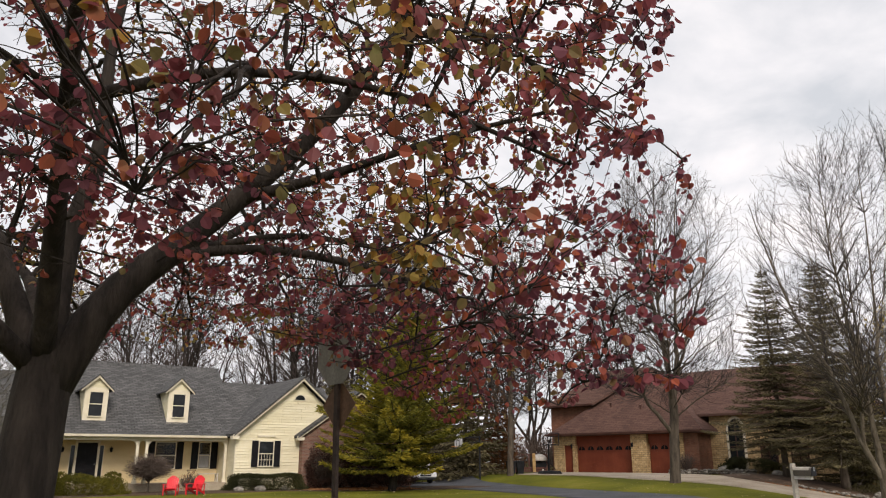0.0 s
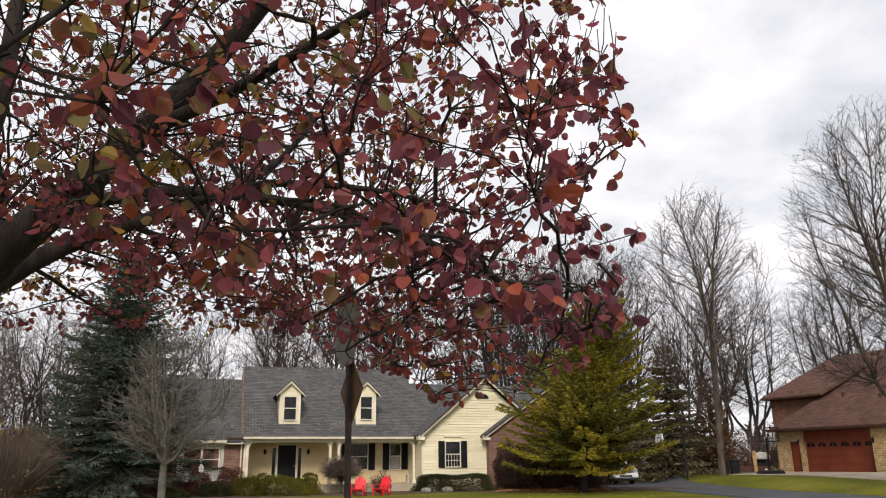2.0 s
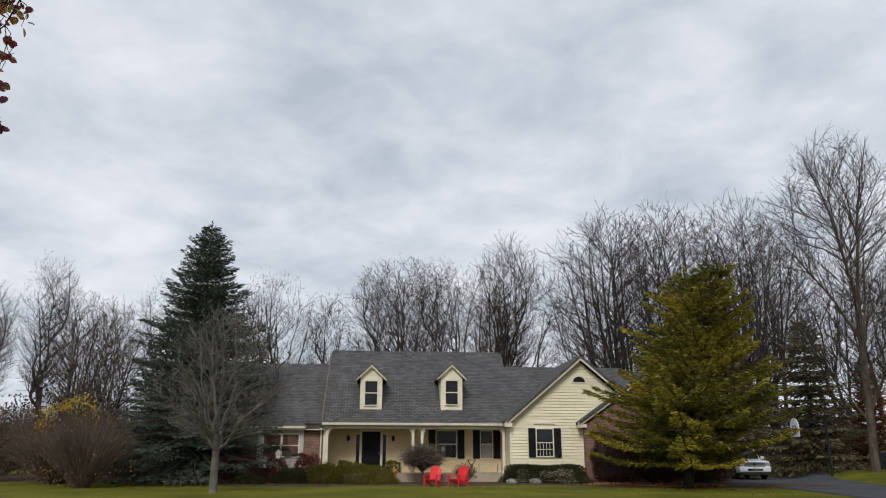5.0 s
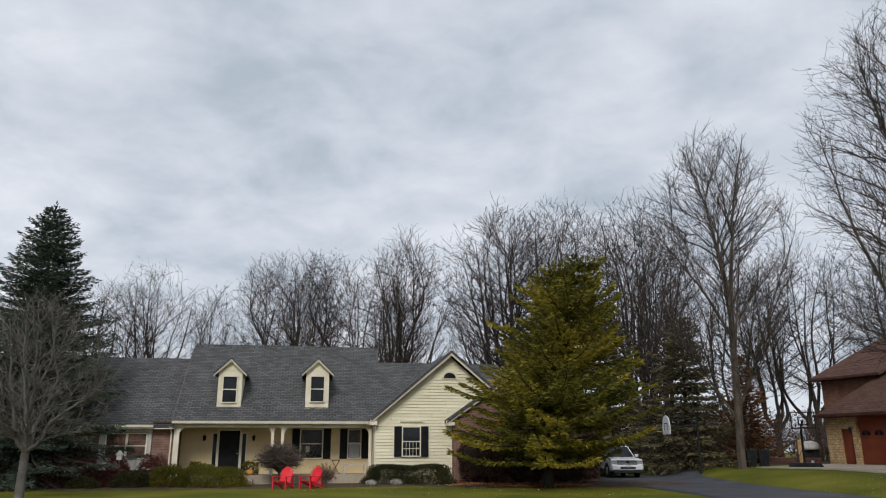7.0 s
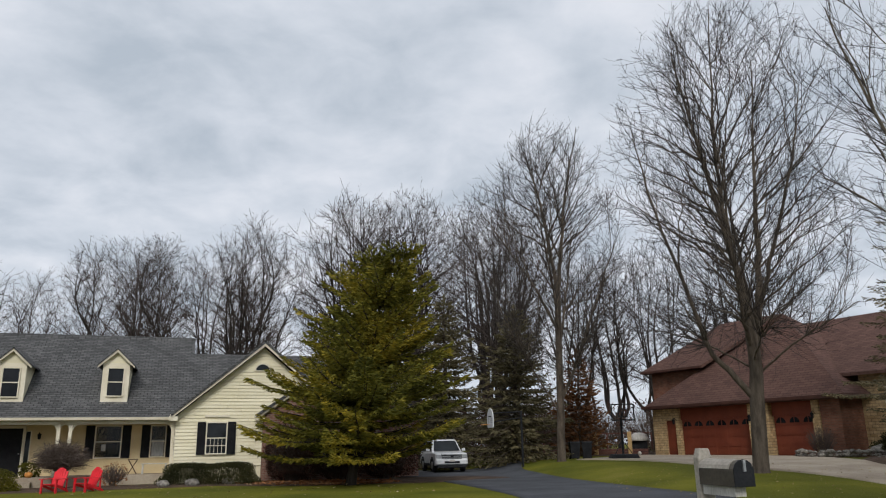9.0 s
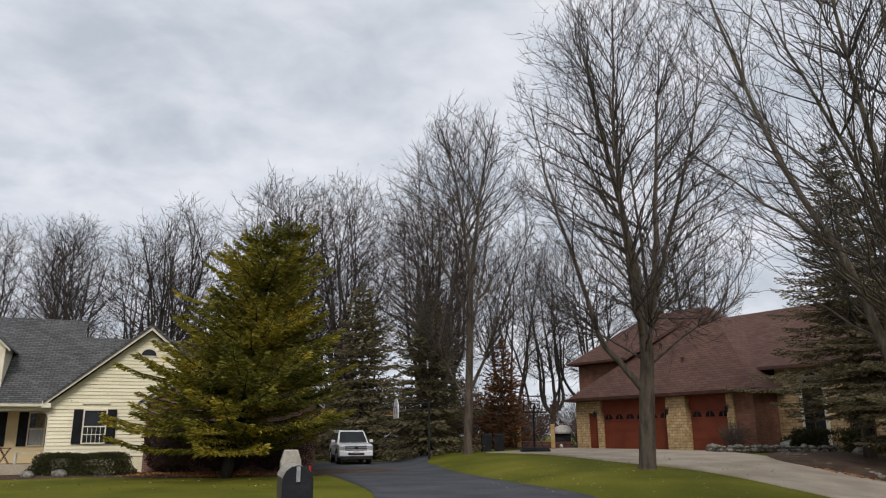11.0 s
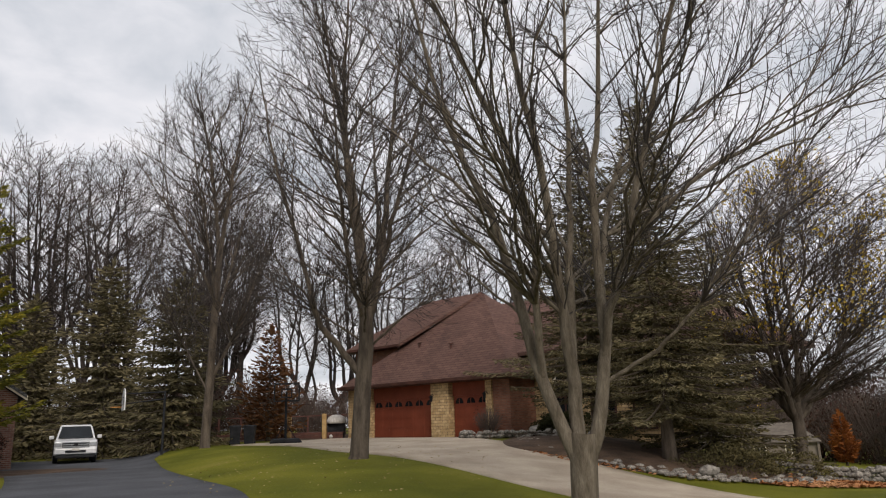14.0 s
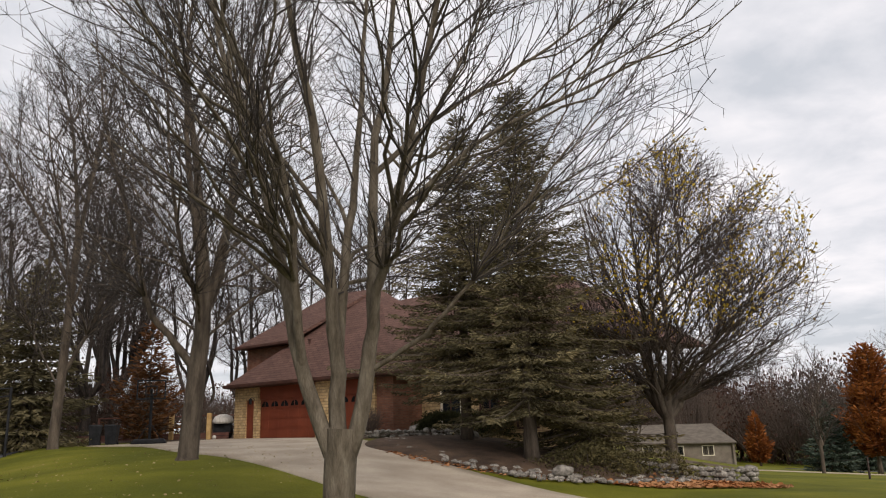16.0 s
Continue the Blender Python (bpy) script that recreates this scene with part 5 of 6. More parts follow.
conifer("evergreen", (-2.95, 38.9), "broad ragged evergreen with yellowing branch tips", 8, 9.6, 4.6, cedar_m, 0.2, 0.12, 30, 12, 0.12, 0.2, 210, 0.22, 0.12, power=0.62, tilt=(0.13, 0.05), twin=0.75, vary=(0.68, 1.04), bark=bark_dark_m)
for x, y, h, r, sd in ((1.2, 53.0, 8.6, 3.0, 14), (-3.6, 56.0, 10.5, 3.4, 15), (-8.5, 58.0, 9.0, 3.2, 17)):
    conifer("spruce", (x, y), "dark shaded spruce behind the driveway", sd, h, r, spruce_dk_m, 0.2, 0.04, 30, 10, 0.3, 0.2, 44, 0.34, power=0.75, group="spruces behind the driveway")
conifer("cedar", (4.1, 60.5), "rust-brown dying cedar behind the lawn", 18, 6.6, 2.1, rust_m, 0.14, 0.05, 22, 9, 0.0, 0.2, 24, 0.4)

# woods behind the houses: a few trees, copied
kinds, WOOD_H = [], (18.5, 20, 18, 19.5, 17)
for i, (h, cr, st, lo) in enumerate(zip(WOOD_H, (4.4, 5.4, 6.0, 3.2, 4.8), (5, 7, 8, 3, 6), (0.2, 0.13, 0.12, 0.34, 0.18))):
    kinds.append(bare_tree("bare_tree", (-30 + 9 * i, 78 + 2 * (i % 2)), "leafless woodland tree behind the house", 100 + i, bark_dark_m, twig_m, H=h, R=cr, fork=h * lo, stems=st, trunk_r=0.3, flare=0.85, group="bare woods",
                           n1=80, n2=340, n3=1300, n4=1, twig=0.9, r_twig=0.012, fine=2, wide=1.0, rise=0.0, clear=h * 0.3,
                           env=[(h * max(lo * 1.1, 0.28), 0.3 * cr), (0.42 * h, 0.75 * cr), (0.6 * h, cr), (0.8 * h, 0.95 * cr), (0.92 * h, 0.66 * cr), (h, 0.34 * cr)]))
rng = random.Random(77)
spots = []
for ring, (dist, n) in enumerate(((60, 19), (69, 18), (80, 10))):
    for i in range(n):
        a = radians(-90 + 118 * (i + rng.uniform(0.1, 0.9)) / n)
        d = dist + rng.uniform(-4, 4)
        x, y = 6 + d * math.sin(a), 8 + d * math.cos(a)
        hx, hy = x - 14.5, y - 62.5
        if 0 < x < 14 and i % 2:
            continue
        if abs(hx) < 12 and abs(hy) < 10 or x > 23:
            continue
        spots.append((x, y, ring))
spots += [(x, y, 1) for x, y in ((3.5, 75.0), (9.0, 80.0))]
for x, y, ring in spots:
    ki = rng.randrange(5)
    k = kinds[ki]
    top = float(np.interp(x, (-45, -35, -28, -20, -14, -6, 0, 6, 14), (12.8, 16.0, 16.9, 19.2, 20.2, 18.6, 16.4, 15.0, 15.0))) * math.hypot(x - 6, y - 9) / 57
    s = rng.uniform(0.9, 1.05) * top / (WOOD_H[ki] * 0.95)
    c = copy_thing(k, Matrix.Translation((x, y, gz(x, y) - 0.1)) @ Matrix.Rotation(rng.uniform(0, 6.28), 4, "Z") @ Matrix.Scale(s, 4))
    c.scale = (s, s, s * rng.uniform(0.92, 1.08))


# ---- shrubs and hedges ----
def bush(name, at, radii, material, label, seed, leaves=1500, size=0.06, stems=14, twiggy=False, group="", lift=0.0, category="shrub", flat=0.0):
    """A shrub: stems from one foot and a ragged head of small leaves, or of twigs alone."""
    rng = random.Random(seed)
    z0 = gz(at[0], at[1]) + lift
    t = thing(name, Matrix.Translation((at[0], at[1], z0)), label, category, group)
    wood, fol = Geo(), Geo()
    rx, ry, rz = radii
    n = stems * (26 if twiggy else 1)
    for i in range(n):
        a, r = rng.uniform(0, 6.283), math.sqrt(rng.random())
        e = Vector((rx * r * math.cos(a), ry * r * math.sin(a), rz * (1 + math.sqrt(max(0, 1 - r * r)) * rng.uniform(0.35, 0.98) * (1 if rng.random() < 0.75 else -0.5))))
        s = Vector((0.12 * rx * math.cos(a), 0.12 * ry * math.sin(a), -0.05))
        if twiggy and i > stems * 2:
            s = s.lerp(e, rng.uniform(0.25, 0.55)) + Vector((rng.gauss(0, 0.06), rng.gauss(0, 0.06), 0.05))
        c = s.lerp(e, 0.5) + Vector((0, 0, 0.12 * rz)) + Vector((rng.gauss(0, 0.05), rng.gauss(0, 0.05), 0))
        pts = [s * (1 - u) ** 2 + c * 2 * u * (1 - u) + e * u * u for u in (0, 0.33, 0.66, 1)]
        r0 = 0.014 if i < stems * 2 else 0.006
        if i < stems * 2:
            wood.tube(pts, [r0, r0 * 0.8, r0 * 0.6, r0 * 0.4], 3, cap=False)
        else:
            wood.ribbon(pts, [r0 * 1.3, r0, r0 * 0.8, r0 * 0.5])
    ph = [rng.uniform(0, 6.28) for _ in range(6)]
    for _ in range(leaves):
        d = Vector((rng.gauss(0, 1), rng.gauss(0, 1), rng.gauss(0, 1))).normalized()
        q = rng.uniform(0.72, 1.0) ** 0.6 * (1 + 0.10 * math.sin(5 * d.x + ph[0]) + 0.09 * math.sin(6 * d.y + ph[1]) + 0.06 * math.sin(9 * d.z + ph[2]))
        if flat:
            d2 = Vector([math.copysign(abs(c) ** flat, c) for c in d])
        else:
            d2 = d
        if twiggy or lift:
            p = Vector((rx * d2.x * q, ry * d2.y * q, rz * (1 + d2.z * q) * 0.98))
        else:
            d.z = abs(d.z)
            p = Vector((rx * d2.x * q, ry * d2.y * q, 2 * rz * abs(d2.z) * q))
        if p.z < 0.02:
            continue
        small_leaf(fol, p, d + Vector((rng.gauss(0, 0.7), rng.gauss(0, 0.7), rng.gauss(0, 0.5))), Vector((rng.gauss(0, 1), rng.gauss(0, 1), rng.gauss(0, 1))), size * rng.uniform(0.6, 1.3))
    part("stem", wood, brush_m, t, uv=False)
    if leaves:
        tagged(part("foliage", fol, material, t, uv=False), kind="stuff")
    return t


HM = house.matrix_basis


def hw_at(u, n):
    p = HM @ Vector((u, n, 0))
    return (p.x, p.y)


bush("boxwood", hw_at(-9.85, -0.5), (0.95, 0.8, 0.45), boxwood_m, "golden-green clipped boxwood beside the porch step", 201, 8000, 0.05, group="boxwoods")
bush("boxwood", hw_at(-8.15, -0.8), (1.75, 1.1, 0.45), boxwood_m, "broad golden-green clipped boxwood before the front door", 202, 17000, 0.05, group="boxwoods")


def twig_ball(at, label):
    """A clipped round head of bare twigs on one short stem."""
    rg = random.Random(204)
    t = thing("round_shrub", Matrix.Translation((at[0], at[1], gz(*at))), label, "shrub")
    wood, twg = Geo(), Geo()
    wood.tube([(0, 0, -0.1), (0.02, 0, 0.3), (0.0, 0.02, 0.62)], [0.06, 0.05, 0.045], 7)
    c0, arms = Vector((0, 0, 0.5)), []
    for i in range(46):
        a, q = i * 2.4, (i + 0.5) / 46
        d = Vector((math.cos(a) * math.sqrt(1 - (1 - 1.25 * q) ** 2), math.sin(a) * math.sqrt(1 - (1 - 1.25 * q) ** 2), 1 - 1.25 * q))
        e = Vector((d.x * 0.75, d.y * 0.72, 1.12 + d.z * 0.5))
        m = c0.lerp(e, 0.5) + Vector((rg.gauss(0, 0.05), rg.gauss(0, 0.05), 0.1))
        pts = [c0 * (1 - u) ** 2 + m * 2 * u * (1 - u) + e * u * u for u in (0, 0.25, 0.5, 0.75, 1)]
        wood.tube(pts, [0.022, 0.017, 0.013, 0.01, 0.006], 4, cap=False)
        arms.append(pts)
    for _ in range(3000):
        pts = rg.choice(arms)
        u = rg.uniform(1.2, 4.0)
        k = min(3, int(u))
        p = pts[k].lerp(pts[k + 1], u - k)
        d = Vector((rg.gauss(0, 1), rg.gauss(0, 1), rg.gauss(0.1, 0.9))).normalized()
        e = Vector((0, 0, 1.14)) + Vector((d.x * 1.4, d.y * 1.3, d.z * 0.88 if d.z > 0 else d.z * 0.6)) * rg.uniform(0.72, 1.04)
        if (e - p).length > 0.95:
            e = p + (e - p).normalized() * 0.95
        mid = p.lerp(e, 0.5) + Vector((rg.gauss(0, 0.04), rg.gauss(0, 0.04), rg.gauss(0.03, 0.04)))
        twg.ribbon([p, mid, e], [0.008, 0.006, 0.004])
    part("trunk", wood, bark_m, t, smooth=True, uv=False)
    tagged(part("twig", twg, brush_m, t, "dense brown twigs", uv=False), kind="stuff")


twig_ball(hw_at(-5.2, 0.0), "ball-shaped leafless shrub with dense brown twigs on a short stem")
bush("yew_hedge", hw_at(0.55, -1.0), (2.15, 0.7, 0.46), yew_m, "long dark clipped yew hedge under the window", 205, 30000, 0.046, 20, flat=0.85, category="hedge")
for i, (u, n, r, h) in enumerate(((-13.5, 0.35, 0.8, 0.62), (-12.15, 0.3, 0.66, 0.62), (-10.7, 0.25, 0.74, 0.68), (-14.8, 0.2, 0.9, 0.62))):
    bush("barberry", hw_at(u, n), (r, r * 0.85, h), barberry_m, "dark red-brown barberry under the bay window", 210 + i, 4200, 0.055, 16, group="barberries")
bush("juniper", hw_at(-11.4, -0.5), (0.8, 0.6, 0.35), yew_m, "low dark green juniper in the mulch", 216, 4500, 0.06)
bush("juniper", hw_at(-13.3, -0.6), (0.9, 0.6, 0.22), yew_m, "low dark green juniper in the mulch", 217, 4000, 0.06)
bush("brown_shrub", hw_at(3.9, -1.4), (1.25, 0.9, 1.2), winter_m, "tall dense brown shrub at the brick corner", 218, 9000, 0.055, 30, True)
bush("brown_shrub", hw_at(6.0, -1.6), (1.3, 0.9, 0.95), winter_m, "dense brown shrub under the evergreen", 219, 7000, 0.055, 24, True)
bush("brown_shrub", hw_at(8.2, -1.4), (1.3, 0.9, 0.9), winter_m, "dense brown shrub under the evergreen", 220, 6500, 0.055, 24, True)
bush("dry_shrub", hw_at(-3.2, -0.2), (0.65, 0.5, 0.5), rustfall_m, "small dry shrub with tan seed heads", 221, 260, 0.06, 16, True)
bush("potted_grass", hw_at(-9.0, 1.55), (0.34, 0.34, 0.34), boxwood_m, "yellow-green ornamental grass beside the front door", 222, 420, 0.1, lift=0.32, category="plant")
bush("potted_grass", hw_at(-6.6, 1.55), (0.34, 0.34, 0.34), boxwood_m, "yellow-green ornamental grass beside the front door", 223, 420, 0.1, lift=0.32, category="plant")
GM = lodge.matrix_basis


def gw_at(u, n):
    p = GM @ Vector((u, n, 0))
    return (p.x, p.y)


bush("yew_hedge", gw_at(13.6, 0.9), (2.4, 0.8, 0.5), yew_m, "dark clipped hedge before the stone entry", 224, 16000, 0.07, 20, flat=0.6, category="hedge")
bush("bare_shrub", gw_at(9.6, -1.0), (0.8, 0.7, 0.8), winter_m, "bare twiggy shrub in the stone-ringed bed", 225, 120, 0.05, 16, True)
bush("low_juniper", (23.6, 41.2), (2.0, 1.2, 0.4), olive_m, "low olive juniper spreading over stones", 226, 3000, 0.07)
bush("low_juniper", (25.6, 42.0), (1.6, 1.1, 0.45), olive_m, "low grey-green juniper beside the tree", 227, 2400, 0.07)
thick_spots = ((-25.0, 26.5, 2.2, 1.7, tan_m, "tan shrub with dry leaves at the wood's edge"), (-29.0, 28.0, 2.6, 1.5, tan_m, "tan thicket at the wood's edge"),
               (-31.5, 33.4, 3.0, 2.0, tan_m, "tan thicket with dry leaves at the wood's edge"), (-28.5, 33.5, 2.8, 2.0, tan_m, "brown thicket beside the spruce"),
               (-35.0, 27.0, 3.2, 2.2, tan_m, "brown thicket at the wood's edge"), (-36.5, 33.5, 3.4, 2.6, tan_m, "tall brown thicket at the wood's edge"),
               (-31.0, 40.5, 3.2, 2.4, winter_m, "brown thicket behind the spruce"))
for i, (x, y, r, h, m_, lb) in enumerate(thick_spots):
    bush("thicket", (x, y), (r, r * 0.9, h), m_, lb, 230 + i, 900, 0.085, 64, True, group="thickets")
bush("orange_shrub", (-32.0, 30.4), (1.7, 1.4, 2.2), yellow_leaf_m, "tall shrub with bright orange-yellow autumn leaves", 240, 1500, 0.12, 24, True)

# brown undergrowth below the woods, copied from two clumps
under = [bush("undergrowth", (-22 + 6 * i, 62), (3.4, 3.0, 2.0), winter_m, "brown leafless undergrowth below the woods", 250 + i, 800, 0.14, 40, True, group="undergrowth") for i in range(2)]
rng = random.Random(5)
for i in range(56):
    a = radians(-92 + 122 * (i + rng.random()) / 56)
    d = rng.uniform(54, 76)
    x, y = 6 + d * math.sin(a), 8 + d * math.cos(a)
    hp = GM.inverted() @ Vector((x, y, 0))
    lp = HM.inverted() @ Vector((x, y, 0))
    if x > 24 or -1.5 < x < 9.5 and 56 < y < 68.5 or -5 < hp.x < 21 and -6 < hp.y < 16 or -19 < lp.x < 13 and -4 < lp.y < 14:
        continue
    s = rng.uniform(0.8, 1.5)
    c = copy_thing(under[i % 2], Matrix.Translation((x, y, gz(x, y) - 0.05)) @ Matrix.Rotation(rng.uniform(0, 6.28), 4, "Z"))
    c.scale = (s, s, s * rng.uniform(0.8, 1.3))


for i, (x, y, k) in enumerate(((1.0, 70.5, 0.8), (5.0, 70.0, 0.8), (8.6, 72.5, 0.9), (12.0, 77.0, 1.0))):
    c = copy_thing(under[i % 2], Matrix.Translation((x, y, gz(x, y) - 0.05)) @ Matrix.Rotation(1.3 * i, 4, "Z"))
    c.scale = (k, k, k * 1.2)


for i in range(26):
    a = radians(-78 + 92 * (i + rng.random()) / 26)
    d = rng.uniform(84, 92)
    x, y = 6 + d * math.sin(a), 8 + d * math.cos(a)
    c = copy_thing(under[i % 2], Matrix.Translation((x, y, gz(x, y) - 0.05)) @ Matrix.Rotation(rng.uniform(0, 6.28), 4, "Z"))
    c.scale = (1.5, 1.5, rng.uniform(0.9, 1.3))


# ---- parked car ----
def suv():
    d = Vector((0.46, -0.89))
    m = Matrix.Translation((-2.46, 51.0, gz(-2.46, 51.0) + 0.04)) @ Matrix.Rotation(math.atan2(d.y, d.x), 4, "Z")
    car = thing("suv", m, "white boxy SUV with black grille parked on the driveway", "car")
    car.scale = (0.95, 0.95, 0.95)
    side = [(-2.15, 0.42), (-2.2, 0.75), (-2.12, 1.02), (0.95, 1.04), (1.2, 1.06), (2.08, 0.98), (2.2, 0.86), (2.22, 0.45), (2.1, 0.34), (-2.05, 0.34)]
    body = part("body", Geo().prism(side, "y", -0.89, 0.89), carwhite_m, car, "white painted body", bevel=0.07)
    g1 = Geo()
    lo = [(-2.12, -0.84), (1.02, -0.84), (1.02, 0.84), (-2.12, 0.84)]
    hi = [(-1.92, -0.68), (0.32, -0.68), (0.32, 0.68), (-1.92, 0.68)]
    for a in range(4):
        b = (a + 1) % 4
        g1.face((*lo[a], 1.03), (*lo[b], 1.03), (*hi[b], 1.66), (*hi[a], 1.66))
    g1.face(*[(*p, 1.66) for p in hi])
    part("cabin", g1, carwhite_m, car, bevel=0.05)
    part("roof", Geo().prism([(-1.98, 1.66), (0.3, 1.66), (0.2, 1.72), (-1.9, 1.73)], "y", -0.66, 0.66), carwhite_m, car, bevel=0.03)

    def quad(p, q, r, s, off):
        geo = Geo()
        n = (Vector(q) - Vector(p)).cross(Vector(s) - Vector(p)).normalized() * off
        geo.face(*[Vector(c) + n for c in (p, q, r, s)])
        return geo
    part("windscreen", quad((1.0, -0.74, 1.09), (1.0, 0.74, 1.09), (0.38, 0.61, 1.62), (0.38, -0.61, 1.62), 0.035), pane_m, car)
    part("rear_window", quad((-2.12, 0.7, 1.1), (-2.12, -0.7, 1.1), (-1.94, -0.6, 1.6), (-1.94, 0.6, 1.6), 0.03), pane_m, car)
    for s in (-1, 1):
        for x0, x1, x2, x3 in ((-0.55, 0.72, 0.24, -0.5), (-1.35, -0.62, -0.57, -1.32), (-2.0, -1.42, -1.39, -1.84)):
            p = [(x0, s * 0.81, 1.1), (x1, s * 0.81, 1.1), (x2, s * 0.69, 1.6), (x3, s * 0.69, 1.6)]
            part("side_window", quad(*(p if s < 0 else (p[1], p[0], p[3], p[2])), 0.03), pane_m, car)
        mi = part("mirror", Geo().box(0.62, 0.78, s * 1.02 - 0.1, s * 1.02 + 0.1, 1.08, 1.24), carwhite_m, car, bevel=0.03)
        part("mirror_arm", Geo().box(0.66, 0.72, min(s * 0.84, s * 0.95), max(s * 0.84, s * 0.95), 1.1, 1.14), plastic_m, mi)
        part("headlight", Geo().box(2.02, 2.225, s * 0.72 - 0.14, s * 0.72 + 0.14, 0.74, 0.93), chrome_m, car, "clear headlight", bevel=0.02)
        part("fog_light", Geo().box(2.1, 2.235, s * 0.7 - 0.07, s * 0.7 + 0.07, 0.5, 0.6), chrome_m, car)
        part("roof_rail", Geo().tube([(-1.7, s * 0.58, 1.74), (-1.65, s * 0.58, 1.8), (0.05, s * 0.58, 1.79), (0.1, s * 0.58, 1.72)], [0.018] * 4, 6), plastic_m, car)
        part("door_handle", Geo().box(-0.4, -0.22, s * 0.9 - 0.02, s * 0.9 + 0.02, 0.94, 0.97), chrome_m, car)
        part("sill", Geo().box(-1.0, 0.95, s * 0.9 - 0.03, s * 0.9 + 0.03, 0.34, 0.46), plastic_m, car)
        for x in (-1.32, 1.32):
            arch_g = Geo().tube([(x + 0.42 * math.cos(a), s * 0.9, 0.36 + 0.42 * math.sin(a)) for a in np.linspace(0.05, math.pi - 0.05, 10)], [0.035] * 10, 5)
            part("wheel_arch", arch_g, plastic_m, car)
            w = part("wheel", Geo().tube([(x, s * 0.7, 0.36), (x, s * 0.905, 0.36)], [0.36, 0.36], 20), rubber_m, car, "black tyre with alloy rim", bevel=0.03)
            part("rim", Geo().tube([(x, s * 0.88, 0.36), (x, s * 0.925, 0.36)], [0.23, 0.2], 16), chrome_m, w, "alloy rim")
    gr = part("grille", Geo().box(2.1, 2.23, -0.56, 0.56, 0.7, 0.94), plastic_m, car, "black grille with chrome bars")
    for z in (0.74, 0.83, 0.92):
        part("grille_bar", Geo().box(2.2, 2.25, -0.54, 0.54, z - 0.02, z + 0.02), chrome_m, gr)
    part("badge", Geo().lathe([(0.0, -0.01), (0.08, -0.01), (0.08, 0.01), (0.0, 0.01)], 12), plastic_m, gr, "dark oval badge", m=Matrix.Translation((2.25, 0, 0.83)) @ Matrix.Rotation(math.pi / 2, 4, "Y"))
    part("bumper", Geo().prism([(2.1, 0.36), (2.3, 0.42), (2.3, 0.66), (2.1, 0.7)], "y", -0.86, 0.86), carwhite_m, car, bevel=0.04)
    part("air_intake", Geo().box(2.2, 2.31, -0.42, 0.42, 0.47, 0.58), plastic_m, car)
    part("skid_plate", Geo().box(1.9, 2.24, -0.8, 0.8, 0.24, 0.36), plastic_m, car, bevel=0.03)
    part("number_plate", Geo().box(2.305, 2.32, -0.15, 0.15, 0.56, 0.66), whitewood_m, car)


suv()


# ---- red garden chairs ----
def adirondack():
    c = thing("adirondack_chair", Matrix(), "bright red slatted plastic garden chair on the lawn", "chair", "red garden chairs")
    for i in range(7):
        y = 0.30 - i * 0.095
        part("seat_slat", Geo().box(-0.27, 0.27, y - 0.04, y + 0.04, 0.355 - 0.02 * i, 0.38 - 0.02 * i), red_m, c)
    for i in range(6):
        x = (i - 2.5) * 0.092
        top = 1.02 - 0.022 * abs(i - 2.5) ** 2
        fan = 1 + 0.16
        geo = Geo()
        dl, dr = (0.03, 0.0) if i < 2 else (0.0, 0.03) if i > 3 else (0.0, 0.0)
        p = [(x - 0.043, -0.26, 0.24), (x + 0.043, -0.26, 0.24), (x * fan + 0.05, -0.52, top - dr), (x * fan - 0.05, -0.52, top - dl)]
        geo.face(*p)
        geo.face(*[(a, b - 0.025, z) for a, b, z in reversed(p)])
        for k in range(4):
            a, b = p[k], p[(k + 1) % 4]
            geo.face(a, (a[0], a[1] - 0.025, a[2]), (b[0], b[1] - 0.025, b[2]), b)
        part("back_slat", geo, red_m, c)
    part("back_rail", Geo().box(-0.3, 0.3, -0.50, -0.46, 0.62, 0.7), red_m, c)
    for s in (-1, 1):
        part("armrest", Geo().prism([(s * 0.28, 0.42), (s * 0.43, 0.42), (s * 0.41, -0.5), (s * 0.3, -0.5)], "z", 0.56, 0.585), red_m, c, bevel=0.01)
        part("front_leg", Geo().box(s * 0.33 - 0.025, s * 0.33 + 0.025, 0.28, 0.38, 0.0, 0.56), red_m, c)
        part("back_leg", Geo().prism([(0.36, 0.37), (0.36, 0.28), (-0.62, 0.0), (-0.7, 0.0), (-0.55, 0.14)], "x", s * 0.29 - 0.015, s * 0.29 + 0.015), red_m, c)
        part("arm_support", Geo().box(s * 0.34 - 0.02, s * 0.34 + 0.02, -0.46, -0.4, 0.15, 0.56), red_m, c)
    return c


chair = adirondack()
cpos = hw_at(-4.95, -3.4)
chair.matrix_basis = Matrix.Translation((cpos[0], cpos[1], gz(*cpos))) @ Matrix.Rotation(radians(-80 - 90), 4, "Z")
cpos = hw_at(-3.85, -3.4)
chair.scale = (0.84, 0.84, 0.86)
copy_thing(chair, Matrix.Translation((cpos[0], cpos[1], gz(*cpos))) @ Matrix.Rotation(radians(-100 - 90), 4, "Z"))

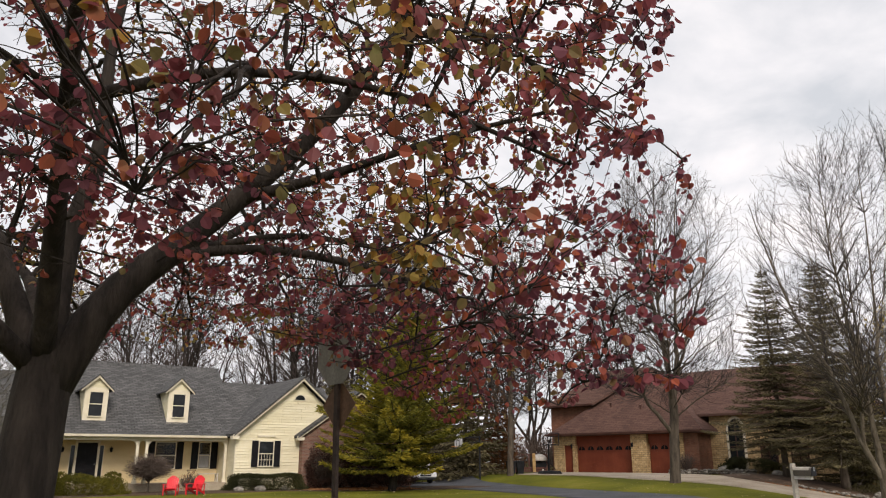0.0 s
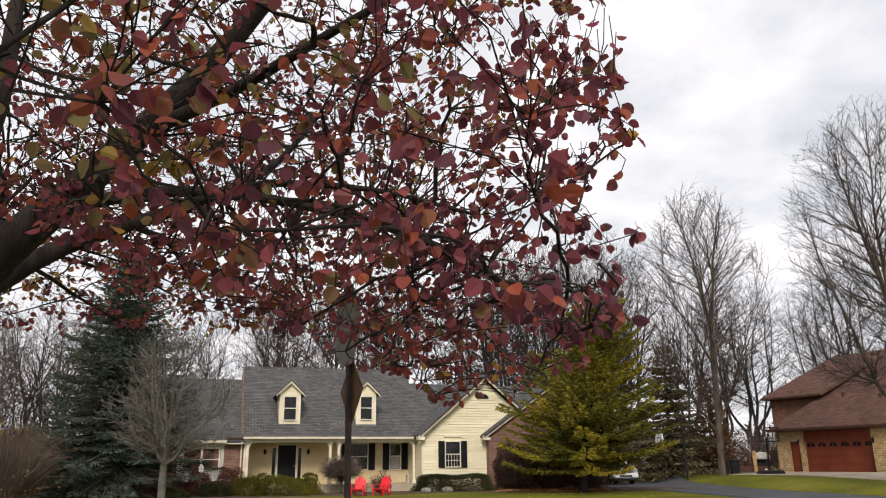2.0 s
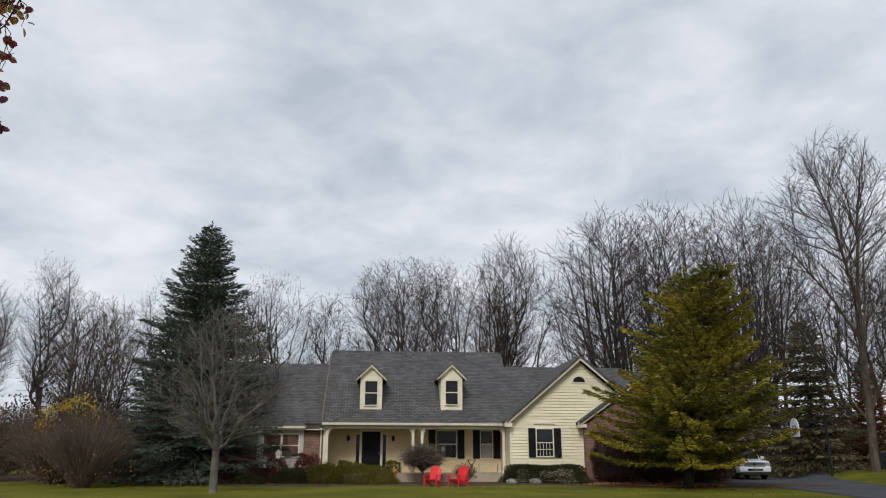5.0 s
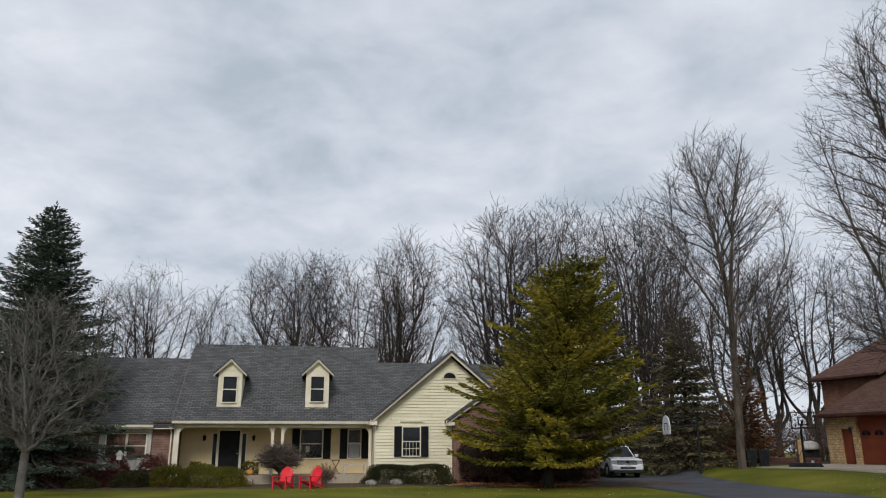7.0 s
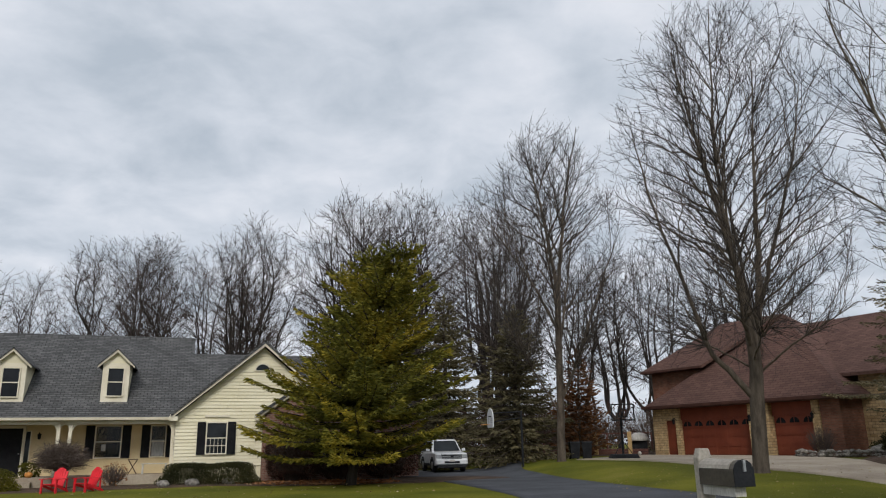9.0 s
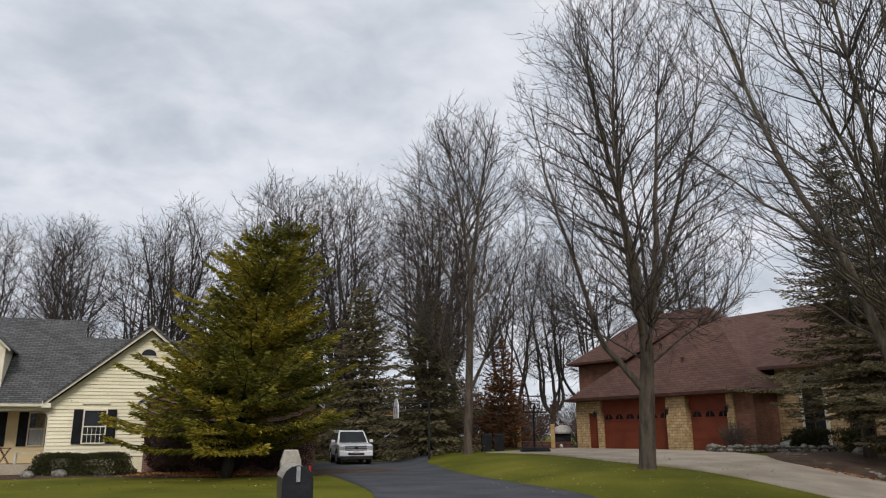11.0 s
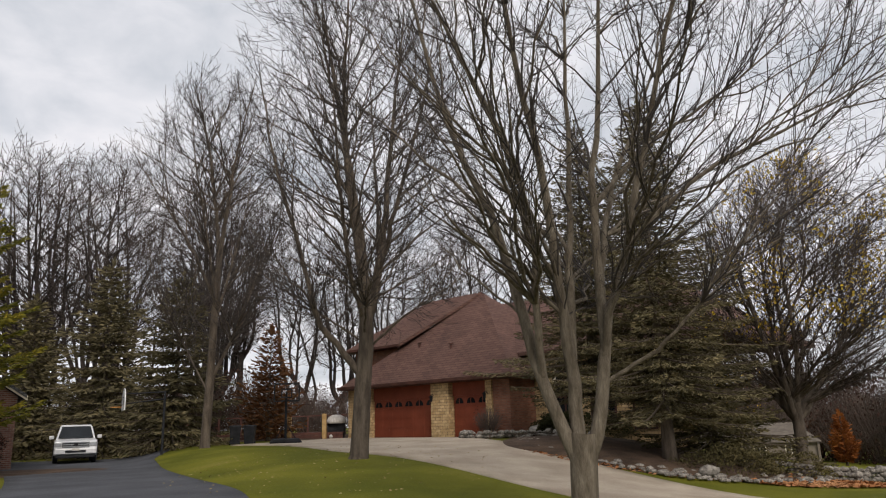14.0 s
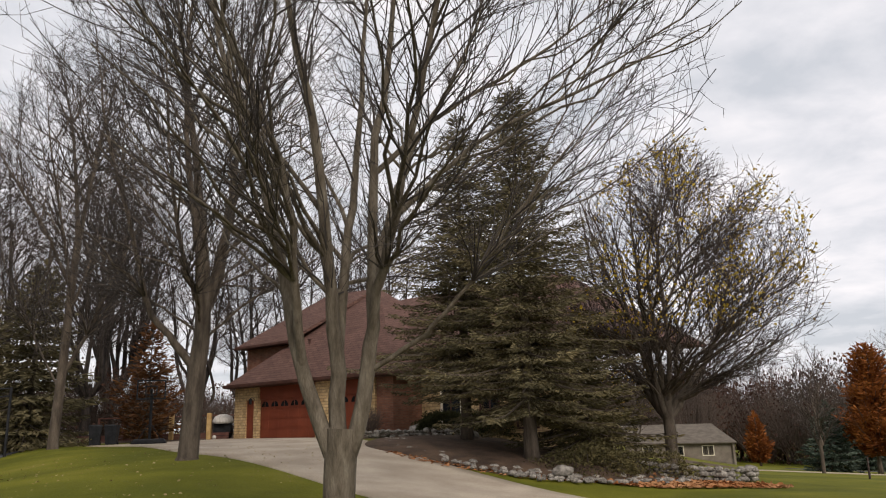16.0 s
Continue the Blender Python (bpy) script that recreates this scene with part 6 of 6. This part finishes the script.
# porch bench, pumpkin and bird house
bench = thing("porch_bench", HM @ Matrix.Translation((-1.7, 1.9, 0.46)), "small weathered wooden bench on the porch", "bench")
for i in range(3):
    part("seat_board", Geo().box(-0.55, 0.55, -0.2 + 0.14 * i, -0.08 + 0.14 * i, 0.42, 0.45), whitewood_m, bench)
for x in (-0.48, 0.48):
    for y in (-0.16, 0.18):
        part("leg", Geo().box(x - 0.03, x + 0.03, y - 0.03, y + 0.03, 0.0, 0.42), whitewood_m, bench)
plant_shelf = thing("folding_table", HM @ Matrix.Translation((-2.6, 1.9, 0.46)), "small dark folding table on the porch", "table")
part("tabletop", Geo().box(-0.2, 0.2, -0.2, 0.2, 0.62, 0.65), brown_m, plant_shelf)
for s in (-1, 1):
    part("leg", Geo().tube([(-0.18, s * 0.16, 0.0), (0.18, s * 0.16, 0.62)], [0.015, 0.015], 5), brown_m, plant_shelf)
    part("leg", Geo().tube([(0.18, s * 0.13, 0.0), (-0.18, s * 0.13, 0.62)], [0.015, 0.015], 5), brown_m, plant_shelf)
pk = thing("pumpkin", HM @ Matrix.Translation((-6.55, 1.2, 0.46)), "small orange pumpkin on the porch edge", "pumpkin")
prof = [(0.02, 0.02), (0.1, 0.0), (0.15, 0.06), (0.16, 0.12), (0.13, 0.19), (0.05, 0.22), (0.01, 0.2)]
part("shell", Geo().lathe(prof, 14), orangepost_m, pk, smooth=True)
part("stalk", Geo().tube([(0, 0, 0.19), (0.02, 0, 0.27)], [0.02, 0.012], 6), bark_m, pk)
bh = thing("bird_house", HM @ Matrix.Translation((-12.1, 0.2, gz(*hw_at(-12.1, 0.2)))), "white bird house on a slim post", "bird house")
part("post", Geo().tube([(0, 0, -0.1), (0, 0, 1.15)], [0.03, 0.03], 6), whitewood_m, bh)
part("box", Geo().box(-0.1, 0.1, -0.1, 0.1, 1.15, 1.38), whitewood_m, bh)
part("roof", Geo().prism([(-0.15, 1.36), (0.15, 1.36), (0, 1.55)], "y", -0.14, 0.14), whitewood_m, bh)

# ---- basketball hoops ----
hp_ = Matrix.Translation((2.1, 49.5, gz(2.1, 49.5)))
hoop = thing("basketball_hoop", hp_, "black pole with white fan-shaped backboard and orange rim", "basketball hoop")
part("pole", Geo().tube([(0, 0, -0.2), (0, 0, 2.75)], [0.055, 0.055], 8), plastic_m, hoop)
to_b = Vector((-1.41, -0.94, 0))
part("arm", Geo().tube([(0, 0, 2.7), (to_b.x * 0.93, to_b.y * 0.93, 2.62)], [0.03, 0.03], 6).tube([(0, 0, 2.4), (to_b.x * 0.93, to_b.y * 0.93, 2.2)], [0.03, 0.03], 6), plastic_m, hoop)
fan = [(-0.42, -0.5), (0.42, -0.5), (0.46, -0.1), (0.38, 0.2), (0.22, 0.38), (0.0, 0.44), (-0.22, 0.38), (-0.38, 0.2), (-0.46, -0.1)]
bm4 = Matrix.Translation((to_b.x, to_b.y, 2.42)) @ Matrix.Rotation(radians(-60), 4, "Z")
bb_ = part("backboard", Geo().prism(fan, "y", -0.025, 0.025), carwhite_m, hoop, "white fan-shaped backboard", m=bm4)
part("target_mark", Geo().box(-0.2, -0.16, -0.032, -0.026, -0.3, 0.02).box(0.16, 0.2, -0.032, -0.026, -0.3, 0.02).box(-0.2, 0.2, -0.032, -0.026, 0.02, 0.06), plastic_m, bb_)
part("rim", Geo().tube([(0.23 * math.cos(a), -0.28 + 0.23 * math.sin(a), -0.36) for a in np.linspace(0, 6.283, 17)], [0.012] * 17, 5), orangepost_m, bb_, "orange rim")

hoop2 = thing("basketball_hoop", Matrix.Translation((7.0, 51.8, gz(7.0, 51.8) + 0.05)) @ Matrix.Rotation(radians(14), 4, "Z"), "portable hoop with clear backboard and black base", "basketball hoop")
part("base", Geo().prism([(-0.75, 0.0), (0.75, 0.0), (0.6, 0.2), (-0.6, 0.2)], "y", -0.4, 0.5), plastic_m, hoop2, bevel=0.04)
part("pole", Geo().tube([(0, 0.2, 0.15), (0, 0.12, 1.95), (0, -0.36, 2.3)], [0.06, 0.06, 0.05], 8), plastic_m, hoop2)
part("brace", Geo().tube([(-0.45, 0.0, 0.2), (0, 0.2, 0.9)], [0.02, 0.02], 5).tube([(0.45, 0.0, 0.2), (0, 0.2, 0.9)], [0.02, 0.02], 5), plastic_m, hoop2)
fr_ = Geo()
for a, b, c, d in ((-0.6, 0.6, 2.66, 2.72), (-0.6, 0.6, 1.87, 1.93), (-0.6, -0.54, 1.93, 2.66), (0.54, 0.6, 1.93, 2.66), (-0.25, 0.25, 2.42, 2.47), (-0.25, 0.25, 2.04, 2.09), (-0.25, -0.2, 2.09, 2.42), (0.2, 0.25, 2.09, 2.42)):
    fr_.box(a, b, -0.42, -0.38, c, d)
bf = part("backboard_frame", fr_, plastic_m, hoop2)
part("rim", Geo().tube([(0.23 * math.cos(a), -0.68 + 0.23 * math.sin(a), 1.92) for a in np.linspace(0, 6.283, 17)], [0.012] * 17, 5), plastic_m, hoop2)


def wheelie_bin(x, y, turn):
    b = thing("wheeled_bin", Matrix.Translation((x, y, gz(x, y))) @ Matrix.Rotation(turn, 4, "Z"), "dark wheeled refuse bin beside the tree", "bin", "refuse bins")
    b.scale = (0.85, 0.85, 0.85)
    body = Geo()
    lo, hi = [(-0.24, -0.26), (0.24, -0.26), (0.24, 0.26), (-0.24, 0.26)], [(-0.31, -0.35), (0.31, -0.35), (0.31, 0.35), (-0.31, 0.35)]
    for a in range(4):
        c = (a + 1) % 4
        body.face((*lo[a], 0.06), (*lo[c], 0.06), (*hi[c], 0.98), (*hi[a], 0.98))
    body.face(*[(*p, 0.06) for p in reversed(lo)])
    part("body", body, plastic_m, b, bevel=0.02)
    part("lid", Geo().prism([(-0.37, 0.98), (0.36, 0.98), (0.3, 1.05), (-0.34, 1.08)], "x", -0.33, 0.33), plastic_m, b, bevel=0.02)
    for s in (-1, 1):
        part("wheel", Geo().tube([(s * 0.22, 0.27, 0.1), (s * 0.29, 0.27, 0.1)], [0.1, 0.1], 12), rubber_m, b)


wheelie_bin(4.4, 52.6, 0.3)
wheelie_bin(5.05, 52.8, 0.1)

# ---- deck, steps and grill behind the second house ----
deck = thing("deck", Matrix.Translation((3.9, 64.2, 0.42)) @ Matrix.Rotation(radians(-6), 4, "Z"), "low red-brown timber deck with rails", "deck")
for i in range(14):
    part("deck_board", Geo().box(-4.5, 4.5, -1.4 + i * 0.2, -1.22 + i * 0.2, 0.56, 0.6), deck_m, deck)
for i in range(4):
    part("skirt_board", Geo().box(-4.5, 4.5, -1.46, -1.42, 0.02 + i * 0.14, 0.14 + i * 0.14), deck_m, deck)
for i in range(7):
    part("rail_post", Geo().box(-4.5 + i * 1.5 - 0.05, -4.5 + i * 1.5 + 0.05, 1.3, 1.4, 0.6, 1.6), deck_m, deck)
part("hand_rail", Geo().box(-4.55, 4.55, 1.28, 1.42, 1.6, 1.66), deck_m, deck)
for x in (1.2, 3.4):
    part("new_post", Geo().box(x - 0.12, x + 0.12, -1.7, -1.5, -0.1, 1.7), lumber_m, deck, "unpainted yellow timber post")
grill = thing("grill", Matrix.Translation((7.7, 63.2, gz(7.7, 63.2))), "grey domed grill on a dark cart", "grill")
part("cart", Geo().box(-0.5, 0.5, -0.3, 0.3, 0.1, 0.9), plastic_m, grill, bevel=0.02)
part("hood", Geo().lathe([(0.62, 0.9), (0.62, 1.05), (0.5, 1.3), (0.25, 1.42), (0.02, 1.44)], 14), whitewood_m, grill, smooth=True)
for s in (-0.4, 0.4):
    part("wheel", Geo().tube([(s, -0.32, 0.12), (s, -0.26, 0.12)], [0.12, 0.12], 10), rubber_m, grill)
ball = thing("ball", Matrix.Translation((*gw_at(-2.7, -1.0), gz(*gw_at(-2.7, -1.0)) + 0.15)), "pale ball on the concrete", "ball")
part("shell", Geo().lathe([(0.01, -0.12), (0.08, -0.09), (0.12, 0.0), (0.08, 0.09), (0.01, 0.12)], 12), whitewood_m, ball, smooth=True)

# ---- street sign ----
sx, sy = -1.297, 7.596
sign = thing("street_sign", Matrix.Translation((sx, sy, gz(sx, sy))) @ Matrix.Rotation(math.atan2(0.68, 0.73) + math.pi / 2, 4, "Z") @ Matrix.Rotation(radians(-0.8), 4, "X"),
             "back of an octagon sign and a diamond sign on one post", "road sign")
part("post", Geo().box(-0.035, 0.035, -0.02, 0.02, -0.3, 3.05), polemetal_m, sign, "rusty dark U-channel post")
oc = [(0.40 * math.cos(radians(22.5 + 45 * i)), 2.72 + 0.40 * math.sin(radians(22.5 + 45 * i))) for i in range(8)]
op = part("octagon_plate", Geo().prism(oc, "y", 0.024, 0.03), signback_m, sign, "dull grey back of the octagon")
di = [(0.0, 1.8), (0.32, 2.12), (0.0, 2.44), (-0.32, 2.12)]
dp = part("diamond_plate", Geo().prism(di, "y", -0.03, -0.024), rustsign_m, sign, "brown back of the diamond")
for z in (1.98, 2.28):
    part("bolt", Geo().lathe([(0.0, -0.006), (0.014, -0.006), (0.014, 0.006), (0.0, 0.006)], 6), chrome_m, dp, m=Matrix.Translation((0, -0.04, z)) @ Matrix.Rotation(math.pi / 2, 4, "X"))
for z in (2.52, 2.95):
    part("bolt", Geo().lathe([(0.0, -0.006), (0.014, -0.006), (0.014, 0.006), (0.0, 0.006)], 6), chrome_m, op, m=Matrix.Translation((0, -0.03, z)) @ Matrix.Rotation(math.pi / 2, 4, "X"))

# ---- letter box ----
lx, ly = 8.79, 18.15
fd = Vector((0.48, -0.877))
lb = thing("letter_box", Matrix.Translation((lx, ly, gz(lx, ly) - 0.08)) @ Matrix.Rotation(math.atan2(fd.y, fd.x), 4, "Z"), "worn dark metal letter box with faded top on a pale post", "letter box")
part("post", Geo().prism([(-0.07, -0.3), (0.07, -0.3), (0.07, 1.42), (0.045, 1.5), (-0.045, 1.5), (-0.07, 1.42)], "x", -0.34, -0.26), boxtop_m, lb, "weathered pale post", bevel=0.008)
part("support_arm", Geo().box(-0.3, 0.2, -0.05, 0.05, 1.12, 1.2), whitewood_m, lb)
side_o = [(-0.09, 1.2), (0.09, 1.2), (0.09, 1.32)] + [(0.09 * math.cos(a), 1.32 + 0.09 * math.sin(a)) for a in np.linspace(0.25, math.pi - 0.25, 7)] + [(-0.09, 1.32)]
part("box", Geo().prism(side_o, "x", -0.24, 0.26), box_m, lb, bevel=0.006)
top_o = [(0.094 * math.cos(a), 1.32 + 0.096 * math.sin(a)) for a in np.linspace(0.2, math.pi - 0.2, 9)]
part("faded_top", Geo().prism(top_o + [(-0.08, 1.335), (0.08, 1.335)], "x", -0.243, 0.2), boxtop_m, lb, "sun-faded top")
part("door", Geo().prism([(y * 1.05, 1.2 + (z - 1.2) * 1.03) for y, z in side_o], "x", 0.262, 0.275), plastic_m, lb, "black door", bevel=0.004)
part("latch", Geo().box(0.275, 0.29, -0.012, 0.012, 1.32, 1.41), chrome_m, lb)
part("flag", Geo().box(0.05, 0.08, 0.092, 0.1, 1.22, 1.4).box(0.0, 0.08, 0.092, 0.1, 1.36, 1.4), red_m, lb, "small signal flag")
sp_ = thing("orange_marker", Matrix.Translation((-5.6, 10.2, gz(-5.6, 10.2))), "orange plastic marker post on the verge", "marker")
part("stake", Geo().box(-0.05, 0.05, -0.02, 0.02, -0.1, 0.62), orangepost_m, sp_, bevel=0.01)


# ---- field stones ----
def stone_mesh(i):
    rg = random.Random(400 + i)
    bm = bmesh.new()
    bmesh.ops.create_icosphere(bm, subdivisions=2 if i < 3 else 1, radius=1.0)
    f = [rg.uniform(0.7, 1.15) for _ in range(3)]
    for v in bm.verts:
        k = 1 + 0.22 * noise.noise(v.co * 1.4 + Vector((i * 3.1, 0, 0)))
        v.co = Vector((v.co.x * f[0] * k, v.co.y * f[1] * k, max(-0.45, v.co.z * f[2] * 0.62 * k)))
    me = bpy.data.meshes.new("stone")
    bm.to_mesh(me)
    bm.free()
    me.materials.append(rock_m)
    me.polygons.foreach_set("use_smooth", [i < 3] * len(me.polygons))
    return me


stones = [stone_mesh(i) for i in range(7)]
rng = random.Random(9)


def stone_row(name, line, n, size, spread, label, layers=1):
    """A border of loose stones along a line on the ground."""
    t = thing(name, Matrix(), label, "stone border")
    P = resample(line, n)
    for lay in range(layers):
        for p in P:
            s = size * rng.uniform(0.6, 1.4)
            x, y = p[0] + rng.gauss(0, spread), p[1] + rng.gauss(0, spread)
            o = part("stone", rng.choice(stones), rock_m, t)
            o.matrix_basis = Matrix.Translation((x, y, gz(x, y) + 0.05 + 0.3 * s + lay * size * 0.95)) @ Matrix.Rotation(rng.uniform(0, 6.28), 4, "Z") @ Matrix.Diagonal((s, s * rng.uniform(0.7, 1.2), s * rng.uniform(0.7, 1.1), 1))
    return t


edge = [(17.5, 46.2), (17.6, 44.0), (18.8, 41.6), (20.4, 39.6), (22.0, 38.9), (24.0, 39.6), (26.2, 40.6)]
stone_row("stone_border", edge, 110, 0.11, 0.12, "border of rounded field stones along the concrete drive")
stone_row("stone_border", [(p[0] + 0.45, p[1] + 0.5) for p in edge], 100, 0.13, 0.28, "second row of field stones in the mulch bed")
stone_row("stone_border", [(p[0] + 1.0, p[1] + 1.1) for p in edge[:5]], 80, 0.12, 0.45, "loose field stones on the mulch bed")
stone_row("stone_border", [(p[0] + 1.7, p[1] + 1.5) for p in edge[:6]], 90, 0.09, 0.6, "small loose stones scattered over the mulch bed")
ring = [(18.0 + 2.75 * math.cos(a), 51.6 + 2.0 * math.sin(a)) for a in np.linspace(radians(150), radians(370), 14)]
stone_row("stone_ring", ring, 60, 0.16, 0.06, "low ring of stacked stones round the garage bed", 2)
stone_row("stone_ring", [(18.0 + (x - 18.0) * 0.62, 51.6 + (y - 51.6) * 0.62) for x, y in ring], 30, 0.16, 0.1, "inner row of stones in the garage bed")
stack = [(27.6 + 2.6 * math.cos(a), 44.4 + 2.2 * math.sin(a)) for a in np.linspace(radians(180), radians(365), 12)]
stone_row("stone_stack", stack, 56, 0.16, 0.08, "stacked flat stones round the tree", 3)
for u, n, s in ((-1.2, -1.9, 0.26), (-0.1, -2.0, 0.3), (1.3, -1.9, 0.25)):
    x, y = hw_at(u, n)
    b_ = new("boulder", stones[0])
    b_.matrix_basis = Matrix.Translation((x, y, gz(x, y) + 0.1)) @ Matrix.Diagonal((s * 1.3, s, s, 1))
    tagged(b_, "grey rounded boulder before the yew hedge", "boulder", "boulders")
for x, y, s in ((18.9, 51.2, 0.5), (20.6, 47.2, 0.4), (22.4, 39.4, 0.3)):
    b_ = new("boulder", stones[1])
    b_.matrix_basis = Matrix.Translation((x, y, gz(x, y) + 0.25)) @ Matrix.Rotation(x, 4, "Z") @ Matrix.Diagonal((s * 1.3, s, s, 1))
    tagged(b_, "pale tan boulder among the field stones", "boulder", "boulders")

# ---- distance beyond the second drive ----
fh = Matrix.Translation((59.4, 121.5, gz(59.4, 120))) @ Matrix.Rotation(radians(-20), 4, "Z")
cottage = thing("house", fh, "distant tan house with a dull brown hipped roof", "house")
part("wall", Geo().box(-9, 5.4, 0, 8, -1.0, 2.2), dulltan_m, cottage)
for k in (0, 1):
    part("roof", slab((-9.6, -0.6 if k == 0 else 8.6, 2.1), (6.0, -0.6 if k == 0 else 8.6, 2.1), (3.2, 4.0, 4.6), (-9.6, 4.0, 4.6)), tanroof_m, cottage)
for x in (-6.5, -2.5, 1.5):
    window(cottage, x, x + 1.4, 0, 0.4, 1.6, 2, 1, 0.1)
part("garage_door", Geo().box(3.0, 5.0, -0.06, 0.0, -0.6, 1.7), dulltan_m, cottage)
part("corner_post", Geo().box(5.4, 5.7, -0.3, 0.1, -1.0, 1.9), dulltan_m, cottage)
conifer("orange_tree", (69.4, 122), "small pyramidal tree with orange foliage", 301, 7.2, 2.0, orange_m, 0.2, 0.1, 18, 9, -0.3, 0.1, 30, 0.7)
conifer("orange_tree", (57.4, 77.8), "tall narrow tree with rust-orange foliage", 302, 10.4, 2.6, orange_m, 0.2, 0.14, 26, 10, -0.4, 0.15, 46, 0.5, power=0.5)
conifer("spruce", (54.6, 80), "dark blue spruce beside the orange tree", 303, 5.6, 2.8, spruce_m, 0.2, 0.04, 18, 9, 0.2, 0.1, 30, 0.5)
conifer("spruce", (78, 112), "dark spruce at the far lane", 304, 9, 4.0, spruce_m, 0.2, 0.04, 20, 9, 0.2, 0.1, 30, 0.7)
strip("far_road", [(43, 71), (52, 68.2), (68, 60)], [(42, 69.4), (51, 66.4), (66, 57.5)], concrete_m, 0.06, 20, 3, "pale far road across the lawn", "road")
strip("far_lane", [(60, 98), (80, 96), (110, 88)], [(59, 95), (79, 93), (109, 85)], asphalt_m, 0.06, 20, 3, "grey far lane beyond the lawn", "road")
for x, y in ((39.1, 51.1), (40.2, 50.8)):
    st = thing("stake", Matrix.Translation((x, y, gz(x, y))), "dark stake beside the far lawn", "stake", "stakes")
    part("rod", Geo().tube([(0, 0, -0.1), (0.02, 0, 0.95)], [0.05, 0.045], 6), polemetal_m, st)
bare_tree("bare_tree", (31.5, 60.5), "slender bare tree with a few yellow leaves", 311, bark_m, twig_m, H=6.0, R=2.3, fork=1.5, stems=4, trunk_r=0.1, n1=30, n2=200, n3=900, n4=1, twig=0.5, r_twig=0.007, fine=2, leaf_mat=yellow_leaf_m, leaf_n=260)
bare_tree("bare_tree", (46, 66.5), "small bare tree on the far lawn", 312, bark_m, twig_m, H=8.5, R=2.4, fork=2.0, stems=4, trunk_r=0.13, n1=40, n2=240, n3=1200, n4=1, twig=0.6, r_twig=0.009, fine=2)
rng = random.Random(31)
for i in range(20):
    x, y = 48 + i * 5.2 + rng.uniform(-4, 4), 172 - i * 2.6 + rng.uniform(-8, 8)
    s = rng.uniform(0.9, 1.15)
    c = copy_thing(kinds[i % 5], Matrix.Translation((x, y, gz(x, y) - 0.2)) @ Matrix.Rotation(rng.uniform(0, 6.28), 4, "Z"))
    c.scale = (s * 1.3, s * 1.3, s)
    for q in (0, 1, 2):
        y2 = y - 14 + 7 * q
        c = copy_thing(under[(i + q) % 2], Matrix.Translation((x - 2.5 + 2.5 * q, y2, gz(x, y2) - 0.1)) @ Matrix.Rotation(rng.uniform(0, 6.28), 4, "Z"))
        c.scale = (2.5, 2.3, rng.uniform(3.4, 4.4))


# ---- litter on the grass ----
def litter(name, seed, n, cx, cy, rx, ry, size, material, label, category):
    rg = random.Random(seed)
    geo = Geo()
    for _ in range(n):
        a, r = rg.uniform(0, 6.28), math.sqrt(rg.random())
        x, y = cx + rx * r * math.cos(a), cy + ry * r * math.sin(a)
        leaf(geo, Vector((x, y, gz(x, y) + 0.05)), Vector((rg.gauss(0, 1), rg.gauss(0, 1), 0.1)), Vector((rg.gauss(0, 0.3), rg.gauss(0, 0.3), 1)), size * rg.uniform(0.6, 1.3))
    return tagged(part(name, geo, material, uv=False), label, category, kind="stuff")


litter("fallen_leaves", 1, 300, 11.5, 38.5, 4.6, 7, 0.055, fallen_m, "pale dry leaves scattered over the lawn", "fallen leaves")
litter("fallen_leaves", 2, 160, -6, 36, 8, 4, 0.07, fallen_m, "pale dry leaves scattered over the house lawn", "fallen leaves")
litter("fallen_leaves", 3, 3600, 26.2, 40.6, 3.4, 2.0, 0.13, rustfall_m, "drift of rust-coloured leaves at the bed", "fallen leaves")
litter("fallen_leaves", 4, 2600, 21.5, 43.0, 4.4, 4.0, 0.11, rustfall_m, "brown leaves over the mulch bed", "fallen leaves")
litter("fallen_leaves", 6, 1500, -5.0, 40.4, 3.6, 1.8, 0.1, rustfall_m, "brown leaves under the evergreen", "fallen leaves")


# ---- clapboards of the gable, one by one ----
rng = random.Random(2)
z = 0.75
while z < 5.7:
    h = 0.145
    top = min(z + h, 5.9)
    half = 3.59 * min(1.0, max(0.03, (5.95 - top) / 3.05))
    u0, u1 = 2.69 - half, min(2.69 + half, 2.76 if z < 2.9 else 9.0)
    cut = [u0] + [u0 + (u1 - u0) * f for f in sorted(rng.uniform(0.06, 0.94) for _ in range(int((u1 - u0) / 1.1)))] + [u1]
    for a, b in zip(cut, cut[1:]):
        d = rng.uniform(0.024, 0.040)
        part("clapboard", Geo().prism([(0.02, z), (-d, z), (-d, z + 0.015), (-0.004, top), (0.02, top)], "x", a + 0.003, b - 0.003), cream_m, house)
    z += h
